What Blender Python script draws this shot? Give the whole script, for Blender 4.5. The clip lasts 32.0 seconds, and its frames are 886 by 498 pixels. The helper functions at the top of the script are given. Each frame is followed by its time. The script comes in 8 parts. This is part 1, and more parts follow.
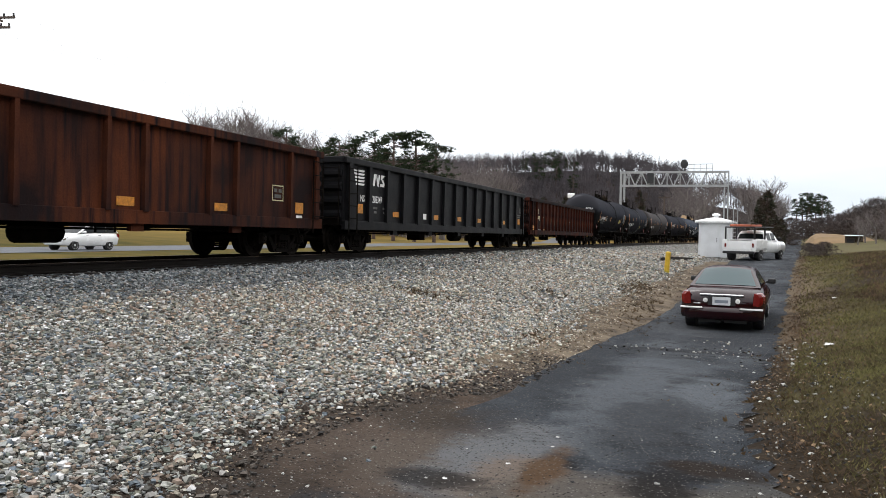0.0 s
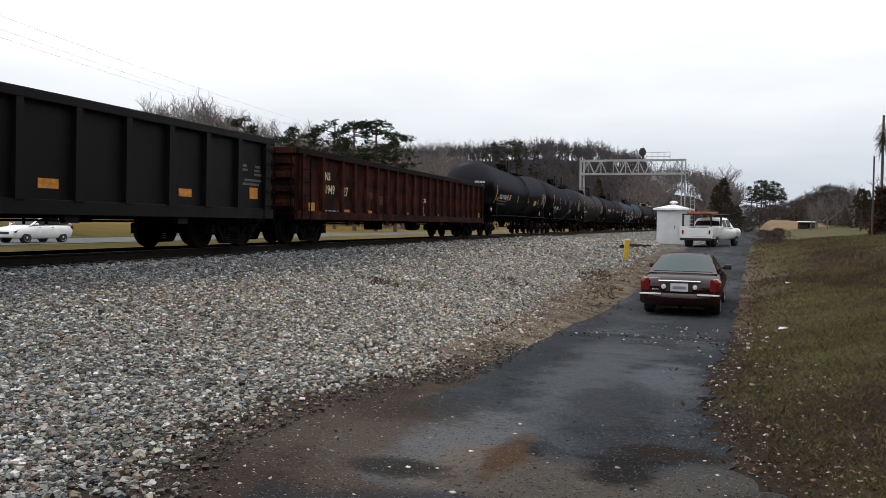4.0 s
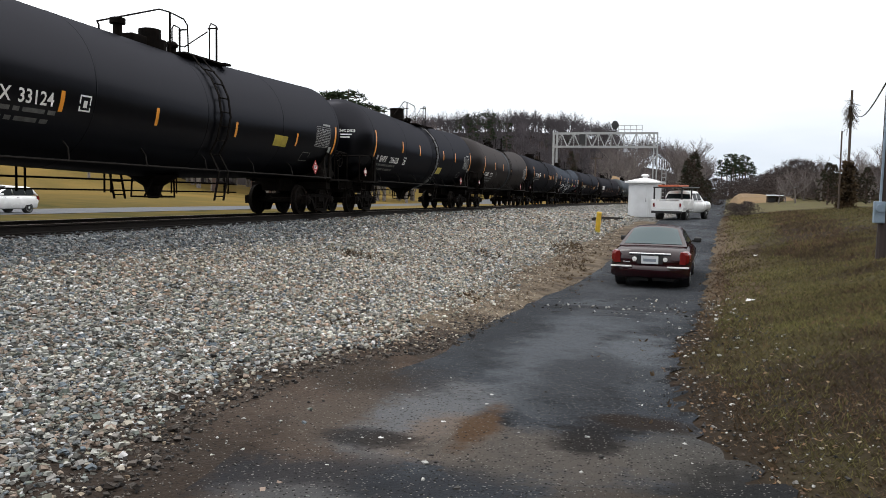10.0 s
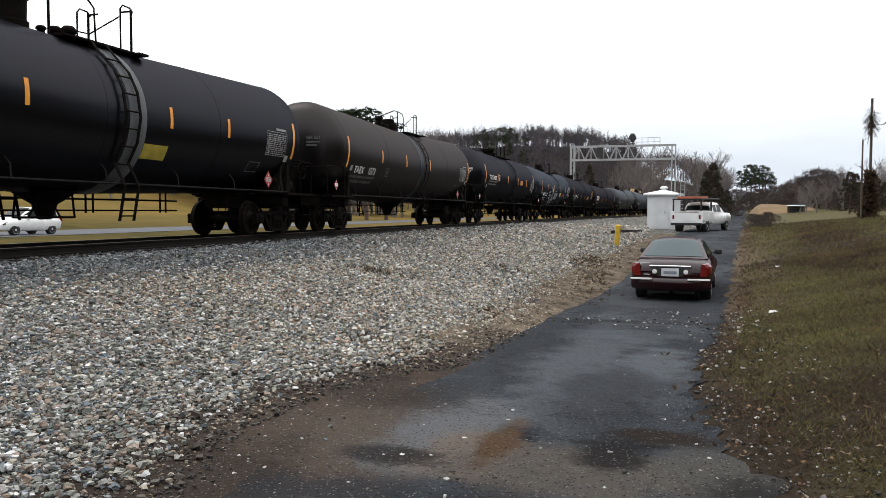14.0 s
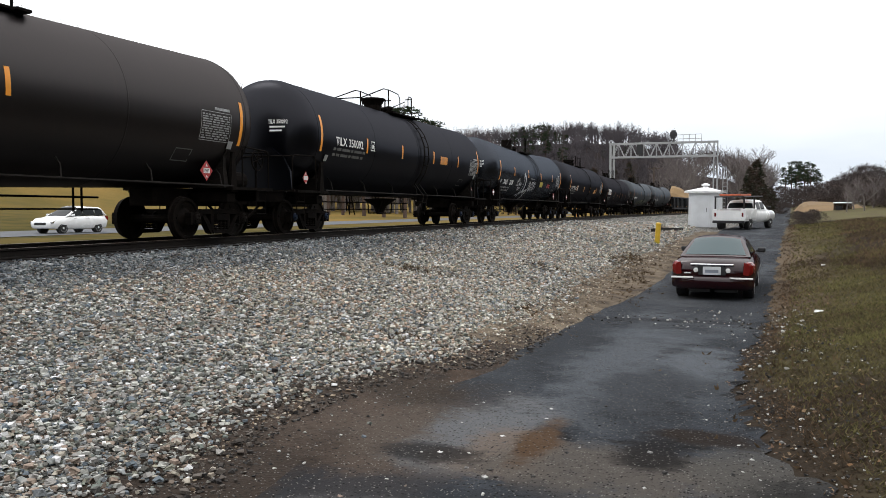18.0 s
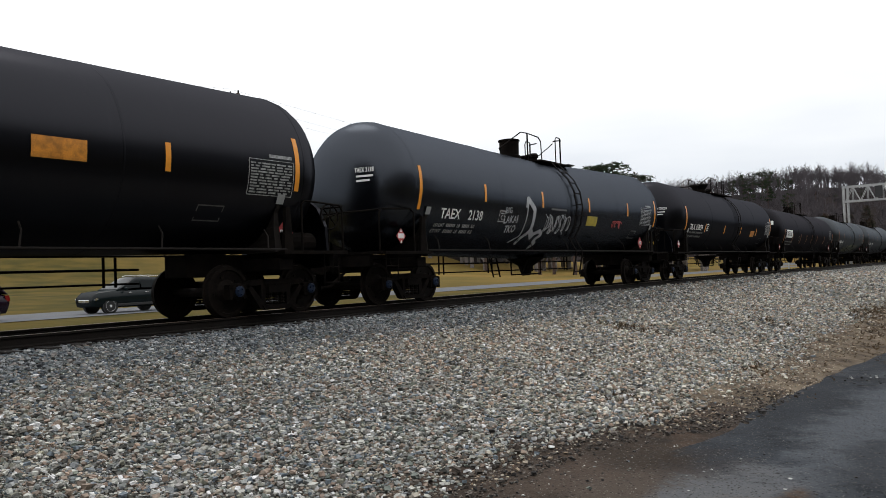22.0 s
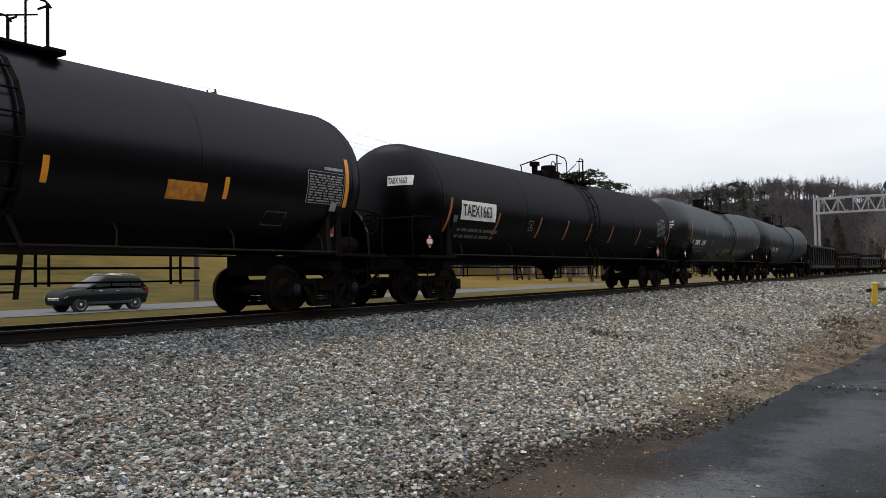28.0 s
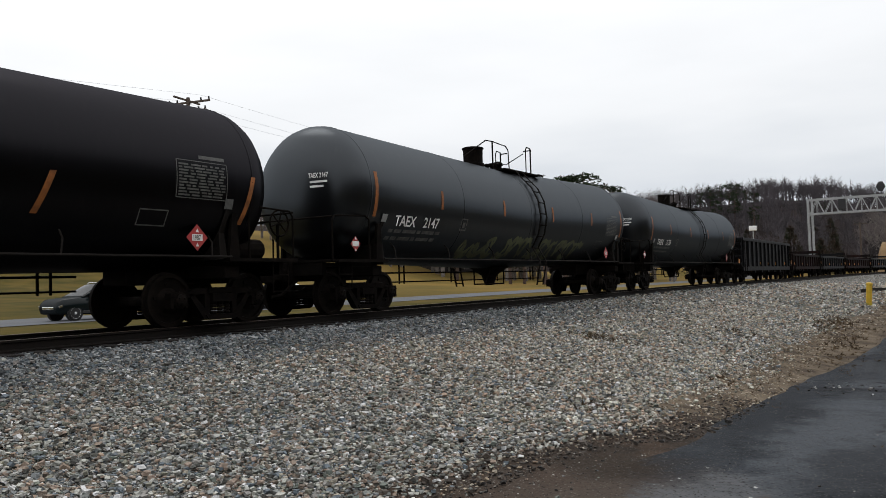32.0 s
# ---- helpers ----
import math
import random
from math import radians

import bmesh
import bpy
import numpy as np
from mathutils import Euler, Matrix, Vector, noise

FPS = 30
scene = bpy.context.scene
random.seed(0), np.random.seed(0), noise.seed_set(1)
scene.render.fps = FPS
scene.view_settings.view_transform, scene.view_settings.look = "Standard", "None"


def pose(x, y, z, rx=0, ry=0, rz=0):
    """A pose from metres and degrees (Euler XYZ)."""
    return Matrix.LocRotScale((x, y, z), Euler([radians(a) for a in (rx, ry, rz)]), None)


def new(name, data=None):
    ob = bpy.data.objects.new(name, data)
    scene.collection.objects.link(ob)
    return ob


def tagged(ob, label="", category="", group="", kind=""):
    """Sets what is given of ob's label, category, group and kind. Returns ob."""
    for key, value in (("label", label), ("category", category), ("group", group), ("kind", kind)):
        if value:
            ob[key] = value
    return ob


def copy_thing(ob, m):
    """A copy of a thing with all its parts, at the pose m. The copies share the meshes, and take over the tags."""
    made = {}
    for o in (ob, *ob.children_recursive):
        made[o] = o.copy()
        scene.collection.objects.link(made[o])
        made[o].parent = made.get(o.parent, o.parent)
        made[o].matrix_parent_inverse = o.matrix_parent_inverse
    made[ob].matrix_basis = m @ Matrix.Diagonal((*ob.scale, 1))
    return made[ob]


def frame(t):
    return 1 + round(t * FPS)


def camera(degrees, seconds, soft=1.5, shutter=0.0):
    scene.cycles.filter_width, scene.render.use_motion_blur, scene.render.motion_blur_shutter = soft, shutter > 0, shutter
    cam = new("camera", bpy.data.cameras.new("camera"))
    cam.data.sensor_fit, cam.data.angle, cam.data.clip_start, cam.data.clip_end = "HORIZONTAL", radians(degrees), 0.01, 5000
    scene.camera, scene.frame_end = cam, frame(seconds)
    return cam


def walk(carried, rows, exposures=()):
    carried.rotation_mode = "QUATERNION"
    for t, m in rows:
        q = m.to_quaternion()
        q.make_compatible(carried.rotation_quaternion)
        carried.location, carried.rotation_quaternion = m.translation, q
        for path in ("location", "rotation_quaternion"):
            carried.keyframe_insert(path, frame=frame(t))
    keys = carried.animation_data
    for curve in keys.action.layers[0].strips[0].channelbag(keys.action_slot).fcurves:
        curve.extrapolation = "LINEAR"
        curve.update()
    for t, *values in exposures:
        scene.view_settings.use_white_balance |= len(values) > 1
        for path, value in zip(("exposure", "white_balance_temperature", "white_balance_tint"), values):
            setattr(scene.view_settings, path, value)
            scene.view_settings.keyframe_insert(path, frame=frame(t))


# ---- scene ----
cam = camera(58.0, 32.0, soft=0.68)
EYE = (0.0, 0.0, 0.65)
PATH = [  # seconds, tilt, lean, turn
    (0.0, 88.92, -1.17, 20.15),
    (0.5, 89.18, -1.59, 18.36),
    (1.0, 88.67, -1.36, 17.36),
    (1.5, 88.69, -1.37, 17.04),
    (2.0, 88.65, -1.34, 18.21),
    (2.5, 88.18, -1.37, 17.51),
    (4.5, 88.14, -0.63, 17.38),
    (5.0, 87.44, -0.67, 17.00),
    (5.5, 87.28, -0.14, 17.18),
    (6.0, 87.70, -0.28, 17.16),
    (6.5, 87.17, -0.64, 17.17),
    (7.0, 86.88, -0.85, 16.45),
    (7.5, 87.39, -1.27, 16.04),
    (8.0, 86.59, -1.41, 16.08),
    (8.5, 86.57, -0.81, 16.41),
    (9.0, 85.74, -0.49, 17.12),
    (9.5, 85.84, -0.61, 16.87),
    (10.0, 86.22, -0.98, 15.45),
    (10.5, 86.60, -0.47, 16.49),
    (11.0, 86.72, -0.30, 16.16),
    (11.5, 87.14, -0.45, 16.05),
    (12.0, 87.13, -0.18, 16.46),
    (12.5, 87.33, -0.25, 16.58),
    (13.0, 86.96, -0.12, 16.50),
    (13.5, 87.26, 0.03, 16.70),
    (14.0, 87.31, -0.11, 16.74),
    (14.5, 87.23, -0.18, 17.02),
    (15.0, 86.48, -0.25, 18.38),
    (15.5, 86.95, -0.19, 18.58),
    (17.5, 87.02, 0.08, 19.44),
    (18.0, 87.17, -0.01, 19.47),
    (18.5, 87.48, -0.06, 20.21),
    (19.0, 87.92, 0.67, 21.22),
    (19.5, 88.66, 1.03, 21.34),
    (20.0, 89.49, 1.60, 22.25),
    (20.5, 90.18, 1.86, 24.55),
    (21.0, 90.85, 2.39, 27.40),
    (21.5, 91.37, 2.61, 30.95),
    (22.0, 91.72, 2.10, 34.51),
    (22.5, 92.99, 1.97, 37.68),
    (23.0, 93.24, 2.81, 42.64),
    (23.5, 93.78, 2.82, 47.01),
    (24.0, 94.42, 2.65, 50.00),
    (24.5, 94.95, 3.18, 54.24),
    (25.0, 94.37, 1.93, 49.43),
    (25.5, 94.10, 1.90, 47.47),
    (26.0, 93.00, 1.32, 44.70),
    (26.5, 92.32, 0.69, 41.49),
    (28.5, 92.14, 1.33, 30.73),
    (29.0, 92.20, 1.27, 29.42),
    (29.5, 91.58, 1.20, 28.81),
    (30.0, 91.83, 1.36, 29.10),
    (30.5, 91.65, 1.36, 29.04),
    (31.0, 91.51, 1.45, 29.09),
    (31.5, 91.89, 1.59, 30.51),
    (32.0, 92.29, 1.72, 32.42),
]
walk(cam, [(t, pose(*EYE, *a)) for t, *a in PATH], exposures=[(0.0, 0.35), (0.6, -0.05), (1.0, -0.24), (2.0, -0.25), (2.5, -0.22), (4.5, -0.10), (6.0, -0.02), (8.0, 0.05), (9.0, 0.20), (10.0, 0.22), (11.0, 0.22), (12.0, 0.17), (15.5, 0.22), (18.5, 0.24), (20.0, 0.12), (21.0, -0.03), (22.0, -0.10), (23.2, 0.02), (24.5, 0.18), (25.2, 0.28), (26.5, 0.24), (28.5, -0.26), (29.5, -0.34), (31.0, -0.24), (32.0, -0.30)])

# ---- sky and sun: overcast ----
SUN_ELEVATION, SUN_TURN = 62.0, 295.0
world = bpy.data.worlds.new("overcast_sky")
scene.world = world
world.use_nodes = True
wn, wl = world.node_tree.nodes, world.node_tree.links
wn.clear()
sky = wn.new("ShaderNodeTexSky")
sky.sky_type, sky.sun_disc = "NISHITA", False
sky.sun_elevation, sky.sun_rotation = radians(SUN_ELEVATION), radians(SUN_TURN)
sky.dust_density, sky.air_density = 3.0, 1.0
grey = wn.new("ShaderNodeHueSaturation")
grey.inputs["Saturation"].default_value = 0.12
wl.new(sky.outputs[0], grey.inputs["Color"])
dim = wn.new("ShaderNodeMix")
dim.data_type, dim.blend_type = "RGBA", "MULTIPLY"
dim.inputs[0].default_value = 1.0
dim.inputs[7].default_value = (0.07, 0.07, 0.07, 1)
wl.new(grey.outputs[0], dim.inputs[6])
coord = wn.new("ShaderNodeTexCoord")
sep = wn.new("ShaderNodeSeparateXYZ")
wl.new(coord.outputs["Generated"], sep.inputs[0])
ramp = wn.new("ShaderNodeValToRGB")
el = ramp.color_ramp.elements
el[0].position, el[0].color = 0.0, (0.70, 0.78, 0.88, 1)
el[1].position, el[1].color = 0.62, (1.85, 1.85, 1.88, 1)
mid = el.new(0.20)
mid.color = (1.24, 1.27, 1.31, 1)
cloud = wn.new("ShaderNodeTexNoise")
cloud.inputs["Scale"].default_value, cloud.inputs["Detail"].default_value = 2.6, 5.0
stretch = wn.new("ShaderNodeMapping")
stretch.inputs["Scale"].default_value = (1.0, 1.0, 4.5)
wl.new(coord.outputs["Generated"], stretch.inputs[0])
wl.new(stretch.outputs[0], cloud.inputs[0])
lift = wn.new("ShaderNodeMath")
lift.operation = "MULTIPLY_ADD"
lift.inputs[1].default_value, lift.inputs[2].default_value = 0.22, -0.11
wl.new(cloud.outputs[0], lift.inputs[0])
add = wn.new("ShaderNodeMath")
wl.new(sep.outputs[2], add.inputs[0])
wl.new(lift.outputs[0], add.inputs[1])
wl.new(add.outputs[0], ramp.inputs[0])
mix = wn.new("ShaderNodeMix")
mix.data_type = "RGBA"
mix.inputs[0].default_value = 0.85
wl.new(dim.outputs[2], mix.inputs[6])
wl.new(ramp.outputs[0], mix.inputs[7])
back = wn.new("ShaderNodeBackground")
back.inputs["Strength"].default_value = 1.0
wl.new(mix.outputs[2], back.inputs[0])
wout = wn.new("ShaderNodeOutputWorld")
wl.new(back.outputs[0], wout.inputs[0])
sun = new("sun", bpy.data.lights.new("sun", "SUN"))
sun.data.energy, sun.data.angle, sun.data.color = 0.55, radians(30), (1.0, 0.97, 0.93)
sun.matrix_world = pose(0, 0, 60, 90 - SUN_ELEVATION, 0, 180 - SUN_TURN)

# ---- materials ----
def material(name, color, rough=0.6, metal=0.0, vary=0.25, scale=6.0, bump=0.15, fine=60.0, other=None, coat=0.0, island=0.0, objects=0.0,
             stretch=(1, 1, 1), spec=0.5, amount=0.5, streak=None):
    """Procedural paint, metal, stone or soil: two colours mixed by noise at a coarse and a fine scale, with bump and uneven gloss."""
    m = bpy.data.materials.new(name)
    m.use_nodes = True
    n, l = m.node_tree.nodes, m.node_tree.links
    b = n["Principled BSDF"]
    b.inputs["Roughness"].default_value, b.inputs["Metallic"].default_value = rough, metal
    b.inputs["Coat Weight"].default_value = coat
    b.inputs["Specular IOR Level"].default_value = spec
    c = n.new("ShaderNodeTexCoord")
    mp = n.new("ShaderNodeMapping")
    mp.inputs["Scale"].default_value = stretch
    l.new(c.outputs["Object"], mp.inputs[0])
    big, small = n.new("ShaderNodeTexNoise"), n.new("ShaderNodeTexNoise")
    big.inputs["Scale"].default_value, big.inputs["Detail"].default_value = scale, 5.0
    small.inputs["Scale"].default_value, small.inputs["Detail"].default_value = fine, 3.0
    l.new(mp.outputs[0], big.inputs[0])
    l.new(c.outputs["Object"], small.inputs[0])
    dark = other or tuple(v * (1 - vary) for v in color)
    r = n.new("ShaderNodeValToRGB")
    r.color_ramp.elements[0].position, r.color_ramp.elements[1].position = amount - 0.16, amount + 0.16
    r.color_ramp.elements[0].color, r.color_ramp.elements[1].color = (*dark, 1), (*color, 1)
    l.new(big.outputs[0], r.inputs[0])
    h = n.new("ShaderNodeHueSaturation")
    l.new(r.outputs[0], h.inputs["Color"])
    v = n.new("ShaderNodeMath")
    v.operation = "MULTIPLY_ADD"
    v.inputs[1].default_value, v.inputs[2].default_value = vary * 1.4, 1 - vary * 0.7
    l.new(small.outputs[0], v.inputs[0])
    last = v
    if island or objects:
        src = n.new("ShaderNodeNewGeometry") if island else n.new("ShaderNodeObjectInfo")
        w = n.new("ShaderNodeMath")
        w.operation = "MULTIPLY_ADD"
        k = island or objects
        w.inputs[1].default_value, w.inputs[2].default_value = 2 * k, 1 - k
        l.new(src.outputs["Random Per Island" if island else "Random"], w.inputs[0])
        q = n.new("ShaderNodeMath")
        q.operation = "MULTIPLY"
        l.new(v.outputs[0], q.inputs[0])
        l.new(w.outputs[0], q.inputs[1])
        last = q
    l.new(last.outputs[0], h.inputs["Value"])
    out = h.outputs[0]
    if streak:
        # runs of dirt or rust drawn down the sides
        sm = n.new("ShaderNodeMapping")
        sm.inputs["Scale"].default_value = (3.0, 3.0, 0.22)
        l.new(c.outputs["Object"], sm.inputs[0])
        sn = n.new("ShaderNodeTexNoise")
        sn.inputs["Scale"].default_value, sn.inputs["Detail"].default_value = 2.2, 6.0
        l.new(sm.outputs[0], sn.inputs[0])
        sr = n.new("ShaderNodeValToRGB")
        sr.color_ramp.elements[0].position, sr.color_ramp.elements[1].position = streak[1], streak[1] + 0.22
        l.new(sn.outputs[0], sr.inputs[0])
        sx = n.new("ShaderNodeMix")
        sx.data_type = "RGBA"
        l.new(sr.outputs[0], sx.inputs[0])
        l.new(out, sx.inputs[6])
        sx.inputs[7].default_value = (*streak[0], 1)
        out = sx.outputs[2]
    l.new(out, b.inputs["Base Color"])
    g = n.new("ShaderNodeMath")
    g.operation = "MULTIPLY_ADD"
    g.use_clamp = True
    g.inputs[1].default_value, g.inputs[2].default_value = 0.3, max(0.02, rough - 0.15)
    l.new(big.outputs[0], g.inputs[0])
    l.new(g.outputs[0], b.inputs["Roughness"])
    if bump:
        p = n.new("ShaderNodeBump")
        p.inputs["Strength"].default_value, p.inputs["Distance"].default_value = bump, 0.02
        l.new(small.outputs[0], p.inputs["Height"])
        l.new(p.outputs[0], b.inputs["Normal"])
    return m


def stones_material(name, tints, vary=0.3):
    """Broken stone: every stone takes one of several tints."""
    m = material(name, (0.3, 0.3, 0.3), 0.9, fine=90, bump=0.5)
    n, l = m.node_tree.nodes, m.node_tree.links
    geo = n.new("ShaderNodeNewGeometry")
    r = n.new("ShaderNodeValToRGB")
    r.color_ramp.interpolation = "CONSTANT"
    e = r.color_ramp.elements
    while len(e) < len(tints):
        e.new(1.0)
    for i, t in enumerate(tints):
        e[i].position, e[i].color = i / len(tints), (*t, 1)
    l.new(geo.outputs["Random Per Island"], r.inputs[0])
    h = n.new("ShaderNodeHueSaturation")
    l.new(r.outputs[0], h.inputs["Color"])
    s = n.new("ShaderNodeTexNoise")
    c = n.new("ShaderNodeTexCoord")
    l.new(c.outputs["Object"], s.inputs[0])
    s.inputs["Scale"].default_value, s.inputs["Detail"].default_value = 0.9, 8
    v = n.new("ShaderNodeMath")
    v.operation = "MULTIPLY_ADD"
    v.inputs[1].default_value, v.inputs[2].default_value = 2 * vary, 1 - vary
    l.new(s.outputs[0], v.inputs[0])
    l.new(v.outputs[0], h.inputs["Value"])
    l.new(h.outputs[0], n["Principled BSDF"].inputs["Base Color"])
    return m


def sheen(m, tint):
    m.node_tree.nodes["Principled BSDF"].inputs["Specular Tint"].default_value = (*tint, 1)
    return m


def capped_gloss(m, facing, edge, rough, tint=(1, 1, 1)):
    """Weathered paint: a thin gloss over the colour that dust keeps from rising far at glancing angles."""
    n, l = m.node_tree.nodes, m.node_tree.links
    b, out = n["Principled BSDF"], n["Material Output"]
    d, g, x, w, r = (n.new("ShaderNode" + k) for k in ("BsdfDiffuse", "BsdfGlossy", "MixShader", "LayerWeight", "MapRange"))
    l.new(b.inputs["Base Color"].links[0].from_socket, d.inputs["Color"])
    g.inputs["Color"].default_value, g.inputs["Roughness"].default_value = (*tint, 1), rough
    w.inputs["Blend"].default_value = 0.28
    r.inputs["To Min"].default_value, r.inputs["To Max"].default_value = facing, edge
    l.new(w.outputs["Facing"], r.inputs["Value"])
    l.new(r.outputs[0], x.inputs[0])
    l.new(d.outputs[0], x.inputs[1])
    l.new(g.outputs[0], x.inputs[2])
    l.new(x.outputs[0], out.inputs["Surface"])
    return m


def glass_material(name, tint, spec=0.7):
    m = bpy.data.materials.new(name)
    m.use_nodes = True
    b = m.node_tree.nodes["Principled BSDF"]
    b.inputs["Base Color"].default_value = (*tint, 1)
    b.inputs["Roughness"].default_value, b.inputs["IOR"].default_value = 0.04, 1.5
    b.inputs["Specular IOR Level"].default_value = spec
    return m


TANK_BLACK = sheen(material("tank_black_paint", (0.0008, 0.0010, 0.0018), 0.33, vary=0.3, scale=1.2, bump=0.015, fine=25, spec=0.06, streak=((0.0026, 0.0026, 0.0034), 0.60)), (0.66, 0.78, 1.0))
TANK_GREY = sheen(material("tank_dusty_black_paint", (0.0028, 0.0029, 0.0035), 0.30, vary=0.35, scale=0.9, bump=0.02, fine=25, spec=0.20, streak=((0.008, 0.0078, 0.0075), 0.57)), (0.86, 0.92, 1.0))
TANK_BROWN = sheen(material("tank_brown_black_paint", (0.0030, 0.0024, 0.0026), 0.40, vary=0.4, scale=0.9, bump=0.02, fine=25, spec=0.06, streak=((0.0056, 0.0030, 0.0030), 0.58)), (0.95, 0.88, 0.92))
TANK_SOOT = material("sooty_black_paint", (0.0012, 0.0011, 0.0013), 0.4, vary=0.4, scale=0.9, bump=0.02, fine=25, streak=((0.0034, 0.0030, 0.0031), 0.58))
TANK_DUST = sheen(material("dusty_blue_black_paint", (0.0014, 0.0017, 0.0026), 0.36, vary=0.3, scale=1.0, bump=0.015, fine=25, spec=0.15, streak=((0.005, 0.005, 0.006), 0.60)), (0.70, 0.83, 1.0))
BAND_GREY = material("grey_wrapper_band", (0.11, 0.115, 0.122), 0.6, vary=0.3, scale=3, bump=0.05, spec=0.2)
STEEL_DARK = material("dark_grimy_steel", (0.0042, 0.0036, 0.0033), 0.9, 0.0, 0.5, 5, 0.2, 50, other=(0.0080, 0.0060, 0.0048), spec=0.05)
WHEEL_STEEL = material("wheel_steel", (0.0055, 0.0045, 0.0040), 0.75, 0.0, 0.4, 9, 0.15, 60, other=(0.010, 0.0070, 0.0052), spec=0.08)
BLUE_CAP = material("blue_cap_paint", (0.006, 0.016, 0.042), 0.6, vary=0.4, scale=12, spec=0.2)
RUST = material("rusty_red_paint", (0.074, 0.021, 0.012), 0.85, 0, 0.5, 1.7, 0.2, 40, spec=0.06, other=(0.013, 0.0065, 0.006), streak=((0.010, 0.006, 0.0065), 0.47), amount=0.54)
RUST_DIM = material("dull_dark_rust", (0.018, 0.008, 0.007), 0.85, 0, 0.5, 0.8, 0.15, 30, spec=0.1, other=(0.006, 0.005, 0.0055))
RUST_OLD = material("rusted_brown_steel", (0.105, 0.030, 0.012), 0.88, 0, 0.45, 0.42, 0.2, 30, spec=0.1, other=(0.012, 0.0065, 0.0065), streak=((0.010, 0.007, 0.008), 0.46), amount=0.55)
GON_BLACK = material("gondola_black_paint", (0.0042, 0.0042, 0.0055), 0.6, spec=0.15, vary=0.4, scale=2, bump=0.1, fine=40, streak=((0.008, 0.007, 0.007), 0.60))
WHITE_MARK = material("white_lettering", (0.82, 0.82, 0.80), 0.6, vary=0.2, scale=5, bump=0.0)
TABLE_MARK = material("small_print_lettering", (0.36, 0.37, 0.37), 0.7, vary=0.6, scale=14, bump=0.0)
MIST_MARK = material("worn_white_lettering", (0.42, 0.42, 0.41), 0.7, vary=0.5, scale=9, bump=0.0)
DIM_MARK = material("faded_lettering", (0.11, 0.11, 0.105), 0.7, vary=0.5, scale=9, bump=0.0)
FADED_TAN = material("faded_tan_paint", (0.085, 0.055, 0.030), 0.9, vary=0.5, scale=5, bump=0.0, other=(0.04, 0.02, 0.012), spec=0.1)
SPRAY = material("silver_spray_paint", (0.42, 0.43, 0.45), 0.6, vary=0.35, scale=4, bump=0.0)
OLD_GREEN = material("faded_green_spray_paint", (0.105, 0.115, 0.055), 0.7, vary=0.5, scale=3, bump=0.0)
ORANGE = material("orange_reflective_strip", (0.80, 0.30, 0.02), 0.4, vary=0.15, scale=4, bump=0.0)
PATCH_ORANGE = material("grimy_orange_patch", (0.62, 0.24, 0.02), 0.5, vary=0.5, scale=9, bump=0.0)
ORANGE_DULL = material("dirty_orange_strip", (0.30, 0.095, 0.014), 0.6, vary=0.5, scale=7, bump=0.0)
YELLOW_SIGN = material("faded_yellow_plate", (0.42, 0.33, 0.03), 0.6, vary=0.3, scale=5, bump=0.0)
RED_SIGN = material("red_placard", (0.40, 0.03, 0.03), 0.5, vary=0.15, scale=8, bump=0.0)
CREAM = material("cream_paint", (0.62, 0.55, 0.32), 0.5, vary=0.15, scale=8)
RAIL_STEEL = material("rail_side_rust", (0.010, 0.0075, 0.006), 0.85, 0.0, 0.4, 8, 0.2, 60, spec=0.2)
RAIL_TOP = material("worn_rail_head", (0.11, 0.08, 0.06), 0.5, 0.5, 0.3, 3, 0.05, 40)
TIE_WOOD = material("creosoted_tie_wood", (0.017, 0.013, 0.011), 0.95, 0, 0.4, 6, 0.5, 45, stretch=(1, 8, 8), objects=0.35)
STONE_TINTS = [(0.284, 0.284, 0.258), (0.165, 0.177, 0.182), (0.337, 0.307, 0.251), (0.064, 0.064, 0.058), (0.245, 0.192, 0.150), (0.463, 0.465, 0.423), (0.130, 0.158, 0.182), (0.198, 0.196, 0.156),
               (0.284, 0.218, 0.174), (0.620, 0.620, 0.620), (0.085, 0.084, 0.074), (0.225, 0.238, 0.228), (0.158, 0.124, 0.098), (0.383, 0.383, 0.355), (0.142, 0.162, 0.142), (0.264, 0.254, 0.238)]
TAN_TINTS = [(0.258, 0.204, 0.144), (0.164, 0.129, 0.091), (0.360, 0.300, 0.226), (0.106, 0.081, 0.060), (0.296, 0.258, 0.204), (0.469, 0.423, 0.351), (0.195, 0.140, 0.094), (0.133, 0.125, 0.106)]
BALLAST = material("crushed_stone_bed", (0.095, 0.088, 0.080), 0.95, 0, 0.5, 26, 1.0, 30, spec=0.1, other=(0.012, 0.011, 0.010))
STONES = stones_material("broken_granite", STONE_TINTS)
BLUE_STONES = stones_material("blue_grey_granite", [(0.185, 0.200, 0.208), (0.110, 0.128, 0.142), (0.270, 0.285, 0.290), (0.050, 0.055, 0.060), (0.150, 0.160, 0.160), (0.085, 0.105, 0.125), (0.360, 0.375, 0.375), (0.200, 0.185, 0.170), (0.130, 0.150, 0.150)])
PALE_STONES = stones_material("pale_dusty_granite", [tuple(min(0.6, c * k) for c, k in zip(t, (1.38, 1.32, 1.25))) for t in STONE_TINTS])
TAN_STONES = stones_material("dusty_tan_granite", TAN_TINTS)
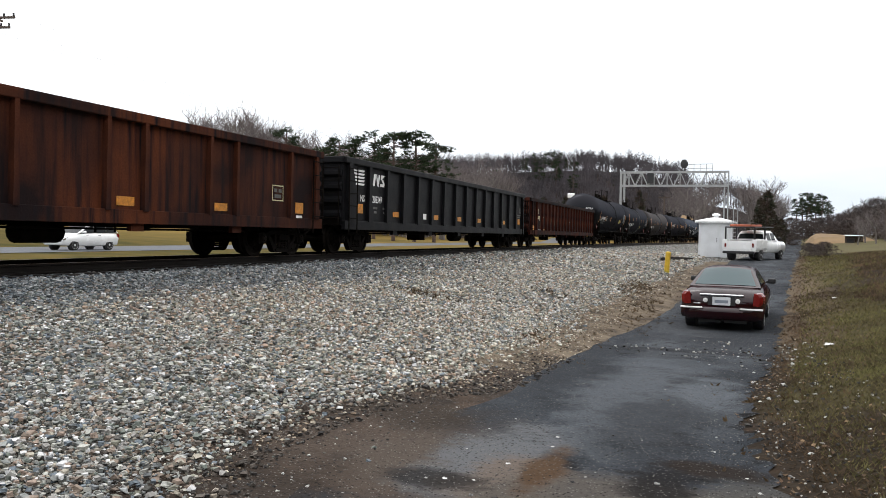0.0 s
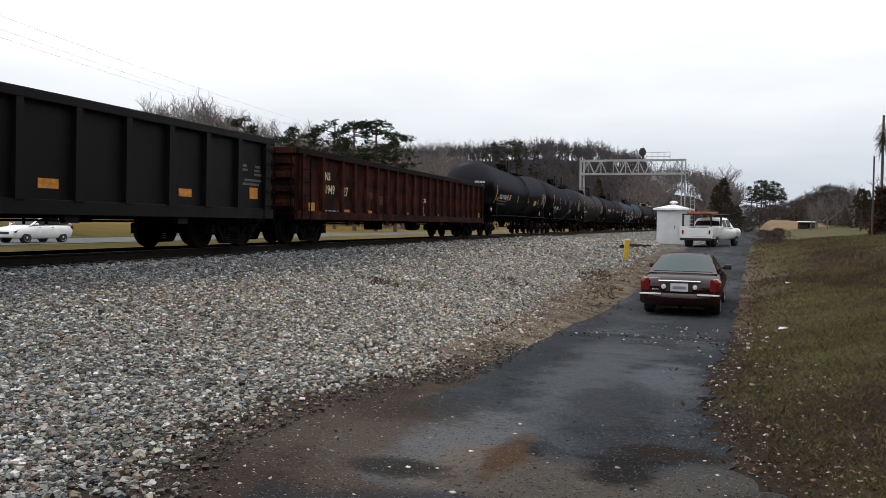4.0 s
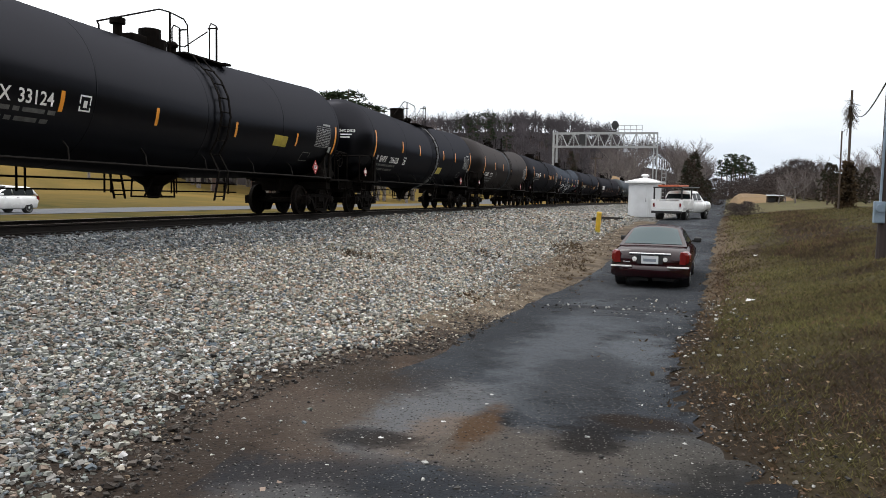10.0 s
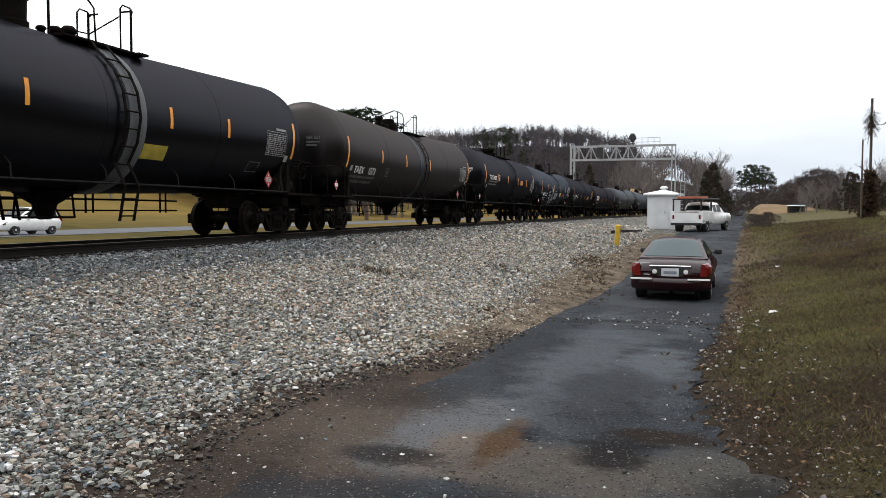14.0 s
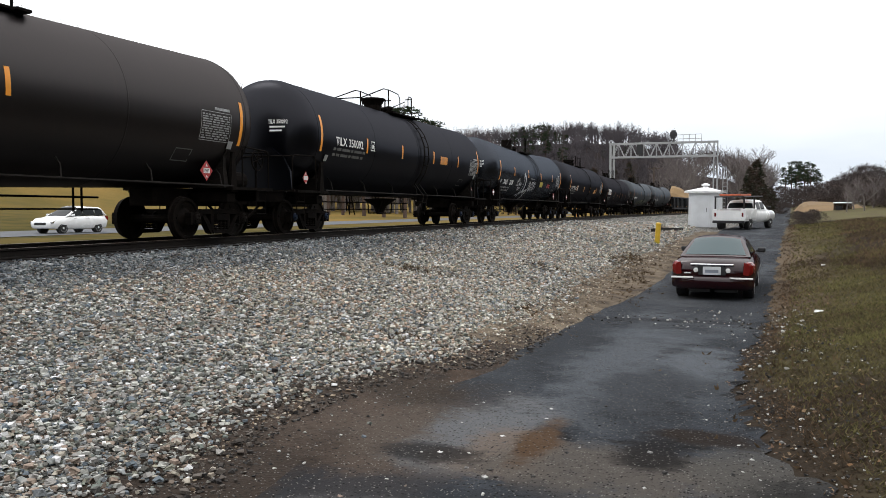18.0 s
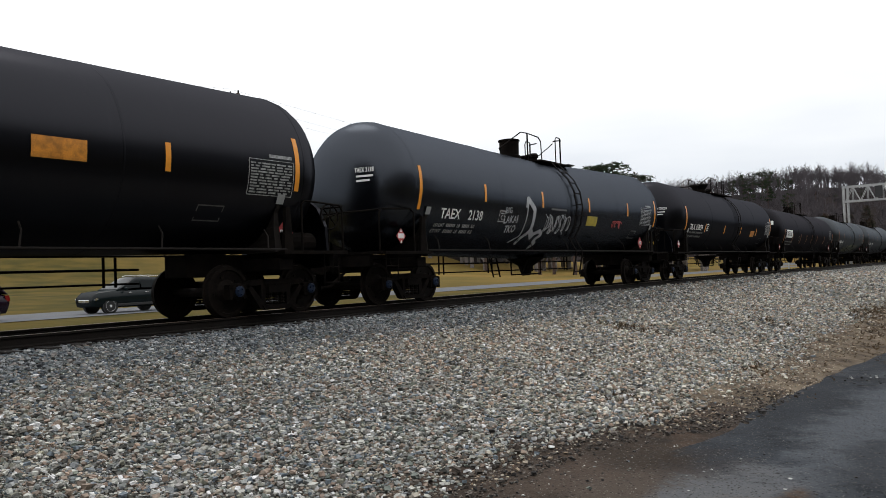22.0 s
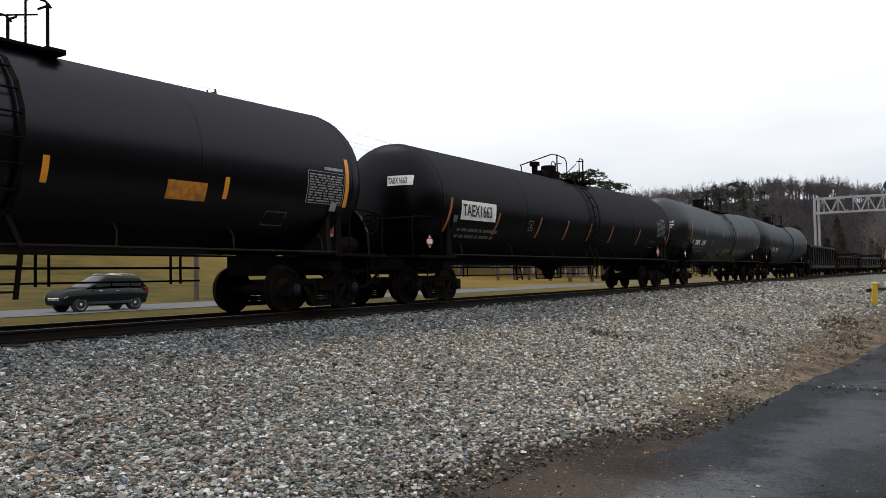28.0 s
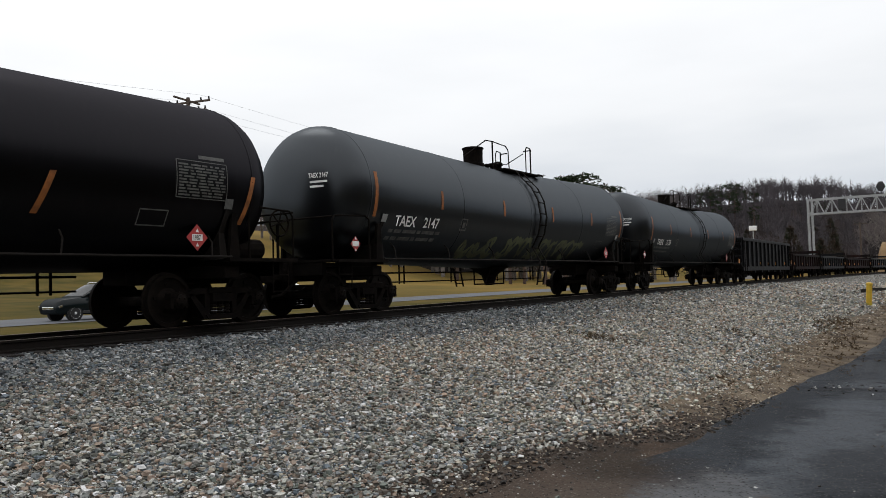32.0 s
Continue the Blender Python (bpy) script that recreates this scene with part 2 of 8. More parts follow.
MUDDY_STONES = stones_material("muddy_granite", [(0.040, 0.033, 0.027), (0.022, 0.019, 0.017), (0.065, 0.052, 0.042), (0.015, 0.013, 0.012), (0.10, 0.085, 0.072), (0.034, 0.026, 0.020)])
CRUMBS = stones_material("asphalt_crumbs", [(0.012, 0.012, 0.013), (0.026, 0.025, 0.024), (0.009, 0.009, 0.009), (0.045, 0.043, 0.040), (0.018, 0.015, 0.013), (0.20, 0.195, 0.185), (0.42, 0.42, 0.40)])
LEAVES = stones_material("fallen_leaves", [(0.150, 0.082, 0.035), (0.085, 0.047, 0.024), (0.210, 0.140, 0.075), (0.055, 0.034, 0.020), (0.100, 0.060, 0.030), (0.070, 0.040, 0.022), (0.130, 0.085, 0.045), (0.250, 0.200, 0.135)])
ASPHALT = material("worn_asphalt", (0.042, 0.047, 0.055), 0.95, 0, 0.5, 0.9, 0.8, 45, spec=0.05, other=(0.020, 0.023, 0.027), stretch=(1.4, 0.7, 1))
MUD = material("packed_brown_mud", (0.062, 0.043, 0.031), 0.9, 0, 0.6, 2.4, 1.0, 28, spec=0.08, other=(0.019, 0.015, 0.012))
SANDY = material("tan_dirt_and_grit", (0.150, 0.120, 0.086), 0.95, 0, 0.5, 1.8, 1.0, 26, spec=0.1, other=(0.042, 0.030, 0.021))
HIGHWAY = material("pale_grey_asphalt", (0.115, 0.12, 0.13), 0.85, 0, 0.2, 0.6, 0.3, 50, spec=0.12)
GRASS_SOIL = material("grassy_bank_soil", (0.088, 0.078, 0.036), 0.95, 0, 0.45, 0.6, 0.8, 16, spec=0.05, other=(0.060, 0.048, 0.024))
BANK_GRASS = material("dormant_grass_ground", (0.092, 0.086, 0.034), 0.95, 0, 0.45, 0.45, 0.8, 6, spec=0.1, other=(0.070, 0.054, 0.028))
FIELD = material("straw_coloured_field", (0.19, 0.125, 0.038), 0.95, 0, 0.3, 0.09, 0.5, 3, spec=0.04, other=(0.115, 0.088, 0.026))
GRASS = material("grass_blades", (0.116, 0.110, 0.044), 0.9, 0, 0.5, 0.5, 0.0, 6, spec=0.1, other=(0.080, 0.064, 0.032), island=0.6)
DEAD_GRASS = material("dead_grass_blades", (0.118, 0.080, 0.048), 0.9, 0, 0.4, 0.5, 0.0, 6, spec=0.1, other=(0.050, 0.036, 0.025), island=0.6)
WEED = material("dry_brown_weeds", (0.100, 0.068, 0.038), 0.9, 0, 0.5, 0.7, 0.0, 8, island=0.5)
BRUSH = material("brown_brush_twigs", (0.075, 0.056, 0.050), 0.95, 0, 0.4, 0.5, 0.0, 6, other=(0.044, 0.034, 0.031), island=0.3)
HILL_TWIGS = material("distant_bare_twigs", (0.098, 0.086, 0.094), 0.95, 0, 0.4, 0.035, 0.0, 6, other=(0.040, 0.036, 0.038), spec=0.1)
BARK = material("grey_brown_bark", (0.20, 0.175, 0.16), 0.95, 0, 0.4, 5, 0.5, 30)
TWIGS = material("bare_twigs", (0.15, 0.125, 0.12), 0.95, 0, 0.4, 0.6, 0.0, 6)
PINE_BARK = material("pine_bark", (0.085, 0.055, 0.042), 0.95, 0, 0.4, 5, 0.5, 30)
NEEDLES = material("pine_needles", (0.030, 0.048, 0.020), 0.8, 0, 0.5, 1.0, 0.0, 8, island=0.5)
CEDAR = material("dark_cedar_foliage", (0.028, 0.036, 0.020), 0.85, 0, 0.5, 1.0, 0.0, 8, other=(0.05, 0.03, 0.022), island=0.5)
GALVANISED = material("galvanised_steel", (0.36, 0.37, 0.37), 0.5, 0.35, 0.2, 3, 0.05, 40)
WHITE_PAINT = material("white_cabinet_paint", (0.62, 0.64, 0.66), 0.5, 0, 0.12, 2, 0.03, 20, streak=((0.42, 0.42, 0.41), 0.62))
WHITE_CAR = material("white_car_paint", (0.80, 0.81, 0.81), 0.25, 0, 0.06, 2, 0.0, 20, coat=0.6)
MAROON = material("maroon_car_paint", (0.015, 0.0010, 0.0026), 0.20, 0.0, 0.15, 2, 0.0, 20, coat=0.15, spec=0.22)
PURPLE_CAR = material("dark_plum_car_paint", (0.010, 0.005, 0.011), 0.3, 0.0, 0.15, 2, 0.0, 20, coat=0.10, spec=0.3)
GREEN_CAR = material("dark_teal_car_paint", (0.006, 0.010, 0.011), 0.3, 0.0, 0.15, 2, 0.0, 20, coat=0.05, spec=0.25)
GREY_ROOF = material("weathered_vinyl_roof", (0.20, 0.23, 0.27), 0.45, 0, 0.15, 3, 0.03, 40)
GLASS = glass_material("dark_window_glass", (0.008, 0.011, 0.012), 0.09)
GLASS_PALE = glass_material("greenish_rear_glass", (0.028, 0.056, 0.062), 0.40)
RUBBER = material("tyre_rubber", (0.014, 0.014, 0.014), 0.85, 0, 0.3, 20, 0.1, 60)
CHROME = material("bright_chrome", (0.75, 0.75, 0.76), 0.15, 1.0, 0.05, 3, 0.0, 20)
ALLOY = material("silver_alloy_wheel", (0.62, 0.63, 0.64), 0.35, 0.5, 0.15, 6, 0.0, 30)
TAIL_RED = material("red_lamp_lens", (0.15, 0.010, 0.008), 0.25, 0, 0.15, 8, 0.0, 30, coat=0.1, spec=0.2)
BLACK_TRIM = material("black_trim", (0.012, 0.012, 0.013), 0.5, 0, 0.2, 8, 0.02, 40)
YELLOW_POST = material("yellow_marker_plastic", (0.62, 0.40, 0.03), 0.5, 0, 0.2, 5, 0.05, 30)
DARK_POLE = material("creosoted_pole_wood", (0.045, 0.032, 0.028), 0.9, 0, 0.4, 4, 0.4, 40, stretch=(8, 8, 0.6))
METER_BLUE = material("meter_box_paint", (0.22, 0.29, 0.36), 0.5, 0.1, 0.25, 4, 0.05, 40)
POLE_WOOD = material("weathered_pole_wood", (0.10, 0.075, 0.06), 0.95, 0, 0.4, 4, 0.4, 40, stretch=(8, 8, 0.6))
ORANGE_GEAR = material("orange_tool_rack_load", (0.45, 0.10, 0.04), 0.6, 0, 0.3, 5)
LITTER = material("white_litter", (0.66, 0.66, 0.65), 0.7, 0, 0.2, 9)
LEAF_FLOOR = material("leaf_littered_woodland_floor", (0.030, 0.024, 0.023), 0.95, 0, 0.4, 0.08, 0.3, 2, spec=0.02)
SOIL_TAN = material("tan_bare_soil", (0.21, 0.135, 0.062), 0.95, 0, 0.3, 0.4, 0.3, 6)


def lane_material():
    """Worn asphalt: dark binder, dusty pale wheel paths, brown mud washed over the near end."""
    m = ASPHALT
    n, l = m.node_tree.nodes, m.node_tree.links
    base = n["Principled BSDF"].inputs["Base Color"].links[0].from_socket
    c = n.new("ShaderNodeTexCoord")

    def field(scale, lo, hi, stretch=(1, 1, 1), detail=6.0):
        mp, t, r = n.new("ShaderNodeMapping"), n.new("ShaderNodeTexNoise"), n.new("ShaderNodeMapRange")
        mp.inputs["Scale"].default_value = stretch
        l.new(c.outputs["Object"], mp.inputs[0])
        l.new(mp.outputs[0], t.inputs[0])
        t.inputs["Scale"].default_value, t.inputs["Detail"].default_value = scale, detail
        r.inputs["From Min"].default_value, r.inputs["From Max"].default_value = lo, hi
        l.new(t.outputs[0], r.inputs["Value"])
        return r.outputs[0]

    def blend(under, fac, color):
        x = n.new("ShaderNodeMix")
        x.data_type = "RGBA"
        l.new(fac, x.inputs[0])
        l.new(under, x.inputs[6])
        x.inputs[7].default_value = (*color, 1)
        return x.outputs[2]

    def times(p, q):
        x = n.new("ShaderNodeMath")
        x.operation = "MULTIPLY"
        l.new(p, x.inputs[0])
        l.new(q, x.inputs[1])
        return x.outputs[0]

    out = blend(base, field(0.55, 0.48, 0.80, (1.0, 0.4, 1)), (0.085, 0.093, 0.103))
    out = blend(out, field(3.0, 0.56, 0.70), (0.010, 0.010, 0.011))
    out = blend(out, field(26.0, 0.64, 0.72), (0.10, 0.10, 0.098))
    out = blend(out, field(70.0, 0.60, 0.68), (0.008, 0.008, 0.009))
    l.new(out, n["Principled BSDF"].inputs["Base Color"])


def stains(m, spots, gritty=True):
    """Dirt, dust and wet patches with ragged rims, each at (x, y) with two radii, a colour and a strength."""
    n, l = m.node_tree.nodes, m.node_tree.links
    out = n["Principled BSDF"].inputs["Base Color"].links[0].from_socket
    c = n.new("ShaderNodeTexCoord")
    rag, fine = n.new("ShaderNodeTexNoise"), n.new("ShaderNodeTexNoise")
    for t, k in ((rag, 1.7), (fine, 14.0)):
        t.inputs["Scale"].default_value, t.inputs["Detail"].default_value = k, 7.0
        l.new(c.outputs["Object"], t.inputs[0])
    both = n.new("ShaderNodeMath")
    both.operation = "MULTIPLY_ADD"
    both.inputs[1].default_value = 0.45
    l.new(fine.outputs[0], both.inputs[0])
    l.new(rag.outputs[0], both.inputs[2])
    for x, y, rx, ry, color, strength in spots:
        mp, ln, ad, mr = n.new("ShaderNodeMapping"), n.new("ShaderNodeVectorMath"), n.new("ShaderNodeMath"), n.new("ShaderNodeMapRange")
        mp.vector_type = "TEXTURE"
        mp.inputs["Location"].default_value, mp.inputs["Scale"].default_value = (x, y, 0), (rx, ry, 1000)
        l.new(c.outputs["Object"], mp.inputs[0])
        ln.operation, ad.operation = "LENGTH", "MULTIPLY_ADD"
        l.new(mp.outputs[0], ln.inputs[0])
        l.new(both.outputs[0], ad.inputs[0])
        ad.inputs[1].default_value = 1.9
        l.new(ln.outputs["Value"], ad.inputs[2])
        mr.interpolation_type = "SMOOTHSTEP"
        for name, v in (("From Min", 2.75), ("From Max", 1.95), ("To Min", 0.0), ("To Max", strength)):
            mr.inputs[name].default_value = v
        l.new(ad.outputs[0], mr.inputs["Value"])
        mixer = n.new("ShaderNodeMix")
        mixer.data_type = "RGBA"
        l.new(mr.outputs[0], mixer.inputs[0])
        l.new(out, mixer.inputs[6])
        mixer.inputs[7].default_value = (*color, 1)
        out = mixer.outputs[2]
    # grit pressed into the surface
    for scale, pick, color in ((48.0, 0.86, (0.010, 0.0095, 0.009)), (70.0, 0.92, (0.15, 0.145, 0.135)), (110.0, 0.90, (0.014, 0.013, 0.012))) if gritty else ():
        v, sp, th, near, both2 = (n.new("ShaderNode" + k) for k in ("TexVoronoi", "SeparateColor", "Math", "Math", "Math"))
        v.inputs["Scale"].default_value = scale
        l.new(c.outputs["Object"], v.inputs["Vector"])
        l.new(v.outputs["Color"], sp.inputs[0])
        th.operation, near.operation, both2.operation = "GREATER_THAN", "LESS_THAN", "MULTIPLY"
        l.new(sp.outputs[0], th.inputs[0])
        l.new(v.outputs["Distance"], near.inputs[0])
        th.inputs[1].default_value, near.inputs[1].default_value = pick, 0.42
        l.new(th.outputs[0], both2.inputs[0])
        l.new(near.outputs[0], both2.inputs[1])
        mixer = n.new("ShaderNodeMix")
        mixer.data_type = "RGBA"
        l.new(both2.outputs[0], mixer.inputs[0])
        l.new(out, mixer.inputs[6])
        mixer.inputs[7].default_value = (*color, 1)
        out = mixer.outputs[2]
    l.new(out, n["Principled BSDF"].inputs["Base Color"])


def gravel_bed_material(m, tints, scale=24.0):
    """Packed broken stone: angular tinted cells, sunk joints coloured near-black as shade between stones."""
    n, l = m.node_tree.nodes, m.node_tree.links
    b = n["Principled BSDF"]
    c = n.new("ShaderNodeTexCoord")
    cells, rim, r = n.new("ShaderNodeTexVoronoi"), n.new("ShaderNodeTexVoronoi"), n.new("ShaderNodeValToRGB")
    rim.feature = "DISTANCE_TO_EDGE"
    for t in (cells, rim):
        t.inputs["Scale"].default_value = scale
        l.new(c.outputs["Object"], t.inputs["Vector"])
    sep = n.new("ShaderNodeSeparateColor")
    l.new(cells.outputs["Color"], sep.inputs[0])
    r.color_ramp.interpolation = "CONSTANT"
    e = r.color_ramp.elements
    while len(e) < len(tints):
        e.new(1.0)
    for i, t in enumerate(tints):
        e[i].position, e[i].color = i / len(tints), (*t, 1)
    l.new(sep.outputs[0], r.inputs[0])
    gap, x = n.new("ShaderNodeMapRange"), n.new("ShaderNodeMix")
    gap.inputs["From Max"].default_value = 0.16
    l.new(rim.outputs["Distance"], gap.inputs["Value"])
    x.data_type = "RGBA"
    l.new(gap.outputs[0], x.inputs[0])
    x.inputs[6].default_value = (0.012, 0.011, 0.010, 1)
    l.new(r.outputs[0], x.inputs[7])
    l.new(x.outputs[2], b.inputs["Base Color"])
    p = n.new("ShaderNodeBump")
    p.inputs["Strength"].default_value, p.inputs["Distance"].default_value = 0.8, 0.03
    l.new(gap.outputs[0], p.inputs["Height"])
    l.new(p.outputs[0], b.inputs["Normal"])


lane_material()
MUD_BROWN, PALE_TAN, PALE_DUST, WET_DARK, RUSTY = (0.034, 0.026, 0.020), (0.070, 0.057, 0.047), (0.098, 0.102, 0.108), (0.011, 0.010, 0.010), (0.062, 0.036, 0.019)
NEAR_STAINS = [(-2.5, 5.2, 1.0, 2.2, (0.062, 0.047, 0.037), 0.95), (-2.75, 7.25, 0.55, 0.55, MUD_BROWN, 0.95), (-2.3, 5.9, 0.45, 0.9, PALE_TAN, 0.8), (-3.0, 4.3, 0.6, 1.1, (0.024, 0.018, 0.014), 0.8)]
stains(ASPHALT, NEAR_STAINS + [
    (-2.15, 11.5, 0.45, 4.5, (0.026, 0.029, 0.034), 0.7), (-1.15, 9.8, 0.6, 3.4, (0.078, 0.086, 0.096), 0.75), (-0.3, 10.4, 0.4, 1.3, (0.090, 0.100, 0.112), 0.7), (-0.75, 8.2, 0.5, 1.6, (0.024, 0.026, 0.030), 0.7),
    (-1.0, 13.2, 0.9, 0.9, (0.070, 0.078, 0.088), 0.6), (-0.6, 15.6, 2.2, 0.35, (0.020, 0.021, 0.024), 0.8), (-1.75, 6.0, 0.45, 1.2, PALE_DUST, 0.9), (-1.45, 5.5, 0.40, 0.7, (0.120, 0.094, 0.076), 0.85),
    (-0.6, 5.3, 1.1, 0.65, (0.070, 0.062, 0.054), 0.9), (0.25, 5.6, 0.5, 0.6, (0.058, 0.056, 0.052), 0.7), (-1.3, 5.95, 0.15, 0.6, RUSTY, 0.9), (-0.45, 5.95, 0.26, 0.6, WET_DARK, 0.9), (-0.08, 6.45, 0.42, 0.24, (0.018, 0.013, 0.010), 0.9),
    (-1.95, 5.3, 0.35, 0.22, WET_DARK, 0.8), (-1.7, 4.3, 1.0, 0.5, (0.022, 0.024, 0.028), 0.8), (-1.9, 3.9, 0.4, 0.3, (0.10, 0.10, 0.10), 0.5), (0.55, 4.7, 0.6, 0.6, (0.013, 0.013, 0.013), 0.8), (-0.1, 4.4, 0.7, 0.3, (0.050, 0.042, 0.034), 0.7),
    (0.2, 19.0, 1.5, 3.5, (0.030, 0.033, 0.038), 0.6), (-1.2, 20.5, 0.9, 2.0, (0.060, 0.064, 0.070), 0.6)])
stains(MUD, NEAR_STAINS)
gravel_bed_material(BALLAST, STONE_TINTS)
stains(BALLAST, [(-7.0, 17.7, 0.7, 0.5, (0.070, 0.054, 0.034), 0.8), (-3.7, 15.0, 0.5, 1.0, (0.085, 0.052, 0.036), 0.8), (-3.3, 9.4, 0.6, 0.6, (0.070, 0.050, 0.036), 0.8), (-3.3, 29.6, 0.7, 2.0, (0.060, 0.048, 0.030), 0.85), (-5.2, 24.0, 0.5, 0.9, (0.065, 0.050, 0.036), 0.7),
                 (-6.0, 13.0, 0.9, 2.5, (0.130, 0.098, 0.080), 0.4), (-8.2, 12.0, 1.0, 3.0, (0.125, 0.090, 0.072), 0.4), (-4.4, 12.0, 0.4, 2.4, (0.090, 0.068, 0.046), 0.6), (-6.5, 34.0, 2.5, 5.0, (0.150, 0.140, 0.122), 0.5), (-2.7, 47.0, 0.8, 0.6, (0.03, 0.024, 0.018), 0.9)])


def leafy(m, share=0.55):
    """Thin blades: part of the light passes through them."""
    n, l = m.node_tree.nodes, m.node_tree.links
    b, out = n["Principled BSDF"], n["Material Output"]
    t, x = n.new("ShaderNodeBsdfTranslucent"), n.new("ShaderNodeMixShader")
    l.new(b.inputs["Base Color"].links[0].from_socket, t.inputs["Color"])
    x.inputs[0].default_value = share
    l.new(b.outputs[0], x.inputs[1])
    l.new(t.outputs[0], x.inputs[2])
    l.new(x.outputs[0], out.inputs["Surface"])


for blade in (GRASS, DEAD_GRASS, WEED, NEEDLES, CEDAR):
    leafy(blade)


def mixed_ground(m, color, other, source):
    """Lay a second soil over a ground material, by the sheet's own 'soil' layer or by its distance along the field."""
    n, l = m.node_tree.nodes, m.node_tree.links
    b = n["Principled BSDF"]
    base = b.inputs["Base Color"].links[0].from_socket
    t, r = n.new("ShaderNodeTexNoise"), n.new("ShaderNodeValToRGB")
    c = n.new("ShaderNodeTexCoord")
    l.new(c.outputs["Object"], t.inputs[0])
    t.inputs["Scale"].default_value, t.inputs["Detail"].default_value = 7.0 if source == "soil" else 0.3, 6.0
    r.color_ramp.elements[0].position, r.color_ramp.elements[1].position = 0.35, 0.65
    r.color_ramp.elements[0].color, r.color_ramp.elements[1].color = (*other, 1), (*color, 1)
    l.new(t.outputs[0], r.inputs[0])
    x = n.new("ShaderNodeMix")
    x.data_type = "RGBA"
    if source == "soil":
        a = n.new("ShaderNodeAttribute")
        a.attribute_name = "soil"
        l.new(a.outputs["Fac"], x.inputs[0])
    else:
        s, k = n.new("ShaderNodeSeparateXYZ"), n.new("ShaderNodeMapRange")
        l.new(c.outputs["Object"], s.inputs[0])
        k.inputs["From Min"].default_value, k.inputs["From Max"].default_value = 100, 55
        l.new(s.outputs[1], k.inputs["Value"])
        l.new(k.outputs[0], x.inputs[0])
    l.new(base, x.inputs[6])
    l.new(r.outputs[0], x.inputs[7])
    l.new(x.outputs[2], b.inputs["Base Color"])


mixed_ground(GRASS_SOIL, (0.032, 0.022, 0.015), (0.011, 0.008, 0.0065), "soil")
stains(GRASS_SOIL, [(1.5, 20.0, 0.8, 7.0, (0.110, 0.084, 0.058), 0.8), (2.3, 32.0, 0.9, 9.0, (0.125, 0.096, 0.066), 0.8), (3.6, 46.0, 1.0, 9.0, (0.120, 0.095, 0.062), 0.7), (5.6, 30.0, 2.2, 6.0, (0.034, 0.026, 0.019), 0.8),
                    (6.5, 18.0, 1.5, 4.0, (0.040, 0.030, 0.021), 0.7), (2.8, 13.0, 1.4, 3.0, (0.072, 0.075, 0.024), 0.6), (1.2, 6.0, 1.2, 2.5, (0.030, 0.023, 0.016), 0.7)], False)
mixed_ground(FIELD, (0.092, 0.066, 0.016), (0.044, 0.040, 0.010), "field")


for paint, facing, edge, rough, tint in ((TANK_BLACK, 0.019, 0.060, 0.28, (0.88, 0.89, 1.0)), (TANK_BROWN, 0.024, 0.090, 0.34, (1.0, 0.93, 0.92)), (TANK_SOOT, 0.008, 0.055, 0.30, (0.92, 0.90, 1.0)), (TANK_GREY, 0.040, 0.150, 0.30, (0.86, 0.93, 1.0)),
                                         (TANK_DUST, 0.046, 0.110, 0.27, (0.78, 0.86, 1.0)), (MAROON, 0.035, 0.26, 0.07, (1, 1, 1)), (PURPLE_CAR, 0.010, 0.08, 0.12, (1, 1, 1)), (GREEN_CAR, 0.010, 0.08, 0.12, (1, 1, 1))):
    capped_gloss(paint, facing, edge, rough, tint)


# ---- mesh helpers ----
def finish(name, bm, mat, parent=None, label="", smooth=False):
    me = bpy.data.meshes.new(name)
    bm.normal_update()
    bm.to_mesh(me)
    bm.free()
    for mt in (mat if isinstance(mat, (list, tuple)) else [mat]):
        me.materials.append(mt)
    if smooth:
        me.polygons.foreach_set("use_smooth", [True] * len(me.polygons))
    ob = new(name, me)
    if parent:
        ob.parent = parent
    if label:
        ob["label"] = label
    return ob


def part(name, bm, mat, parent, label="", smooth=False):
    return finish(name, bm, mat, parent, label, smooth)


def raw(name, verts, faces, mat, parent=None, label=""):
    me = bpy.data.meshes.new(name)
    me.from_pydata(verts, [], faces)
    me.shade_flat()
    me.materials.append(mat)
    ob = new(name, me)
    ob.parent = parent
    if label:
        ob["label"] = label
    return ob


def thing(name, label, category, m=Matrix(), group="", kind=""):
    ob = new(name)
    ob.matrix_basis = m
    return tagged(ob, label, category, group, kind)


def box(bm, x, y, z, sx, sy, sz, bevel=0.0, m=None):
    r = bmesh.ops.create_cube(bm, size=1.0)["verts"]
    for v in r:
        v.co = Vector((v.co.x * sx + x, v.co.y * sy + y, v.co.z * sz + z))
    if bevel:
        es = list({e for v in r for e in v.link_edges})
        r = bmesh.ops.bevel(bm, geom=es, offset=bevel, segments=2, affect="EDGES", profile=0.5)["verts"]
    if m:
        bmesh.ops.transform(bm, matrix=m, verts=r)
    return r


def bar(bm, a, b, r, n=6, r2=None):
    a, b = Vector(a), Vector(b)
    d = b - a
    q = d.to_track_quat("Z", "Y").to_matrix()
    r2 = r if r2 is None else r2
    ring = [[bm.verts.new(p + q @ Vector((math.cos(2 * math.pi * i / n) * s, math.sin(2 * math.pi * i / n) * s, 0))) for i in range(n)] for p, s in ((a, r), (b, r2))]
    for i in range(n):
        bm.faces.new((ring[0][i], ring[0][(i + 1) % n], ring[1][(i + 1) % n], ring[1][i]))
    bm.faces.new(ring[0][::-1])
    bm.faces.new(ring[1])


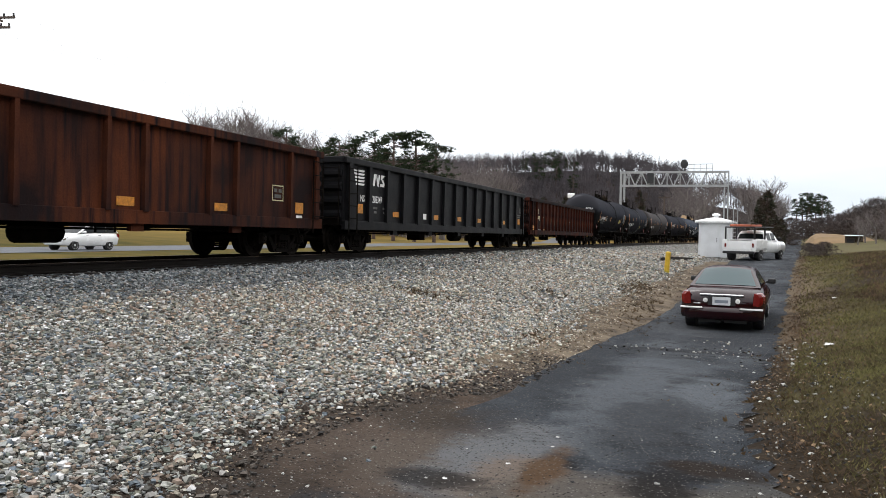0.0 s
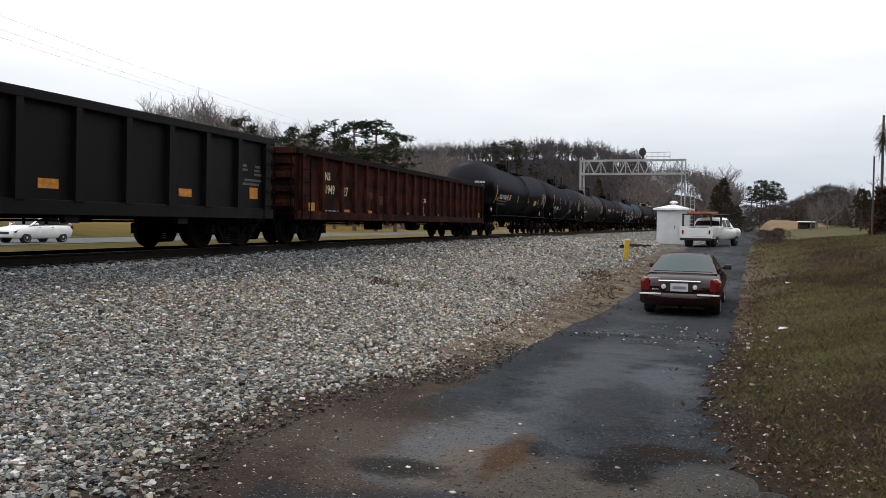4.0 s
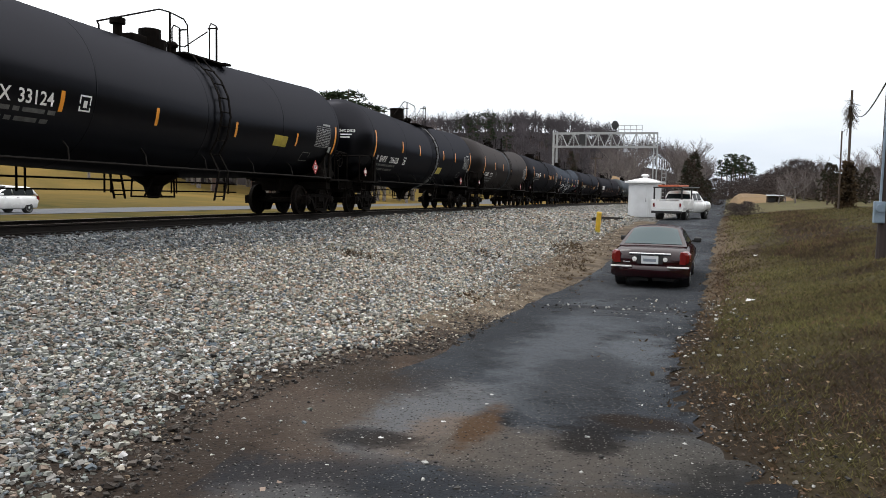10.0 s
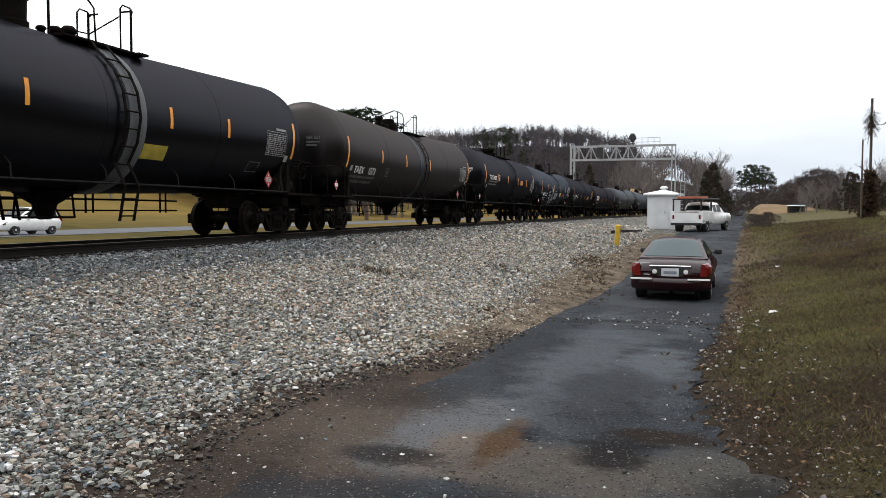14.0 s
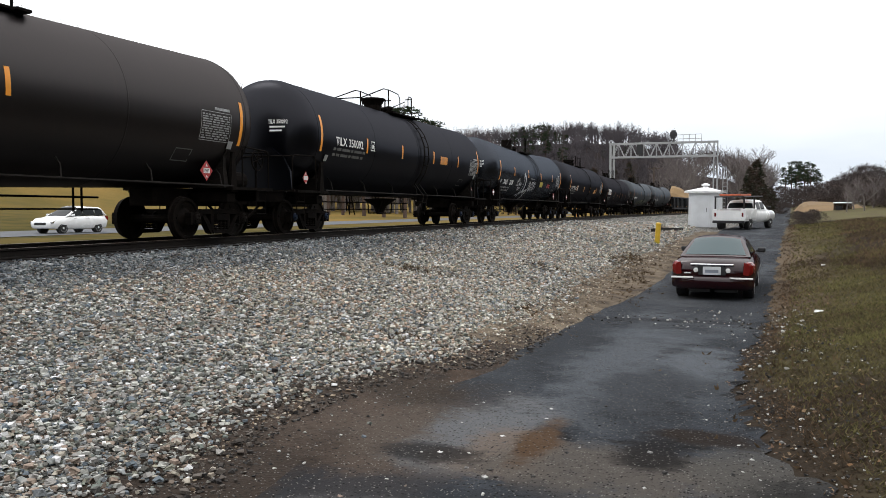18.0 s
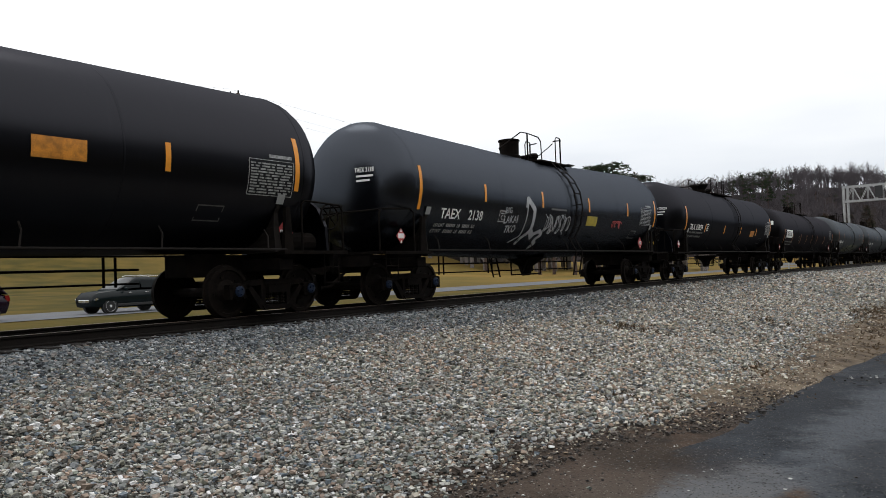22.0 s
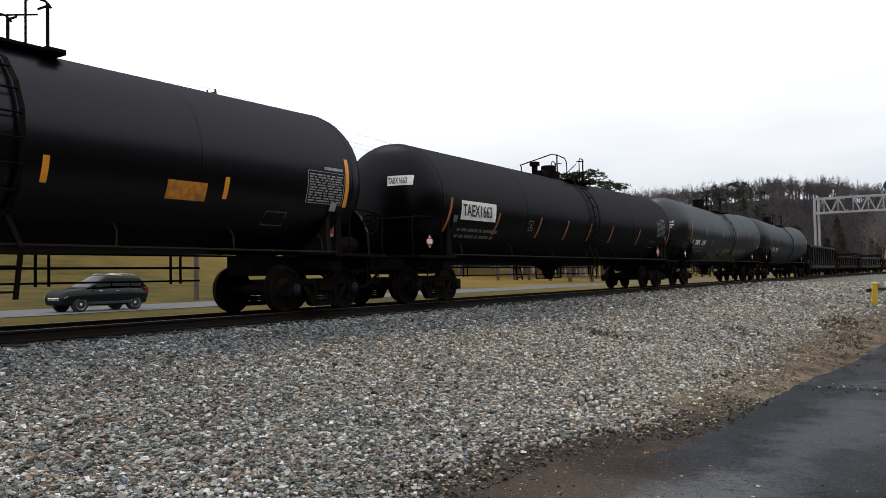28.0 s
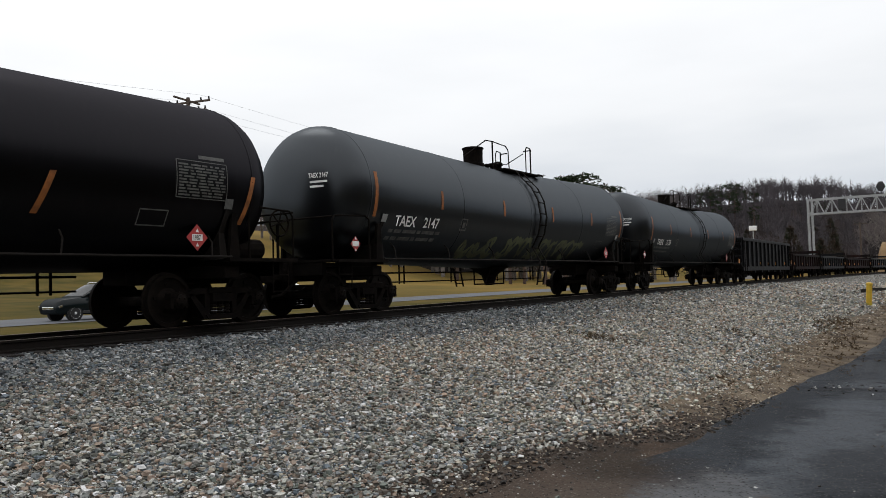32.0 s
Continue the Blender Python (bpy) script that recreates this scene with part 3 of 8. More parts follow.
def beam(bm, a, b, w, h, up=(0, 0, 1)):
    """A rectangular bar from a to b, w across and h along up."""
    a, b = Vector(a), Vector(b)
    d = (b - a).normalized()
    u = Vector(up)
    s = d.cross(u).normalized() * (w / 2)
    u = s.cross(d).normalized() * (h / 2)
    vs = [[bm.verts.new(p + s * i + u * j) for i, j in ((-1, -1), (1, -1), (1, 1), (-1, 1))] for p in (a, b)]
    for i in range(4):
        bm.faces.new((vs[0][i], vs[0][(i + 1) % 4], vs[1][(i + 1) % 4], vs[1][i]))
    bm.faces.new(vs[0][::-1])
    bm.faces.new(vs[1])


def pipe(bm, pts, r, n=6):
    """A round bar bent along the points."""
    pts = [Vector(p) for p in pts]
    rings, side = [], None
    for i, p in enumerate(pts):
        d = (pts[min(i + 1, len(pts) - 1)] - pts[max(i - 1, 0)]).normalized()
        if side is None:
            side = d.orthogonal().normalized()
        side = (side - d * side.dot(d)).normalized()
        up = d.cross(side)
        rings.append([bm.verts.new(p + (side * math.cos(2 * math.pi * k / n) + up * math.sin(2 * math.pi * k / n)) * r) for k in range(n)])
    for a, b in zip(rings, rings[1:]):
        for k in range(n):
            bm.faces.new((a[k], a[(k + 1) % n], b[(k + 1) % n], b[k]))
    bm.faces.new(rings[0][::-1])
    bm.faces.new(rings[-1])


def ribbon(bm, pts, w, t):
    """A flat bar bent along points in a plane across y: w along y, t thick."""
    pts, rings = [Vector(p) for p in pts], []
    for i, p in enumerate(pts):
        d = (pts[min(i + 1, len(pts) - 1)] - pts[max(i - 1, 0)]).normalized()
        side = Vector((0, w / 2, 0))
        out = d.cross(Vector((0, 1, 0))).normalized() * t / 2
        rings.append([bm.verts.new(p + side * u + out * v) for u, v in ((-1, -1), (1, -1), (1, 1), (-1, 1))])
    for a, b in zip(rings, rings[1:]):
        for k in range(4):
            bm.faces.new((a[k], a[(k + 1) % 4], b[(k + 1) % 4], b[k]))
    bm.faces.new(rings[0][::-1])
    bm.faces.new(rings[-1])
    bmesh.ops.recalc_face_normals(bm, faces=bm.faces)


def lathe(bm, profile, n=24, axis="z", at=(0, 0, 0)):
    """Turns (radius, along) pairs about an axis."""
    rings = []
    for r, h in profile:
        ring = []
        for i in range(n):
            c, s = math.cos(2 * math.pi * i / n) * r, math.sin(2 * math.pi * i / n) * r
            p = {"z": (c, s, h), "x": (h, c, s), "y": (s, h, c)}[axis]
            ring.append(bm.verts.new(Vector(p) + Vector(at)))
        rings.append(ring)
    for a, b in zip(rings, rings[1:]):
        for i in range(n):
            bm.faces.new((a[i], a[(i + 1) % n], b[(i + 1) % n], b[i]))
    bm.faces.new(rings[0][::-1])
    bm.faces.new(rings[-1])


def prism(bm, outline, x0, x1):
    """A polygon of (y, z) pairs pulled from x0 to x1."""
    a = [bm.verts.new((x0, y, z)) for y, z in outline]
    b = [bm.verts.new((x1, y, z)) for y, z in outline]
    n = len(a)
    for i in range(n):
        bm.faces.new((a[i], a[(i + 1) % n], b[(i + 1) % n], b[i]))
    bm.faces.new(a[::-1])
    bm.faces.new(b)
    bmesh.ops.recalc_face_normals(bm, faces=bm.faces)


def lettering(text, size, bend=None):
    """Mesh of a line of text in the y-z plane, read from +x, its lower left at the origin. bend(y, z) gives x."""
    cu = bpy.data.curves.new("text", "FONT")
    cu.body, cu.size, cu.resolution_u, cu.offset = text, size, 2, size * 0.016
    ob = bpy.data.objects.new("text", cu)
    scene.collection.objects.link(ob)
    me = bpy.data.meshes.new_from_object(ob.evaluated_get(bpy.context.evaluated_depsgraph_get()))
    bpy.data.objects.remove(ob)
    bm = bmesh.new()
    bm.from_mesh(me)
    bpy.data.meshes.remove(me)
    for v in bm.verts:
        v.co = Vector((0.0, v.co.x, v.co.y))
    return bm


# ---- the train ----
TRACK_X = -11.97
GAUGE = 0.7525
WHEEL_R = 0.457


def run(t):
    """Metres that the train has gone at t seconds."""
    return 5.58 * t + 0.0081 * t * t


WHEELSETS, RAILCARS, CACHE = [], [], {}


def shared(key, build, mat, name, parent, label="", smooth=False, at=None):
    """A part whose mesh is built once and shared."""
    if key not in CACHE:
        bm = bmesh.new()
        build(bm)
        me = bpy.data.meshes.new(name)
        bm.normal_update()
        bm.to_mesh(me)
        bm.free()
        me.materials.append(mat)
        if smooth:
            me.polygons.foreach_set("use_smooth", [True] * len(me.polygons))
        CACHE[key] = me
    ob = new(name, CACHE[key])
    ob.parent = parent
    if at is not None:
        ob.matrix_basis = at
    if label:
        ob["label"] = label
    return ob


def wheelset_mesh(bm):
    bar(bm, (-0.95, 0, 0), (0.95, 0, 0), 0.085, 10)
    for s in (-1, 1):
        rim = [(0.10, s * 0.66), (0.20, s * 0.665), (0.33, s * 0.69), (0.385, s * 0.70), (0.39, s * 0.665), (0.487, s * 0.67), (0.484, s * 0.70), (0.458, s * 0.715),
               (0.452, s * 0.80), (0.39, s * 0.805), (0.375, s * 0.765), (0.22, s * 0.745), (0.15, s * 0.80), (0.085, s * 0.82)]
        lathe(bm, rim, 28, "x")
        for k in range(5):
            a = 2 * math.pi * k / 5
            bar(bm, (s * 0.70, math.cos(a) * 0.28, math.sin(a) * 0.28), (s * 0.775, math.cos(a) * 0.28, math.sin(a) * 0.28), 0.035, 6)
    bmesh.ops.recalc_face_normals(bm, faces=bm.faces)


def cap_mesh(bm, s):
    lathe(bm, [(0.085, s * 0.95), (0.10, s * 1.04), (0.10, s * 1.10), (0.06, s * 1.115)], 12, "x")
    for k in range(3):
        a = 2 * math.pi * k / 3
        bar(bm, (s * 1.11, math.cos(a) * 0.055, math.sin(a) * 0.055), (s * 1.14, math.cos(a) * 0.055, math.sin(a) * 0.055), 0.018, 6)
    bmesh.ops.recalc_face_normals(bm, faces=bm.faces)


def side_frame_mesh(bm):
    """Cast side frame at x = 0, thick along x: bowed top and bottom members, two windows, a spring nest and a pedestal at either end."""
    w = 0.075
    for s in (-1, 1):
        prism(bm, [(s * 0.28, 0.66), (s * 0.62, 0.64), (s * 0.72, 0.58), (s * 1.08, 0.58), (s * 1.10, 0.50), (s * 0.74, 0.48), (s * 0.60, 0.54), (s * 0.28, 0.56)], -w, w)
        prism(bm, [(s * 0.72, 0.56), (s * 0.60, 0.55), (s * 0.26, 0.18), (s * 0.30, 0.10), (s * 0.40, 0.13)], -w, w)
        prism(bm, [(s * 0.26, 0.60), (s * 0.36, 0.60), (s * 0.36, 0.20), (s * 0.26, 0.16)], -w * 0.9, w * 0.9)
        prism(bm, [(s * 0.74, 0.50), (s * 0.78, 0.50), (s * 0.78, 0.32), (s * 0.72, 0.34)], -w, w)
        prism(bm, [(s * 1.02, 0.52), (s * 1.09, 0.52), (s * 1.09, 0.32), (s * 1.02, 0.32)], -w, w)
        lathe(bm, [(0.13, -0.09), (0.15, -0.07), (0.15, 0.07), (0.12, 0.09)], 14, "x", (0.0, s * 0.89, WHEEL_R))
    prism(bm, [(-0.36, 0.19), (0.36, 0.19), (0.30, 0.10), (-0.30, 0.10)], -w * 1.3, w * 1.3)
    prism(bm, [(-0.32, 0.66), (0.32, 0.66), (0.30, 0.56), (-0.30, 0.56)], -w, w)
    for y in (-0.15, 0.0, 0.15):
        for k in range(4):
            lathe(bm, [(0.05, 0.20 + k * 0.055), (0.068, 0.215 + k * 0.055), (0.068, 0.235 + k * 0.055), (0.05, 0.25 + k * 0.055)], 8, "z", (0.03, y, 0))
    box(bm, 0.02, 0, 0.48, 0.22, 0.46, 0.14)


def bolster_mesh(bm):
    box(bm, 0, 0, 0.55, 2.0, 0.40, 0.22, 0.03)
    lathe(bm, [(0.36, 0.66), (0.36, 0.74), (0.2, 0.76)], 16)
    for y in (-0.42, 0.42):
        box(bm, 0, y, 0.42, 1.7, 0.10, 0.16)
        for x in (-0.6, 0.6):
            beam(bm, (x, y, 0.42), (x, y * 0.3, 0.62), 0.06, 0.06)


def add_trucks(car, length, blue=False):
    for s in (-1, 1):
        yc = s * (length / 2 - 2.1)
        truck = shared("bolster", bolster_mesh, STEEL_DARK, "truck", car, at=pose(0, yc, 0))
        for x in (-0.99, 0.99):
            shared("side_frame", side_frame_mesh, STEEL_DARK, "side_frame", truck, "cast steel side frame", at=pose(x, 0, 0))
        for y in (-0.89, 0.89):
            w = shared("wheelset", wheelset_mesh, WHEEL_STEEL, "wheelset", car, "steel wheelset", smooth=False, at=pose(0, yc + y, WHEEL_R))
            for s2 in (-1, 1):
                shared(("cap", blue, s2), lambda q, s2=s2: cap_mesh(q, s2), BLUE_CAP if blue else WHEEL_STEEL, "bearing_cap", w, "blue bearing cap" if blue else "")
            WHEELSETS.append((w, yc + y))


def coupler_mesh(bm):
    box(bm, 0, -0.1, 0.86, 0.30, 0.9, 0.26, 0.03)
    box(bm, 0, -0.62, 0.86, 0.20, 0.34, 0.18, 0.03)
    prism(bm, [(-0.95, 0.74), (-0.74, 0.70), (-0.70, 1.02), (-0.95, 0.98)], -0.16, 0.10)
    pipe(bm, [(0.28, -0.2, 0.80), (0.30, -0.5, 0.62), (0.27, -0.75, 0.45), (0.2, -0.95, 0.42)], 0.035)
    pipe(bm, [(0.2, 0.2, 0.98), (0.75, 0.15, 1.0), (1.25, 0.1, 0.98), (1.32, 0.05, 0.85)], 0.018)


def add_couplers(car, length):
    for s in (-1, 1):
        shared("coupler", coupler_mesh, STEEL_DARK, "coupler", car, at=pose(0, s * (length / 2 - 0.97), 0, 0, 0, 0 if s < 0 else 180))


TANK_R, TANK_Z, TANK_DROP, HEAD = 1.53, 2.69, 0.13, 0.83


class Shell:
    """The surface of one tank: two halves that fall towards the middle."""

    def __init__(self, half, z0=TANK_Z, drop=TANK_DROP):
        self.half, self.z0, self.drop = half, z0, drop

    def zc(self, y):
        return self.z0 - self.drop * max(0.0, 1 - abs(y) / self.half)

    def x(self, y, z, off=0.006):
        return math.sqrt(max(0.01, TANK_R ** 2 - (z - self.zc(y)) ** 2)) + off

    def patch(self, bm, y0, y1, z0, z1, off=0.006, n=6, slant=0.0):
        rows = []
        for i in range(n + 1):
            z = z0 + (z1 - z0) * i / n
            k = slant * i / n
            rows.append([bm.verts.new((self.x(y, z, off), y + k, z)) for y in (y0, y1)])
        for a, b in zip(rows, rows[1:]):
            bm.faces.new((a[0], a[1], b[1], b[0]))

    def text(self, car, text, size, y, z, mat, name="lettering", off=0.007, wide=1.0, turn=0.0):
        bm = lettering(text, size)
        c, s = math.cos(turn), math.sin(turn)
        for v in bm.verts:
            a, b = v.co.y * wide, v.co.z
            v.co.y, v.co.z = y + a * c - b * (s + 0.14), z + a * s + b * c
            v.co.x = self.x(v.co.y, v.co.z, off + 0.07 * size * size)
        part(name, bm, mat, car, "stencilled lettering")


def strokes(bm, shell, pts, w, off=0.008):
    """A painted stroke along (y, z) points on a tank's side, one bent band."""
    row = None
    for (ya, za), (yb, zb) in zip(pts, pts[1:]):
        d = Vector((yb - ya, zb - za))
        n = max(1, int(d.length / 0.12))
        d.normalize()
        s = Vector((-d.y, d.x)) * w / 2
        for i in range(n + 1):
            y, z = ya + (yb - ya) * i / n, za + (zb - za) * i / n
            now = [bm.verts.new((shell.x(y + s.x * k, z + s.y * k, off), y + s.x * k, z + s.y * k)) for k in (-1, 1)]
            if row:
                bm.faces.new((row[0], now[0], now[1], row[1]))
            row = now


def tank_car(front, rear, marks, paint=TANK_BLACK, strips=(-4.7, -1.7, 1.5, 4.6), strip_mat=ORANGE, band=None, white_plate=False, blue=False, label="",
             yellow=1.4, rail_pipe=True, manway="drum", slanted=False, end_plate=False, text_at=(-6.6, -5.42), table=True, band_at=0.5, ring=(-1.77, -0.04, 1.05, 2.03), man_at=-0.76, plate_at=-3.98, z0=TANK_Z, drop=0.18, strip_z=2.40, text_z=1.94, yellow_z=1.98, end_z=2.10, rail_up=0.10, lettered=False):
    """A railway tank car from coupler to coupler (front and rear along the track when the clip starts), its near side towards +x."""
    length = rear - front
    car = thing("tank_car", label, "tank car", pose(TRACK_X, (front + rear) / 2, 0), "tank cars of the train")
    RAILCARS.append((car, (front + rear) / 2))
    half = length / 2 - 1.75
    sh = Shell(half, z0, drop)
    bm = bmesh.new()
    n, rings = 48, []
    ys = [(-half - HEAD * math.sin(a), math.cos(a)) for a in [math.pi / 2 * k / 7 for k in (6.7, 6, 5, 4, 3, 2, 1)]]
    body = [(-half + 2 * half * k / 16, 1.0) for k in range(17)]
    profile = ys + body + [(-y, r) for y, r in ys[::-1]]
    for y, r in profile:
        r = r ** 0.64 if r < 1 else 1.0
        zc = sh.zc(max(-half, min(half, y)))
        rings.append([bm.verts.new((math.cos(2 * math.pi * i / n) * TANK_R * r, y, zc + math.sin(2 * math.pi * i / n) * TANK_R * r)) for i in range(n)])
    for a, b in zip(rings, rings[1:]):
        for i in range(n):
            bm.faces.new((a[i], b[i], b[(i + 1) % n], a[(i + 1) % n]))
    bm.faces.new(rings[0])
    bm.faces.new(rings[-1][::-1])
    part("tank", bm, paint, car, smooth=True)
    # weld seams round the shell
    for y in (-half, -half * 0.5, 0.0, half * 0.5, half):
        w = shared(("seam", paint.name), lambda q: lathe(q, [(TANK_R + 0.001, -0.02), (TANK_R + 0.005, -0.008), (TANK_R + 0.005, 0.008), (TANK_R + 0.001, 0.02)], 48, "y"), paint, "weld_seam", car, smooth=True)
        w.matrix_basis = pose(0, y, sh.zc(y))
    if band:
        bm = bmesh.new()
        lathe(bm, [(TANK_R + 0.004, -0.26), (TANK_R + 0.012, -0.25), (TANK_R + 0.012, 0.25), (TANK_R + 0.004, 0.26)], 48, "y", (0, band_at, sh.zc(band_at)))
        part("wrapper_band", bm, band, car, "pale band round the middle", smooth=True)
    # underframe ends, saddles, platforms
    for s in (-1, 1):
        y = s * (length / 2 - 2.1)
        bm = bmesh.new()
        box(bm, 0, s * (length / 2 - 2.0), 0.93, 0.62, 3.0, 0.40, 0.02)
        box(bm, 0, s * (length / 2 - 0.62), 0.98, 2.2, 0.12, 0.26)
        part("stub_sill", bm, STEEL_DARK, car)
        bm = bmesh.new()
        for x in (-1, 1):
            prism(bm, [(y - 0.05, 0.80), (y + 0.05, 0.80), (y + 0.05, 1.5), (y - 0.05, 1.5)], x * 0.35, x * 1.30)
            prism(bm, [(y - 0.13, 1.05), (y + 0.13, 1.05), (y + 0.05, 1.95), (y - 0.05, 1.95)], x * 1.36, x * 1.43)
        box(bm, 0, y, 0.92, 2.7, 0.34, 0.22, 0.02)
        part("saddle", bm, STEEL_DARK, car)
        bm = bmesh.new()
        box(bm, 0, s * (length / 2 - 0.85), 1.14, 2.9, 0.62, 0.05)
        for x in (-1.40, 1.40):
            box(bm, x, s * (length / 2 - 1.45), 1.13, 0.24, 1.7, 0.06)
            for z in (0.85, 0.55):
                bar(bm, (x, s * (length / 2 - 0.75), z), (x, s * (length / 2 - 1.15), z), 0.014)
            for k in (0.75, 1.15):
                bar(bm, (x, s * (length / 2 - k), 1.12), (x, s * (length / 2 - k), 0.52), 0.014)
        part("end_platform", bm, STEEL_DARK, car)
        for x in (-1, 1):
            bm = bmesh.new()
            pipe(bm, [(x * 1.42, s * (length / 2 - 1.75), 1.15), (x * 1.42, s * (length / 2 - 1.75), 2.02), (x * 1.40, s * (length / 2 - 1.65), 2.10), (x * 1.38, s * (length / 2 - 0.66), 2.06),
                      (x * 1.38, s * (length / 2 - 0.58), 1.96), (x * 1.38, s * (length / 2 - 0.58), 1.15)], 0.020)
            pipe(bm, [(x * 1.38, s * (length / 2 - 0.58), 2.04), (0, s * (length / 2 - 0.58), 2.04)], 0.020)
            part("end_handrail", bm, STEEL_DARK, car)
        if end_plate:
            bm = bmesh.new()
            rim = [(-1.22, 1.15), (1.22, 1.15), (1.18, 1.65), (0.98, 2.02), (0.60, 2.30), (-0.60, 2.30), (-0.98, 2.02), (-1.18, 1.65)]
            near = [bm.verts.new((x, s * (half + 0.87), z)) for x, z in rim]
            far = [bm.verts.new((x, s * (half + 0.93 + 0.04 * (z - 1.15)), z)) for x, z in rim]
            bm.faces.new(near)
            bm.faces.new(far[::-1])
            for i in range(8):
                bm.faces.new((near[i], near[(i + 1) % 8], far[(i + 1) % 8], far[i]))
            bmesh.ops.recalc_face_normals(bm, faces=bm.faces)
            part("head_shield", bm, TANK_BLACK, car)
    # brake gear at the rear end
    bm = bmesh.new()
    pipe(bm, [(1.15, length / 2 - 0.7 + 0.25 * math.cos(math.pi * k / 9), 1.85 + 0.25 * math.sin(math.pi * k / 9)) for k in range(19)], 0.018)
    for a in (0.3, 1.35, 2.4):
        bar(bm, (1.15, length / 2 - 0.7 - 0.25 * math.cos(a), 1.85 - 0.25 * math.sin(a)), (1.15, length / 2 - 0.7 + 0.25 * math.cos(a), 1.85 + 0.25 * math.sin(a)), 0.014)
    bar(bm, (1.10, length / 2 - 0.7, 1.15), (1.10, length / 2 - 0.7, 1.85), 0.03)
    part("hand_brake_wheel", bm, STEEL_DARK, car)
    bm = bmesh.new()
    lathe(bm, [(0.16, -0.35), (0.2, -0.3), (0.2, 0.3), (0.16, 0.35)], 12, "y", (0.9, length / 2 - 1.35, 1.34))
    part("air_reservoir", bm, STEEL_DARK, car)
    # side rails along the sill
    for x in (-1.47, 1.47):
        bm = bmesh.new()
        pipe(bm, [(x, -length / 2 + 2.2, 1.18), (x, length / 2 - 2.2, 1.18)], 0.022)
        for k in range(7):
            y = -half + 0.9 + (2 * half - 1.8) * k / 6
            pipe(bm, [(x, y, 1.18), (x * 0.93, y + 0.09, 1.42), (x * 0.84, y + 0.12, 1.55)], 0.016)
        part("side_rail", bm, STEEL_DARK if x < 0 else RAIL_STEEL, car, "long side handrail")
    if rail_pipe:
        bm = bmesh.new()
        for x in (-1.30,):
            pipe(bm, [(x, -half + 1.6, 0.92), (x, half - 1.6, 0.92)], 0.024)
            pipe(bm, [(x, -half + 1.6, 0.66), (x, half - 1.6, 0.66)], 0.020)
            for k in range(5):
                y = -half + 2.2 + (2 * half - 4.4) * k / 4
                for d in (-0.12, 0.12):
                    bar(bm, (x, y + d, 1.15), (x, y + d, 0.60), 0.026)
        part("brake_rigging", bm, STEEL_DARK, car)
    # bottom outlet and its frame
    bm = bmesh.new()
    lathe(bm, [(0.16, 1.06), (0.62, 1.03), (0.40, 0.88), (0.24, 0.78), (0.17, 0.58), (0.12, 0.48)], 14, "z")
    for x, y in ((-0.3, -0.4), (0.3, -0.4), (-0.3, 0.4), (0.3, 0.4)):
        bar(bm, (x, y, 1.0), (x * 0.6, y * 1.5, 0.52), 0.022)
    pipe(bm, [(-0.18, -0.6, 0.52), (0.18, -0.6, 0.52), (0.18, 0.6, 0.52), (-0.18, 0.6, 0.52), (-0.18, -0.6, 0.52)], 0.022)
    part("bottom_outlet", bm, STEEL_DARK, car)
    # ladder at the middle of either side
    for s in (-1, 1):
        for y in (0.40, 0.82):
            bm = bmesh.new()
            pts = [(s * 1.42, y, 0.45), (s * 1.56, y, 1.15)] + [(s * (sh.x(y, z) + 0.09), y, z) for z in (1.6, 2.0, 2.5, 3.0, 3.4, 3.75)] + [(s * 0.82, y, 3.98)]
            ribbon(bm, pts, 0.075, 0.016)
            part("ladder_rail", bm, STEEL_DARK, car, "flat steel ladder rail")
        for k in range(10):
            z = 0.55 + 0.34 * k
            x = sh.x(0.6, max(z, 1.25)) + 0.09 if z > 1.2 else 1.42 + 0.2 * (z - 0.45)
            bm = bmesh.new()
            bar(bm, (s * x, 0.40, z), (s * x, 0.82, z), 0.017)
            part("ladder_rung", bm, STEEL_DARK, car)
    # manway, platform and its railing on top
    top = sh.zc(0) + TANK_R
    bm = bmesh.new()
    if manway == "drum":
        lathe(bm, [(0.33, top - 0.1), (0.33, top + 0.10), (0.29, top + 0.12), (0.30, top + 0.52), (0.33, top + 0.53), (0.33, top + 0.57), (0.28, top + 0.59)], 20, "z", (0, man_at, 0))
    elif manway == "funnel":
        lathe(bm, [(0.28, top - 0.1), (0.30, top + 0.18), (0.42, top + 0.36), (0.46, top + 0.37), (0.46, top + 0.42), (0.38, top + 0.44)], 20, "z", (0, man_at, 0))
    else:
        lathe(bm, [(0.38, top - 0.1), (0.38, top + 0.20), (0.26, top + 0.22), (0.26, top + 0.45), (0.2, top + 0.47)], 18, "z", (0, man_at + 0.1, 0))
        lathe(bm, [(0.10, top - 0.1), (0.10, top + 0.30), (0.17, top + 0.32), (0.17, top + 0.44), (0.1, top + 0.46)], 12, "z", (0.1, man_at - 1.2, 0))
        box(bm, 0, man_at - 0.5, top + 0.12, 0.35, 0.55, 0.2, 0.03)
    part("manway", bm, STEEL_DARK, car, smooth=False)
    ra, rb, rc, rd = ring
    bm = bmesh.new()
    for x in (-0.62, 0.62):
        box(bm, x, (rb + rd) / 2, top - 0.06, 0.34, rd - rb + 0.3, 0.045)
        for y in (rb, rc, rd):
            beam(bm, (x, y, top - 0.05), (x * 0.9, y, top - 0.22), 0.06, 0.05)
    box(bm, 0, rd - 0.1, top - 0.08, 1.9, 0.30, 0.05)
    part("walkway", bm, STEEL_DARK, car)
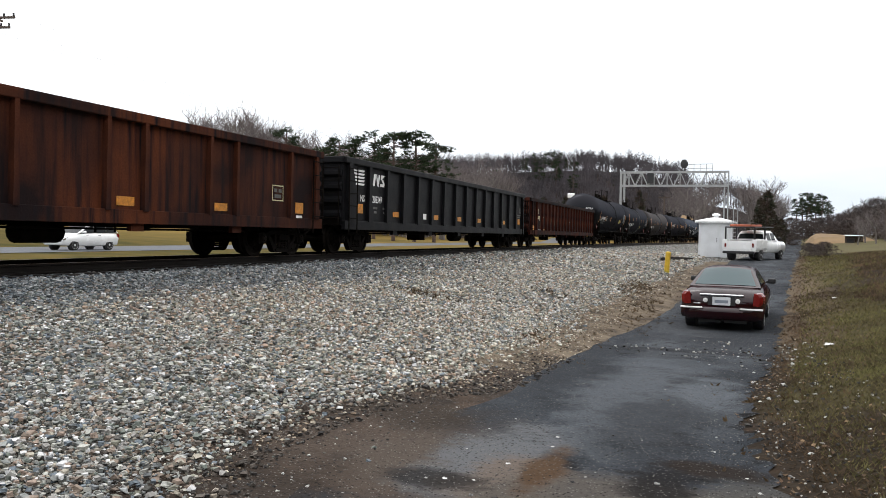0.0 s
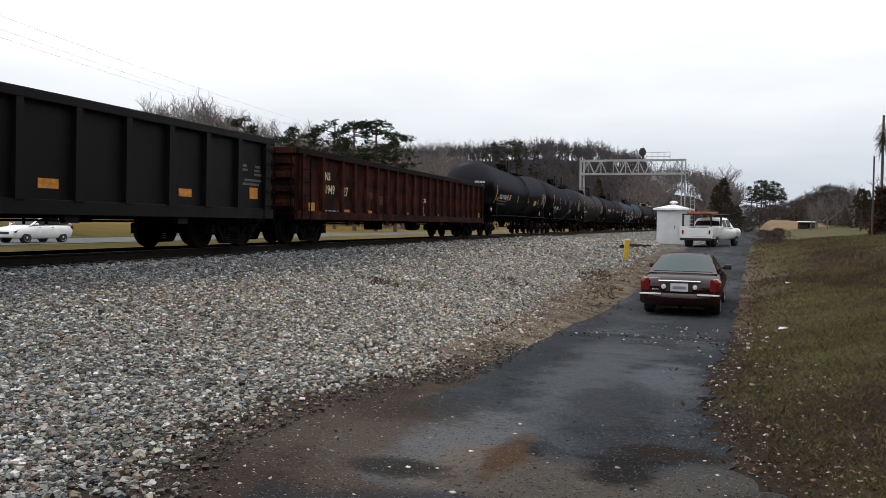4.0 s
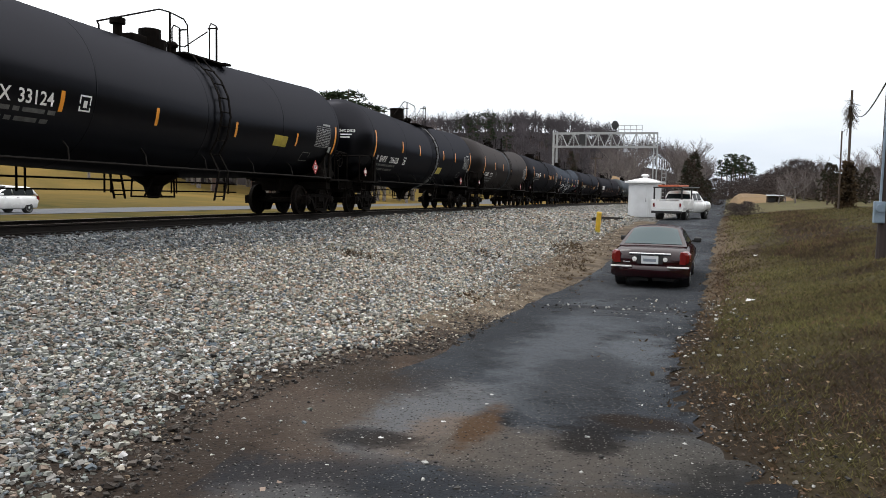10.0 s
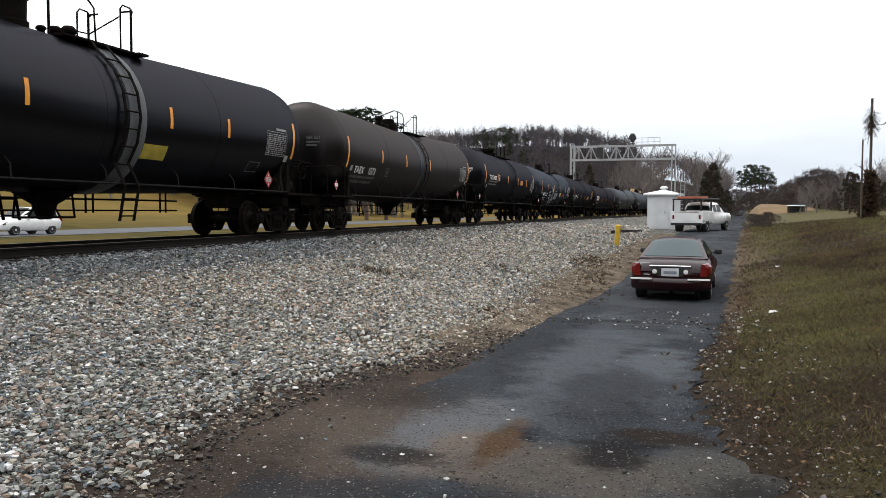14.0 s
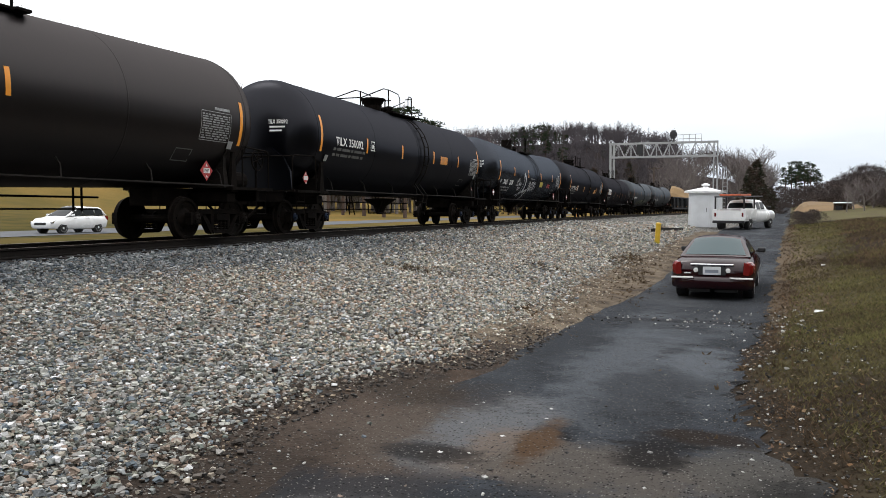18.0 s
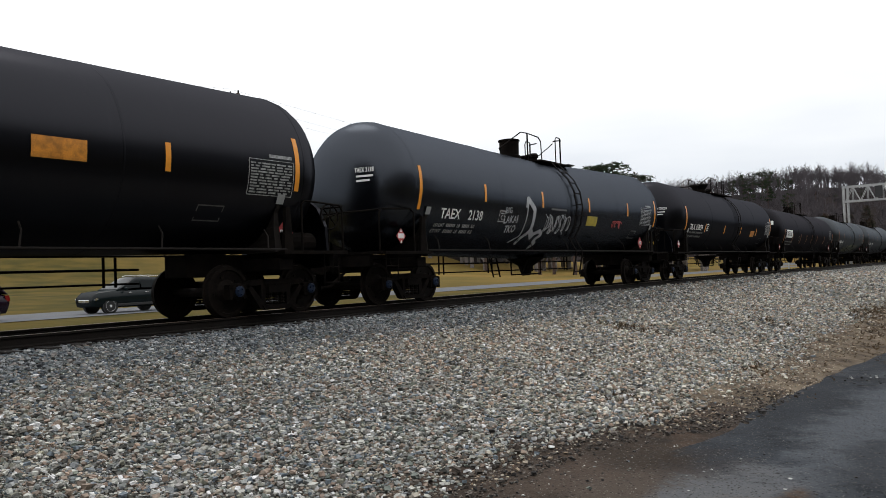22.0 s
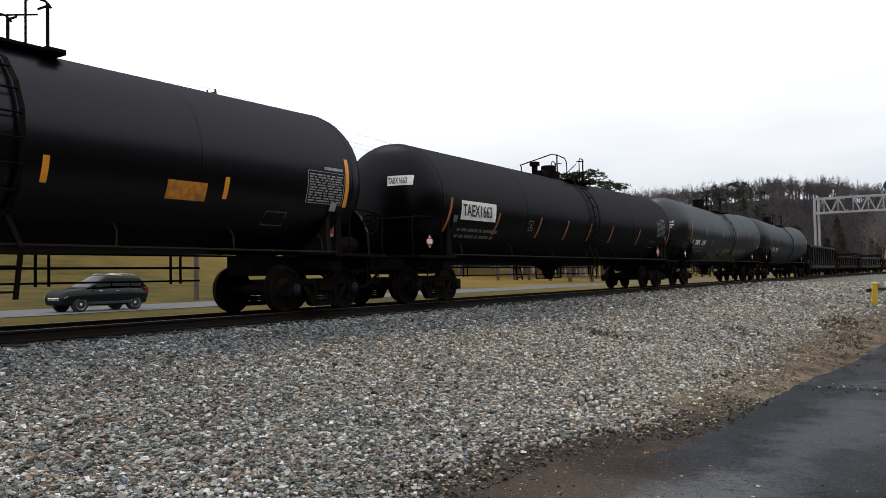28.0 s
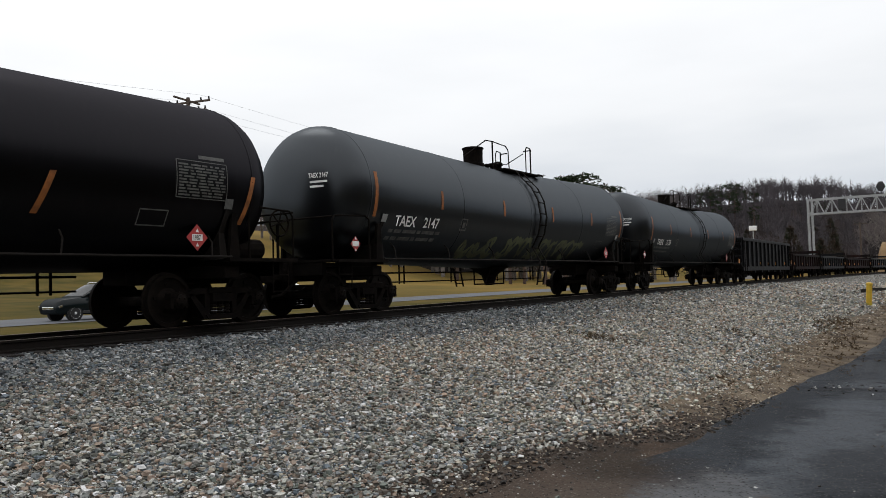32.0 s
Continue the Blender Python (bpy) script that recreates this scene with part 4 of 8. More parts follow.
    def railing(pts, r):
        bm = bmesh.new()
        pipe(bm, pts, r)
        part("railing_pipe", bm, STEEL_DARK, car)

    hi = top + rail_up
    for x in (-0.55, 0.55) if manway == "funnel" else (0.28,):
        railing([(x, ra + 0.06, top - 0.2), (x, ra + 0.06, top + 0.12), (x, ra, top + 0.18), (x, rb - 0.42, hi + 0.72), (x, rb, hi + 0.74), (x, rc - 0.22, hi + 0.70), (x, rc - 0.06, hi + 0.58), (x, rc, top - 0.15)], 0.019)
        railing([(x, rb, top - 0.15), (x, rb, hi + 0.74)], 0.026)
    for x in (-0.55, 0.55):
        railing([(x, rd, top - 0.15), (x, rd, hi + 0.72)], 0.026)
        railing([(x, rd + 0.06, hi + 0.66), (x, rd - 0.03, hi + 0.74), (x, rd - 0.26, hi + 0.75), (x, rd - 0.34, hi + 0.66), (x, rd - 0.34, top - 0.1)], 0.018)
    railing([(0.28, rd, hi + 0.60), (0.28, rc - 0.2, top + 0.22), (0.28, rc - 0.9, top + 0.18)], 0.015)
    if manway == "funnel":
        railing([(-0.55, ra, top + 0.18), (0.55, ra, top + 0.18)], 0.019)
    for a, e in ((-0.55, -0.3), (0.3, 0.55)):
        railing([(a, rd, hi + 0.68), (e, rd, hi + 0.68)], 0.019)
    bm = bmesh.new()
    for y, r, h in ((0.25, 0.09, 0.22), (0.62, 0.11, 0.30), (-0.1, 0.07, 0.16)):
        lathe(bm, [(r, top - 0.06), (r, top + h * 0.5), (r * 1.4, top + h * 0.55), (r * 1.4, top + h * 0.8), (r * 0.9, top + h)], 10, "z", (0.1, y, 0))
    part("valve", bm, STEEL_DARK, car)
    # reflective strips, stencils, placards on the near side
    ends = length / 2 - 1.93
    for y in (-ends, *strips, ends):
        f = 0.5 if abs(y) < ends else 0.0
        bm = bmesh.new()
        if slanted:
            sh.patch(bm, y - 0.05, y + 0.05, 1.75, 2.35 if 0 < f < 1 else 2.6, slant=0.2)
        elif 0 < f < 1:
            sh.patch(bm, y - 0.05, y + 0.05, strip_z, strip_z + (0.45 if strip_z > 2.2 else 0.37))
        else:
            sh.patch(bm, y - 0.055, y + 0.055, end_z, end_z + 0.98)
        part("reflective_strip", bm, strip_mat, car, "orange reflective strip")
    # struts from the platforms up the tank's side, each with a small pale plate at its head
    for s in (-1, 1):
        y = s * (ends - 0.36)
        bm = bmesh.new()
        zs = [1.14, 1.35, 1.6, 1.85, 2.0]
        rows = [[bm.verts.new((max(sh.x(y, z, 0.03), 1.36 - 0.12 * (z - 1.14)), y + k * (0.085 - 0.05 * (z - 1.14)), z)) for k in (-1, 1)] + [bm.verts.new((sh.x(y, z, 0.03) - 0.12, y, z))] for z in zs]
        for p, q in zip(rows, rows[1:]):
            for i in range(3):
                bm.faces.new((p[i], p[(i + 1) % 3], q[(i + 1) % 3], q[i]))
        bm.faces.new(rows[0][::-1])
        bm.faces.new(rows[-1])
        bmesh.ops.recalc_face_normals(bm, faces=bm.faces)
        strut = part("side_strut", bm, RAIL_STEEL, car, "tapered side strut")
        bm = bmesh.new()
        sh.patch(bm, y - 0.09, y + 0.09, 2.0, 2.17, 0.035, 3)
        part("strut_plate", bm, GALVANISED if paint is not TANK_SOOT else DIM_MARK, strut, "small pale plate")
    t0, t1 = text_at
    word, _, number = marks.partition(" ")
    def on_head(x, z, off):
        """Place on the domed head that faces down the track."""
        c = min(1.0, math.hypot(x, z - sh.z0) / TANK_R) ** (1 / 0.64)
        return Vector((x, -half - HEAD * math.sqrt(max(0.0, 1 - c * c)) - off, z))

    if white_plate:
        bm = bmesh.new()
        sh.patch(bm, t0 - 0.08, t0 + 1.72, 2.08, 2.56, 0.006, 4)
        part("name_plate", bm, WHITE_MARK, car, "white number plate")
        bm = bmesh.new()
        grid = [[bm.verts.new(on_head(0.42 + 0.13 * i, 2.86 + 0.12 * j, 0.012)) for i in range(6)] for j in range(3)]
        for a, b in zip(grid, grid[1:]):
            for i in range(5):
                bm.faces.new((a[i], a[i + 1], b[i + 1], b[i]))
        end_plate_part = part("end_plate", bm, WHITE_MARK, car, "small white number plate on the tank head")
        bm = lettering(word + number, 0.20)
        for v in bm.verts:
            v.co = on_head(0.45 + v.co.y * 0.55, 2.91 + v.co.z, 0.026)
        part("lettering", bm, BLACK_TRIM, end_plate_part)
        sh.text(car, word + number, 0.42, t0, 2.18, BLACK_TRIM, wide=0.80, off=0.011)
    else:
        sh.text(car, word, 0.33, t0, text_z, WHITE_MARK)
        sh.text(car, number, 0.33, t1, text_z, WHITE_MARK)
        bm = lettering(marks, 0.15)
        for v in bm.verts:
            v.co = on_head(0.46 + v.co.y * 0.66, 2.93 + v.co.z, 0.014)
        for z, w in ((2.82, 0.42), (2.72, 0.34)):
            vs = [[bm.verts.new(on_head(0.50 + w * i / 4, z + d, 0.014)) for d in (0.0, 0.045)] for i in range(5)]
            for p, q in zip(vs, vs[1:]):
                bm.faces.new((p[0], q[0], q[1], p[1]))
        part("end_stencil", bm, DIM_MARK if paint is TANK_BROWN else WHITE_MARK, car, "small white end lettering")
    bm = bmesh.new()
    if lettered:
        # words over plain bars for the figures
        for z, first in ((text_z - 0.19, "LD LMT"), (text_z - 0.325, "LT WT")):
            for words, dy in ((first, -0.10), ("LB", 0.86), ("KG", 1.47)):
                sh.text(car, words, 0.112, t0 + dy, z, MIST_MARK, wide=1.12)
            for y0, n in ((t0 + 0.41, 6), (t0 + 1.09, 5)):
                for i in range(n):
                    sh.patch(bm, y0 + i * 0.065, y0 + i * 0.065 + 0.046, z, z + 0.075, n=1, slant=-0.012)
    for z, ws in () if lettered else ((1.79, (0.16, 0.26, 0.5, 0.14, 0.5, 0.18)), (1.63, (0.16, 0.20, 0.45, 0.14, 0.5, 0.18))):
        y = t0 - 0.12
        for w in ws:
            sh.patch(bm, y, y + w, z + text_z - 1.94, z + text_z - 1.865, n=1)
            y += w + 0.07
    part("weight_stencil", bm, MIST_MARK if lettered else DIM_MARK, car, "faded weight stencils")
    if table:
        bm = bmesh.new()
        print_rnd = random.Random(int(front))
        to = ends - (0.14 if end_plate else 0.45)
        for k in range(11):
            y, z = to - 0.98, 2.17 + k * 0.05
            while y < to - 0.05:
                w = min(print_rnd.uniform(0.06, 0.24), to - y)
                sh.patch(bm, y, y + w, z, z + 0.028, n=1)
                y += w + print_rnd.uniform(0.02, 0.06)
        for y in (to - 1.02, to + 0.04):
            sh.patch(bm, y - 0.008, y + 0.008, 2.14, 2.74)
        sh.patch(bm, to - 0.55, to, 2.80, 2.86, n=1)
        for z in (2.13, 2.745):
            sh.patch(bm, to - 1.02, to + 0.04, z, z + 0.014, n=1)
        tagged(part("data_table_stencil", bm, TABLE_MARK if strip_mat is ORANGE else DIM_MARK, car, "table of small white writing"), kind="stuff")
    bm = bmesh.new()
    y, z = ends - 2.1, 1.66
    for a, b, c, d in ((0, 0.55, 0, 0.02), (0, 0.55, 0.24, 0.26), (0, 0.02, 0, 0.26), (0.53, 0.55, 0, 0.26)):
        sh.patch(bm, y + a, y + b, z + c, z + d, n=1)
    part("test_stencil", bm, DIM_MARK, car, "small framed stencil")
    bm = bmesh.new()
    y, z = plate_at, text_z - 0.01
    for a, b, c, d in ((0, 0.30, 0, 0.03), (0, 0.30, 0.27, 0.30), (0, 0.03, 0, 0.3), (0.27, 0.30, 0, 0.3)) + (((0.07, 0.23, 0.205, 0.235),) if lettered else ((0.1, 0.2, 0.07, 0.2),)):
        sh.patch(bm, y + a, y + b, z + c, z + d, n=1)
    plate_mark = MIST_MARK if lettered else DIM_MARK if paint is not TANK_BLACK else WHITE_MARK
    part("plate_stencil", bm, plate_mark, car, "small framed letter stencil")
    if lettered:
        sh.text(car, "C", 0.17, y + 0.10, z + 0.06, plate_mark)
    if yellow:
        bm = bmesh.new()
        y = yellow
        sh.patch(bm, y, y + 0.80, yellow_z, yellow_z + 0.30)
        part("warning_plate", bm, PATCH_ORANGE if end_plate else YELLOW_SIGN, car, "orange warning plate" if end_plate else "yellow warning plate")
    for s in (-1, 1):
        y, z = s * (ends + 0.02) - (0.95 if s > 0 else -0.1), 1.5
        if end_plate and s > 0:
            y += 0.85
        if s < 0:
            y = -half - 0.30
        bm = bmesh.new()
        r, d = (0.225, 0.0) if s > 0 else (0.17, 0.0)
        x0 = sh.x(y, z, 0.02) if s > 0 else 1.28
        def at_side(b, off):
            """The placard hangs upright on its holder, clear of the tank's side."""
            return sh.x(y, z + r, 0.03 + off) if s > 0 else x0 + off

        c = [bm.verts.new((at_side(b, 0.0), y + a, z + b)) for a, b in ((0, -r), (r, 0), (0, r), (-r, 0))]
        bm.faces.new(c)
        placard = part("placard", bm, RED_SIGN, car, "red hazard placard")
        bm = bmesh.new()
        q = [bm.verts.new((at_side(b, 0.006), y + a, z + b)) for a, b in ((-0.11, -0.055), (0.11, -0.055), (0.11, 0.055), (-0.11, 0.055))]
        bm.faces.new(q)
        for a, b in ((0, 0.12), (0, -0.12)):
            q = [bm.verts.new((at_side(b + w, 0.006), y + a + u, z + b + w)) for u, w in ((-0.035, -0.03), (0.035, -0.03), (0.0, 0.035))]
            bm.faces.new(q)
        part("placard_panel", bm, WHITE_MARK, placard, "white number panel")
        if s > 0:
            bm = lettering("1987", 0.115)
            for v in bm.verts:
                v.co = Vector((at_side(0, 0.012), y - 0.10 + v.co.y * 0.72, z - 0.04 + v.co.z))
            part("lettering", bm, BLACK_TRIM, placard)
    add_couplers(car, length)
    add_trucks(car, length, blue)
    return car, sh, ends


def gondola(front, rear, paint, label, top=2.75, ribs=14, bottom=0.72, rib_w=0.14, ribs_at=None, patches=(-6.4, -2.7, 0.0, 2.7, 6.4), patch_z=1.2, big=(-9.2, 9.3)):
    """An open gondola wagon: floor, ribbed sides, end walls, chords, ladders."""
    length = rear - front
    car = thing("gondola_wagon", label, "freight wagon", pose(TRACK_X, (front + rear) / 2, 0), "gondola wagons of the train")
    RAILCARS.append((car, (front + rear) / 2))
    half = length / 2 - 0.68
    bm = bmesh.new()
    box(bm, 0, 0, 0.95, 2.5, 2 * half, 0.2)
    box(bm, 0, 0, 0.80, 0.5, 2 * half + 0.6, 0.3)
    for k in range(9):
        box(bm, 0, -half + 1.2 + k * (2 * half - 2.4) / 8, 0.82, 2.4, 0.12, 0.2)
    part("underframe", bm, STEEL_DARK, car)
    for s in (-1, 1):
        bm = bmesh.new()
        box(bm, s * 1.31, 0, (top + bottom) / 2 + 0.08, 0.03, 2 * half, top - bottom - 0.16)
        # inner sheet dented by loads
        part("side_sheet", bm, paint, car)
        bm = bmesh.new()
        box(bm, s * 1.36, 0, top - 0.09, 0.17, 2 * half + 0.06, 0.18, 0.02)
        part("top_chord", bm, RUST_DIM if paint is RUST else paint, car)
        bm = bmesh.new()
        box(bm, s * 1.35, 0, bottom + 0.13, 0.12, 2 * half, 0.26, 0.01)
        for k in range(5):
            y = -half + 3.8 + k * (2 * half - 7.6) / 4
            box(bm, s * 1.28, y, bottom - 0.06, 0.10, 0.35, 0.16)
        part("side_sill", bm, paint, car)
        places = ribs_at or [-half + 0.32 + (2 * half - 0.64) * k / (ribs - 1) for k in range(ribs)]
        for y in places:
            w = rib_w * (1.4 if y in (places[0], places[-1]) else 1.0)
            r = shared(("rib", round(top, 2), w, s, paint.name), lambda b, w=w, s=s: prism(b, [(-w, bottom + 0.24), (w, bottom + 0.24), (w * 0.7, top - 0.16), (-w * 0.7, top - 0.16)], s * 1.32, s * 1.44), paint, "rib", car)
            r.matrix_basis = pose(0, y, 0)
        for e in (-1, 1):
            bm = bmesh.new()
            for k in range(5):
                z = 1.05 + k * 0.36
                bar(bm, (s * 1.50, e * (half - 0.10), z), (s * 1.50, e * (half - 0.62), z), 0.014)
            for d in (0.10, 0.62):
                bar(bm, (s * 1.49, e * (half - d), 0.6), (s * 1.49, e * (half - d), 2.55), 0.02)
            part("side_ladder", bm, STEEL_DARK, car)
            bm = bmesh.new()
            for k in range(5):
                z = 1.05 + k * 0.36
                bar(bm, (s * 1.25, e * (half + 0.12), z), (s * 0.72, e * (half + 0.12), z), 0.014)
            for d in (1.25, 0.72):
                bar(bm, (s * d, e * (half + 0.11), 0.9), (s * d, e * (half + 0.11), 2.55), 0.02)
            part("end_ladder", bm, STEEL_DARK, car)
    for e in (-1, 1):
        bm = bmesh.new()
        box(bm, 0, e * (half - 0.03), (top + 0.85) / 2, 2.62, 0.05, top - 0.85)
        for k in range(4):
            z = 1.15 + k * 0.40
            prism(bm, [(e * half, z - 0.13), (e * (half + 0.10), z - 0.05), (e * (half + 0.10), z + 0.05), (e * half, z + 0.13)], -1.30, 1.30)
        box(bm, 0, e * half, top - 0.09, 2.72, 0.20, 0.18, 0.02)
        part("end_wall", bm, paint, car)
    bm = bmesh.new()
    rnd = random.Random(int(front * 7) % 97)
    n, rows = 110, []
    for i in range(n + 1):
        y = -half + 0.1 + (2 * half - 0.2) * i / n
        rows.append([bm.verts.new((x, y, top - 0.05 - 0.10 * abs(x) + rnd.uniform(-0.12, 0.10))) for x in (-1.28, -0.6, 0.0, 0.6, 1.28)])
    for a, b in zip(rows, rows[1:]):
        for i in range(4):
            bm.faces.new((a[i], a[i + 1], b[i + 1], b[i]))
    part("scrap_load", bm, RUST_OLD, car, "dark load just under the rim")
    # reflectors along the sill
    for y in (*patches, *big):
        bm = bmesh.new()
        z = patch_z + (0.10 if y in big else 0.0)
        box(bm, 1.331, y, z, 0.012, 0.38 if y in big else 0.46, 0.28 if y in big else 0.17)
        part("reflective_patch", bm, PATCH_ORANGE, car, "orange reflective patch")
    bm = bmesh.new()
    for x in (-0.6, 0.9):
        pipe(bm, [(x, -half + 2.6, 0.62), (x, half - 2.6, 0.62)], 0.022)
    lathe(bm, [(0.12, -0.5), (0.2, -0.45), (0.2, 0.45), (0.12, 0.5)], 12, "y", (0.55, 1.6, 0.55))
    for y in (-2.2, -1.6, 2.6, 3.1):
        bar(bm, (0.9, y, 0.85), (0.9, y, 0.55), 0.025)
    box(bm, 0.2, -1.9, 0.55, 0.5, 0.6, 0.32)
    part("brake_gear", bm, STEEL_DARK, car)
    add_couplers(car, length)
    add_trucks(car, length)
    return car, half


def flat_text(car, text, size, y, z, x, mat, wide=1.0):
    bm = lettering(text, size)
    for v in bm.verts:
        v.co = Vector((x, y + v.co.y * wide, z + v.co.z))
    return part("lettering", bm, mat, car, "stencilled lettering")


def flat_shape(car, polys, x, mat, name, label=""):
    if name == "stencil_block" and len(polys) > 1:
        return [flat_shape(car, [p], x, mat, name, label) for p in polys]
    bm = bmesh.new()
    for pts in polys:
        bm.faces.new([bm.verts.new((x, y, z)) for y, z in pts])
    return part(name, bm, mat, car, label)


def build_train():
    # gondolas ahead
    g, half = gondola(-1.9, 19.9, RUST_OLD, "rusted brown steel gondola wagon with flaking paint", top=2.80, rib_w=0.06, ribs_at=[-9.9, -8.61, -6.3, -5.33, -3.33, -2.35, -0.4, 0.4, 2.35, 3.33, 5.33, 6.3, 8.61, 9.9], patches=(-5.8, -2.88, 2.88, 5.8), patch_z=1.14, big=(-9.2, 9.15))
    flat_shape(g, [[(7.86 + a, 1.38 + b) for a, b in q] for q in ([(0, 0), (0.5, 0), (0.5, 0.025), (0, 0.025)], [(0, 0.36), (0.5, 0.36), (0.5, 0.385), (0, 0.385)],
               [(0, 0.025), (0.025, 0.025), (0.025, 0.36), (0, 0.36)], [(0.475, 0.025), (0.5, 0.025), (0.5, 0.36), (0.475, 0.36)])], 1.335, CREAM, "framed_stencil", "framed stencil panel")
    flat_shape(g, [[(7.94 + a, 1.44 + b), (7.94 + a + w, 1.44 + b), (7.94 + a + w, 1.44 + b + 0.09), (7.94 + a, 1.44 + b + 0.09)] for a, b, w in ((0.0, 0.15, 0.14), (0.2, 0.15, 0.14), (0.02, 0.01, 0.3))], 1.335, DIM_MARK, "stencil_block")
    flat_shape(g, [[(7.55, 0.90), (7.85, 0.90), (7.85, 0.96), (7.55, 0.96)], [(9.0, 0.98), (9.3, 0.98), (9.3, 1.05), (9.0, 1.05)]], 1.335, WHITE_MARK, "stencil_block")
    g, half = gondola(19.9, 41.9, GON_BLACK, "black steel gondola wagon with ribbed sides and white marks", top=2.82, ribs=16, rib_w=0.11, patches=(-6.5, -2.7, 0.0, 2.7, 6.6), patch_z=1.26, big=(-9.2, 9.45))
    y0 = -half
    flat_shape(g, [[(y0 + 0.62 + 0.05 * k, 2.52 - 0.1 * k), (y0 + 1.42, 2.52 - 0.1 * k), (y0 + 1.34, 2.46 - 0.1 * k), (y0 + 0.70 + 0.03 * k, 2.46 - 0.1 * k)] for k in range(5)], 1.335, WHITE_MARK, "emblem", "white striped emblem")
    flat_shape(g, [[(y0 + 2.000, 2.1), (y0 + 2.122, 2.1), (y0 + 2.228, 2.47), (y0 + 2.061, 2.47)], [(y0 + 2.228, 2.47), (y0 + 2.289, 2.47), (y0 + 2.410, 2.1), (y0 + 2.304, 2.1)], [(y0 + 2.319, 2.1), (y0 + 2.426, 2.1), (y0 + 2.517, 2.47), (y0 + 2.410, 2.47)],
                   [(y0 + 2.517, 2.1), (y0 + 2.836, 2.1), (y0 + 2.882, 2.19), (y0 + 2.532, 2.19)], [(y0 + 2.760, 2.19), (y0 + 2.882, 2.19), (y0 + 2.760, 2.33), (y0 + 2.608, 2.33)], [(y0 + 2.562, 2.33), (y0 + 2.669, 2.33), (y0 + 2.897, 2.47), (y0 + 2.593, 2.47)]], 1.335, WHITE_MARK, "emblem", "white block emblem")
    flat_text(g, "NS", 0.28, y0 + 1.12, 1.58, 1.335, WHITE_MARK, 0.9)
    flat_text(g, "202349", 0.30, y0 + 1.98, 1.58, 1.335, WHITE_MARK, 0.78)
    flat_shape(g, [[(y0 + a, z), (y0 + b, z), (y0 + b, z + 0.07), (y0 + a, z + 0.07)] for a, b, z in ((2.05, 2.35, 1.38), (2.75, 3.2, 1.38), (2.1, 2.3, 1.25), (2.8, 3.2, 1.25))], 1.335, DIM_MARK, "weight_stencil")
    flat_shape(g, [[(half - b, z), (half - a, z), (half - a, z + 0.06), (half - b, z + 0.06)] for a, b, z in ((0.55, 0.8, 2.0), (0.55, 0.85, 1.9), (0.5, 0.85, 1.8), (0.5, 1.3, 1.65), (0.6, 1.4, 1.55), (1.2, 1.4, 2.0), (1.15, 1.4, 1.9))],
               1.335, DIM_MARK, "stencil_block")
    flat_shape(g, [[(-4.05, 1.16), (-3.72, 1.16), (-3.72, 1.36), (-4.05, 1.36)]], 1.335, WHITE_MARK, "label_plate", "small white label plate")
    g, half = gondola(41.9, 64.0, RUST, "rusty red steel gondola wagon with ribbed sides", top=2.74, rib_w=0.09, ribs_at=[-10.05, -8.78, -7.39] + [-6.4 + 0.968 * k for k in range(18)], patches=(-6.9, -5.05, -1.3, 2.58, 6.45), patch_z=0.98, big=(-9.37, 9.6))
    y0 = -half
    flat_text(g, "NS", 0.34, y0 + 1.86, 1.93, 1.335, CREAM, 0.9)
    flat_text(g, "1949", 0.38, y0 + 1.86, 1.52, 1.335, CREAM, 0.92)
    flat_text(g, "27", 0.38, y0 + 3.20, 1.50, 1.335, CREAM, 0.9)
    flat_shape(g, [[(y0 + a, z), (y0 + b, z), (y0 + b, z + 0.1), (y0 + a, z + 0.1)] for a, b, z in ((1.86, 2.02, 0.92), (2.10, 2.32, 0.92), (2.38, 2.66, 0.92), (2.72, 2.90, 0.92), (1.86, 2.02, 0.78), (2.10, 2.26, 0.78), (2.34, 2.70, 0.78), (2.76, 2.90, 0.78))], 1.335, TABLE_MARK, "stencil_block", "row of small white stencil marks")
    flat_text(g, "ROD", 0.24, 0.56, 1.50, 1.335, WHITE_MARK, 0.9)
    flat_shape(g, [[(0.76, 1.0), (0.80, 1.0), (0.80, 1.42), (0.76, 1.42)], [(0.78, 0.86), (0.90, 1.02), (0.66, 1.02)]], 1.335, WHITE_MARK, "chalk_arrow", "white painted arrow")
    flat_shape(g, [[(-4.3, 1.25), (-3.8, 1.3), (-3.75, 1.62), (-4.25, 1.58)], [(-5.25, 1.5), (-4.75, 1.45), (-4.7, 1.68), (-5.2, 1.72)]], 1.335, FADED_TAN, "paint_patch", "faded patch of tan paint")
    # tank cars
    tank_car(64.0, 83.0, "GATX 33124", label="black tank car with orange reflective strips and white lettering", strips=(-4.74, -1.96, 1.31, 4.8), yellow=3.4, end_z=1.85, manway="box", text_at=(-6.8, -5.75), plate_at=-4.3, strip_z=2.05, text_z=2.12, man_at=-0.2, ring=(-2.3, 0.3, 1.1, 1.95), rail_up=0.20)
    tank_car(83.0, 101.9, "SHPX 206628", label="black tank car with a pale band round its middle", strips=(-4.36, -1.95, 1.96, 4.2), band=BAND_GREY, band_at=0.88, yellow=1.15, yellow_z=1.72, manway="drum", text_at=(-6.8, -5.65), plate_at=-4.05, man_at=-0.75, ring=(-2.0, -0.1, 1.2, 1.95), rail_up=0.20)
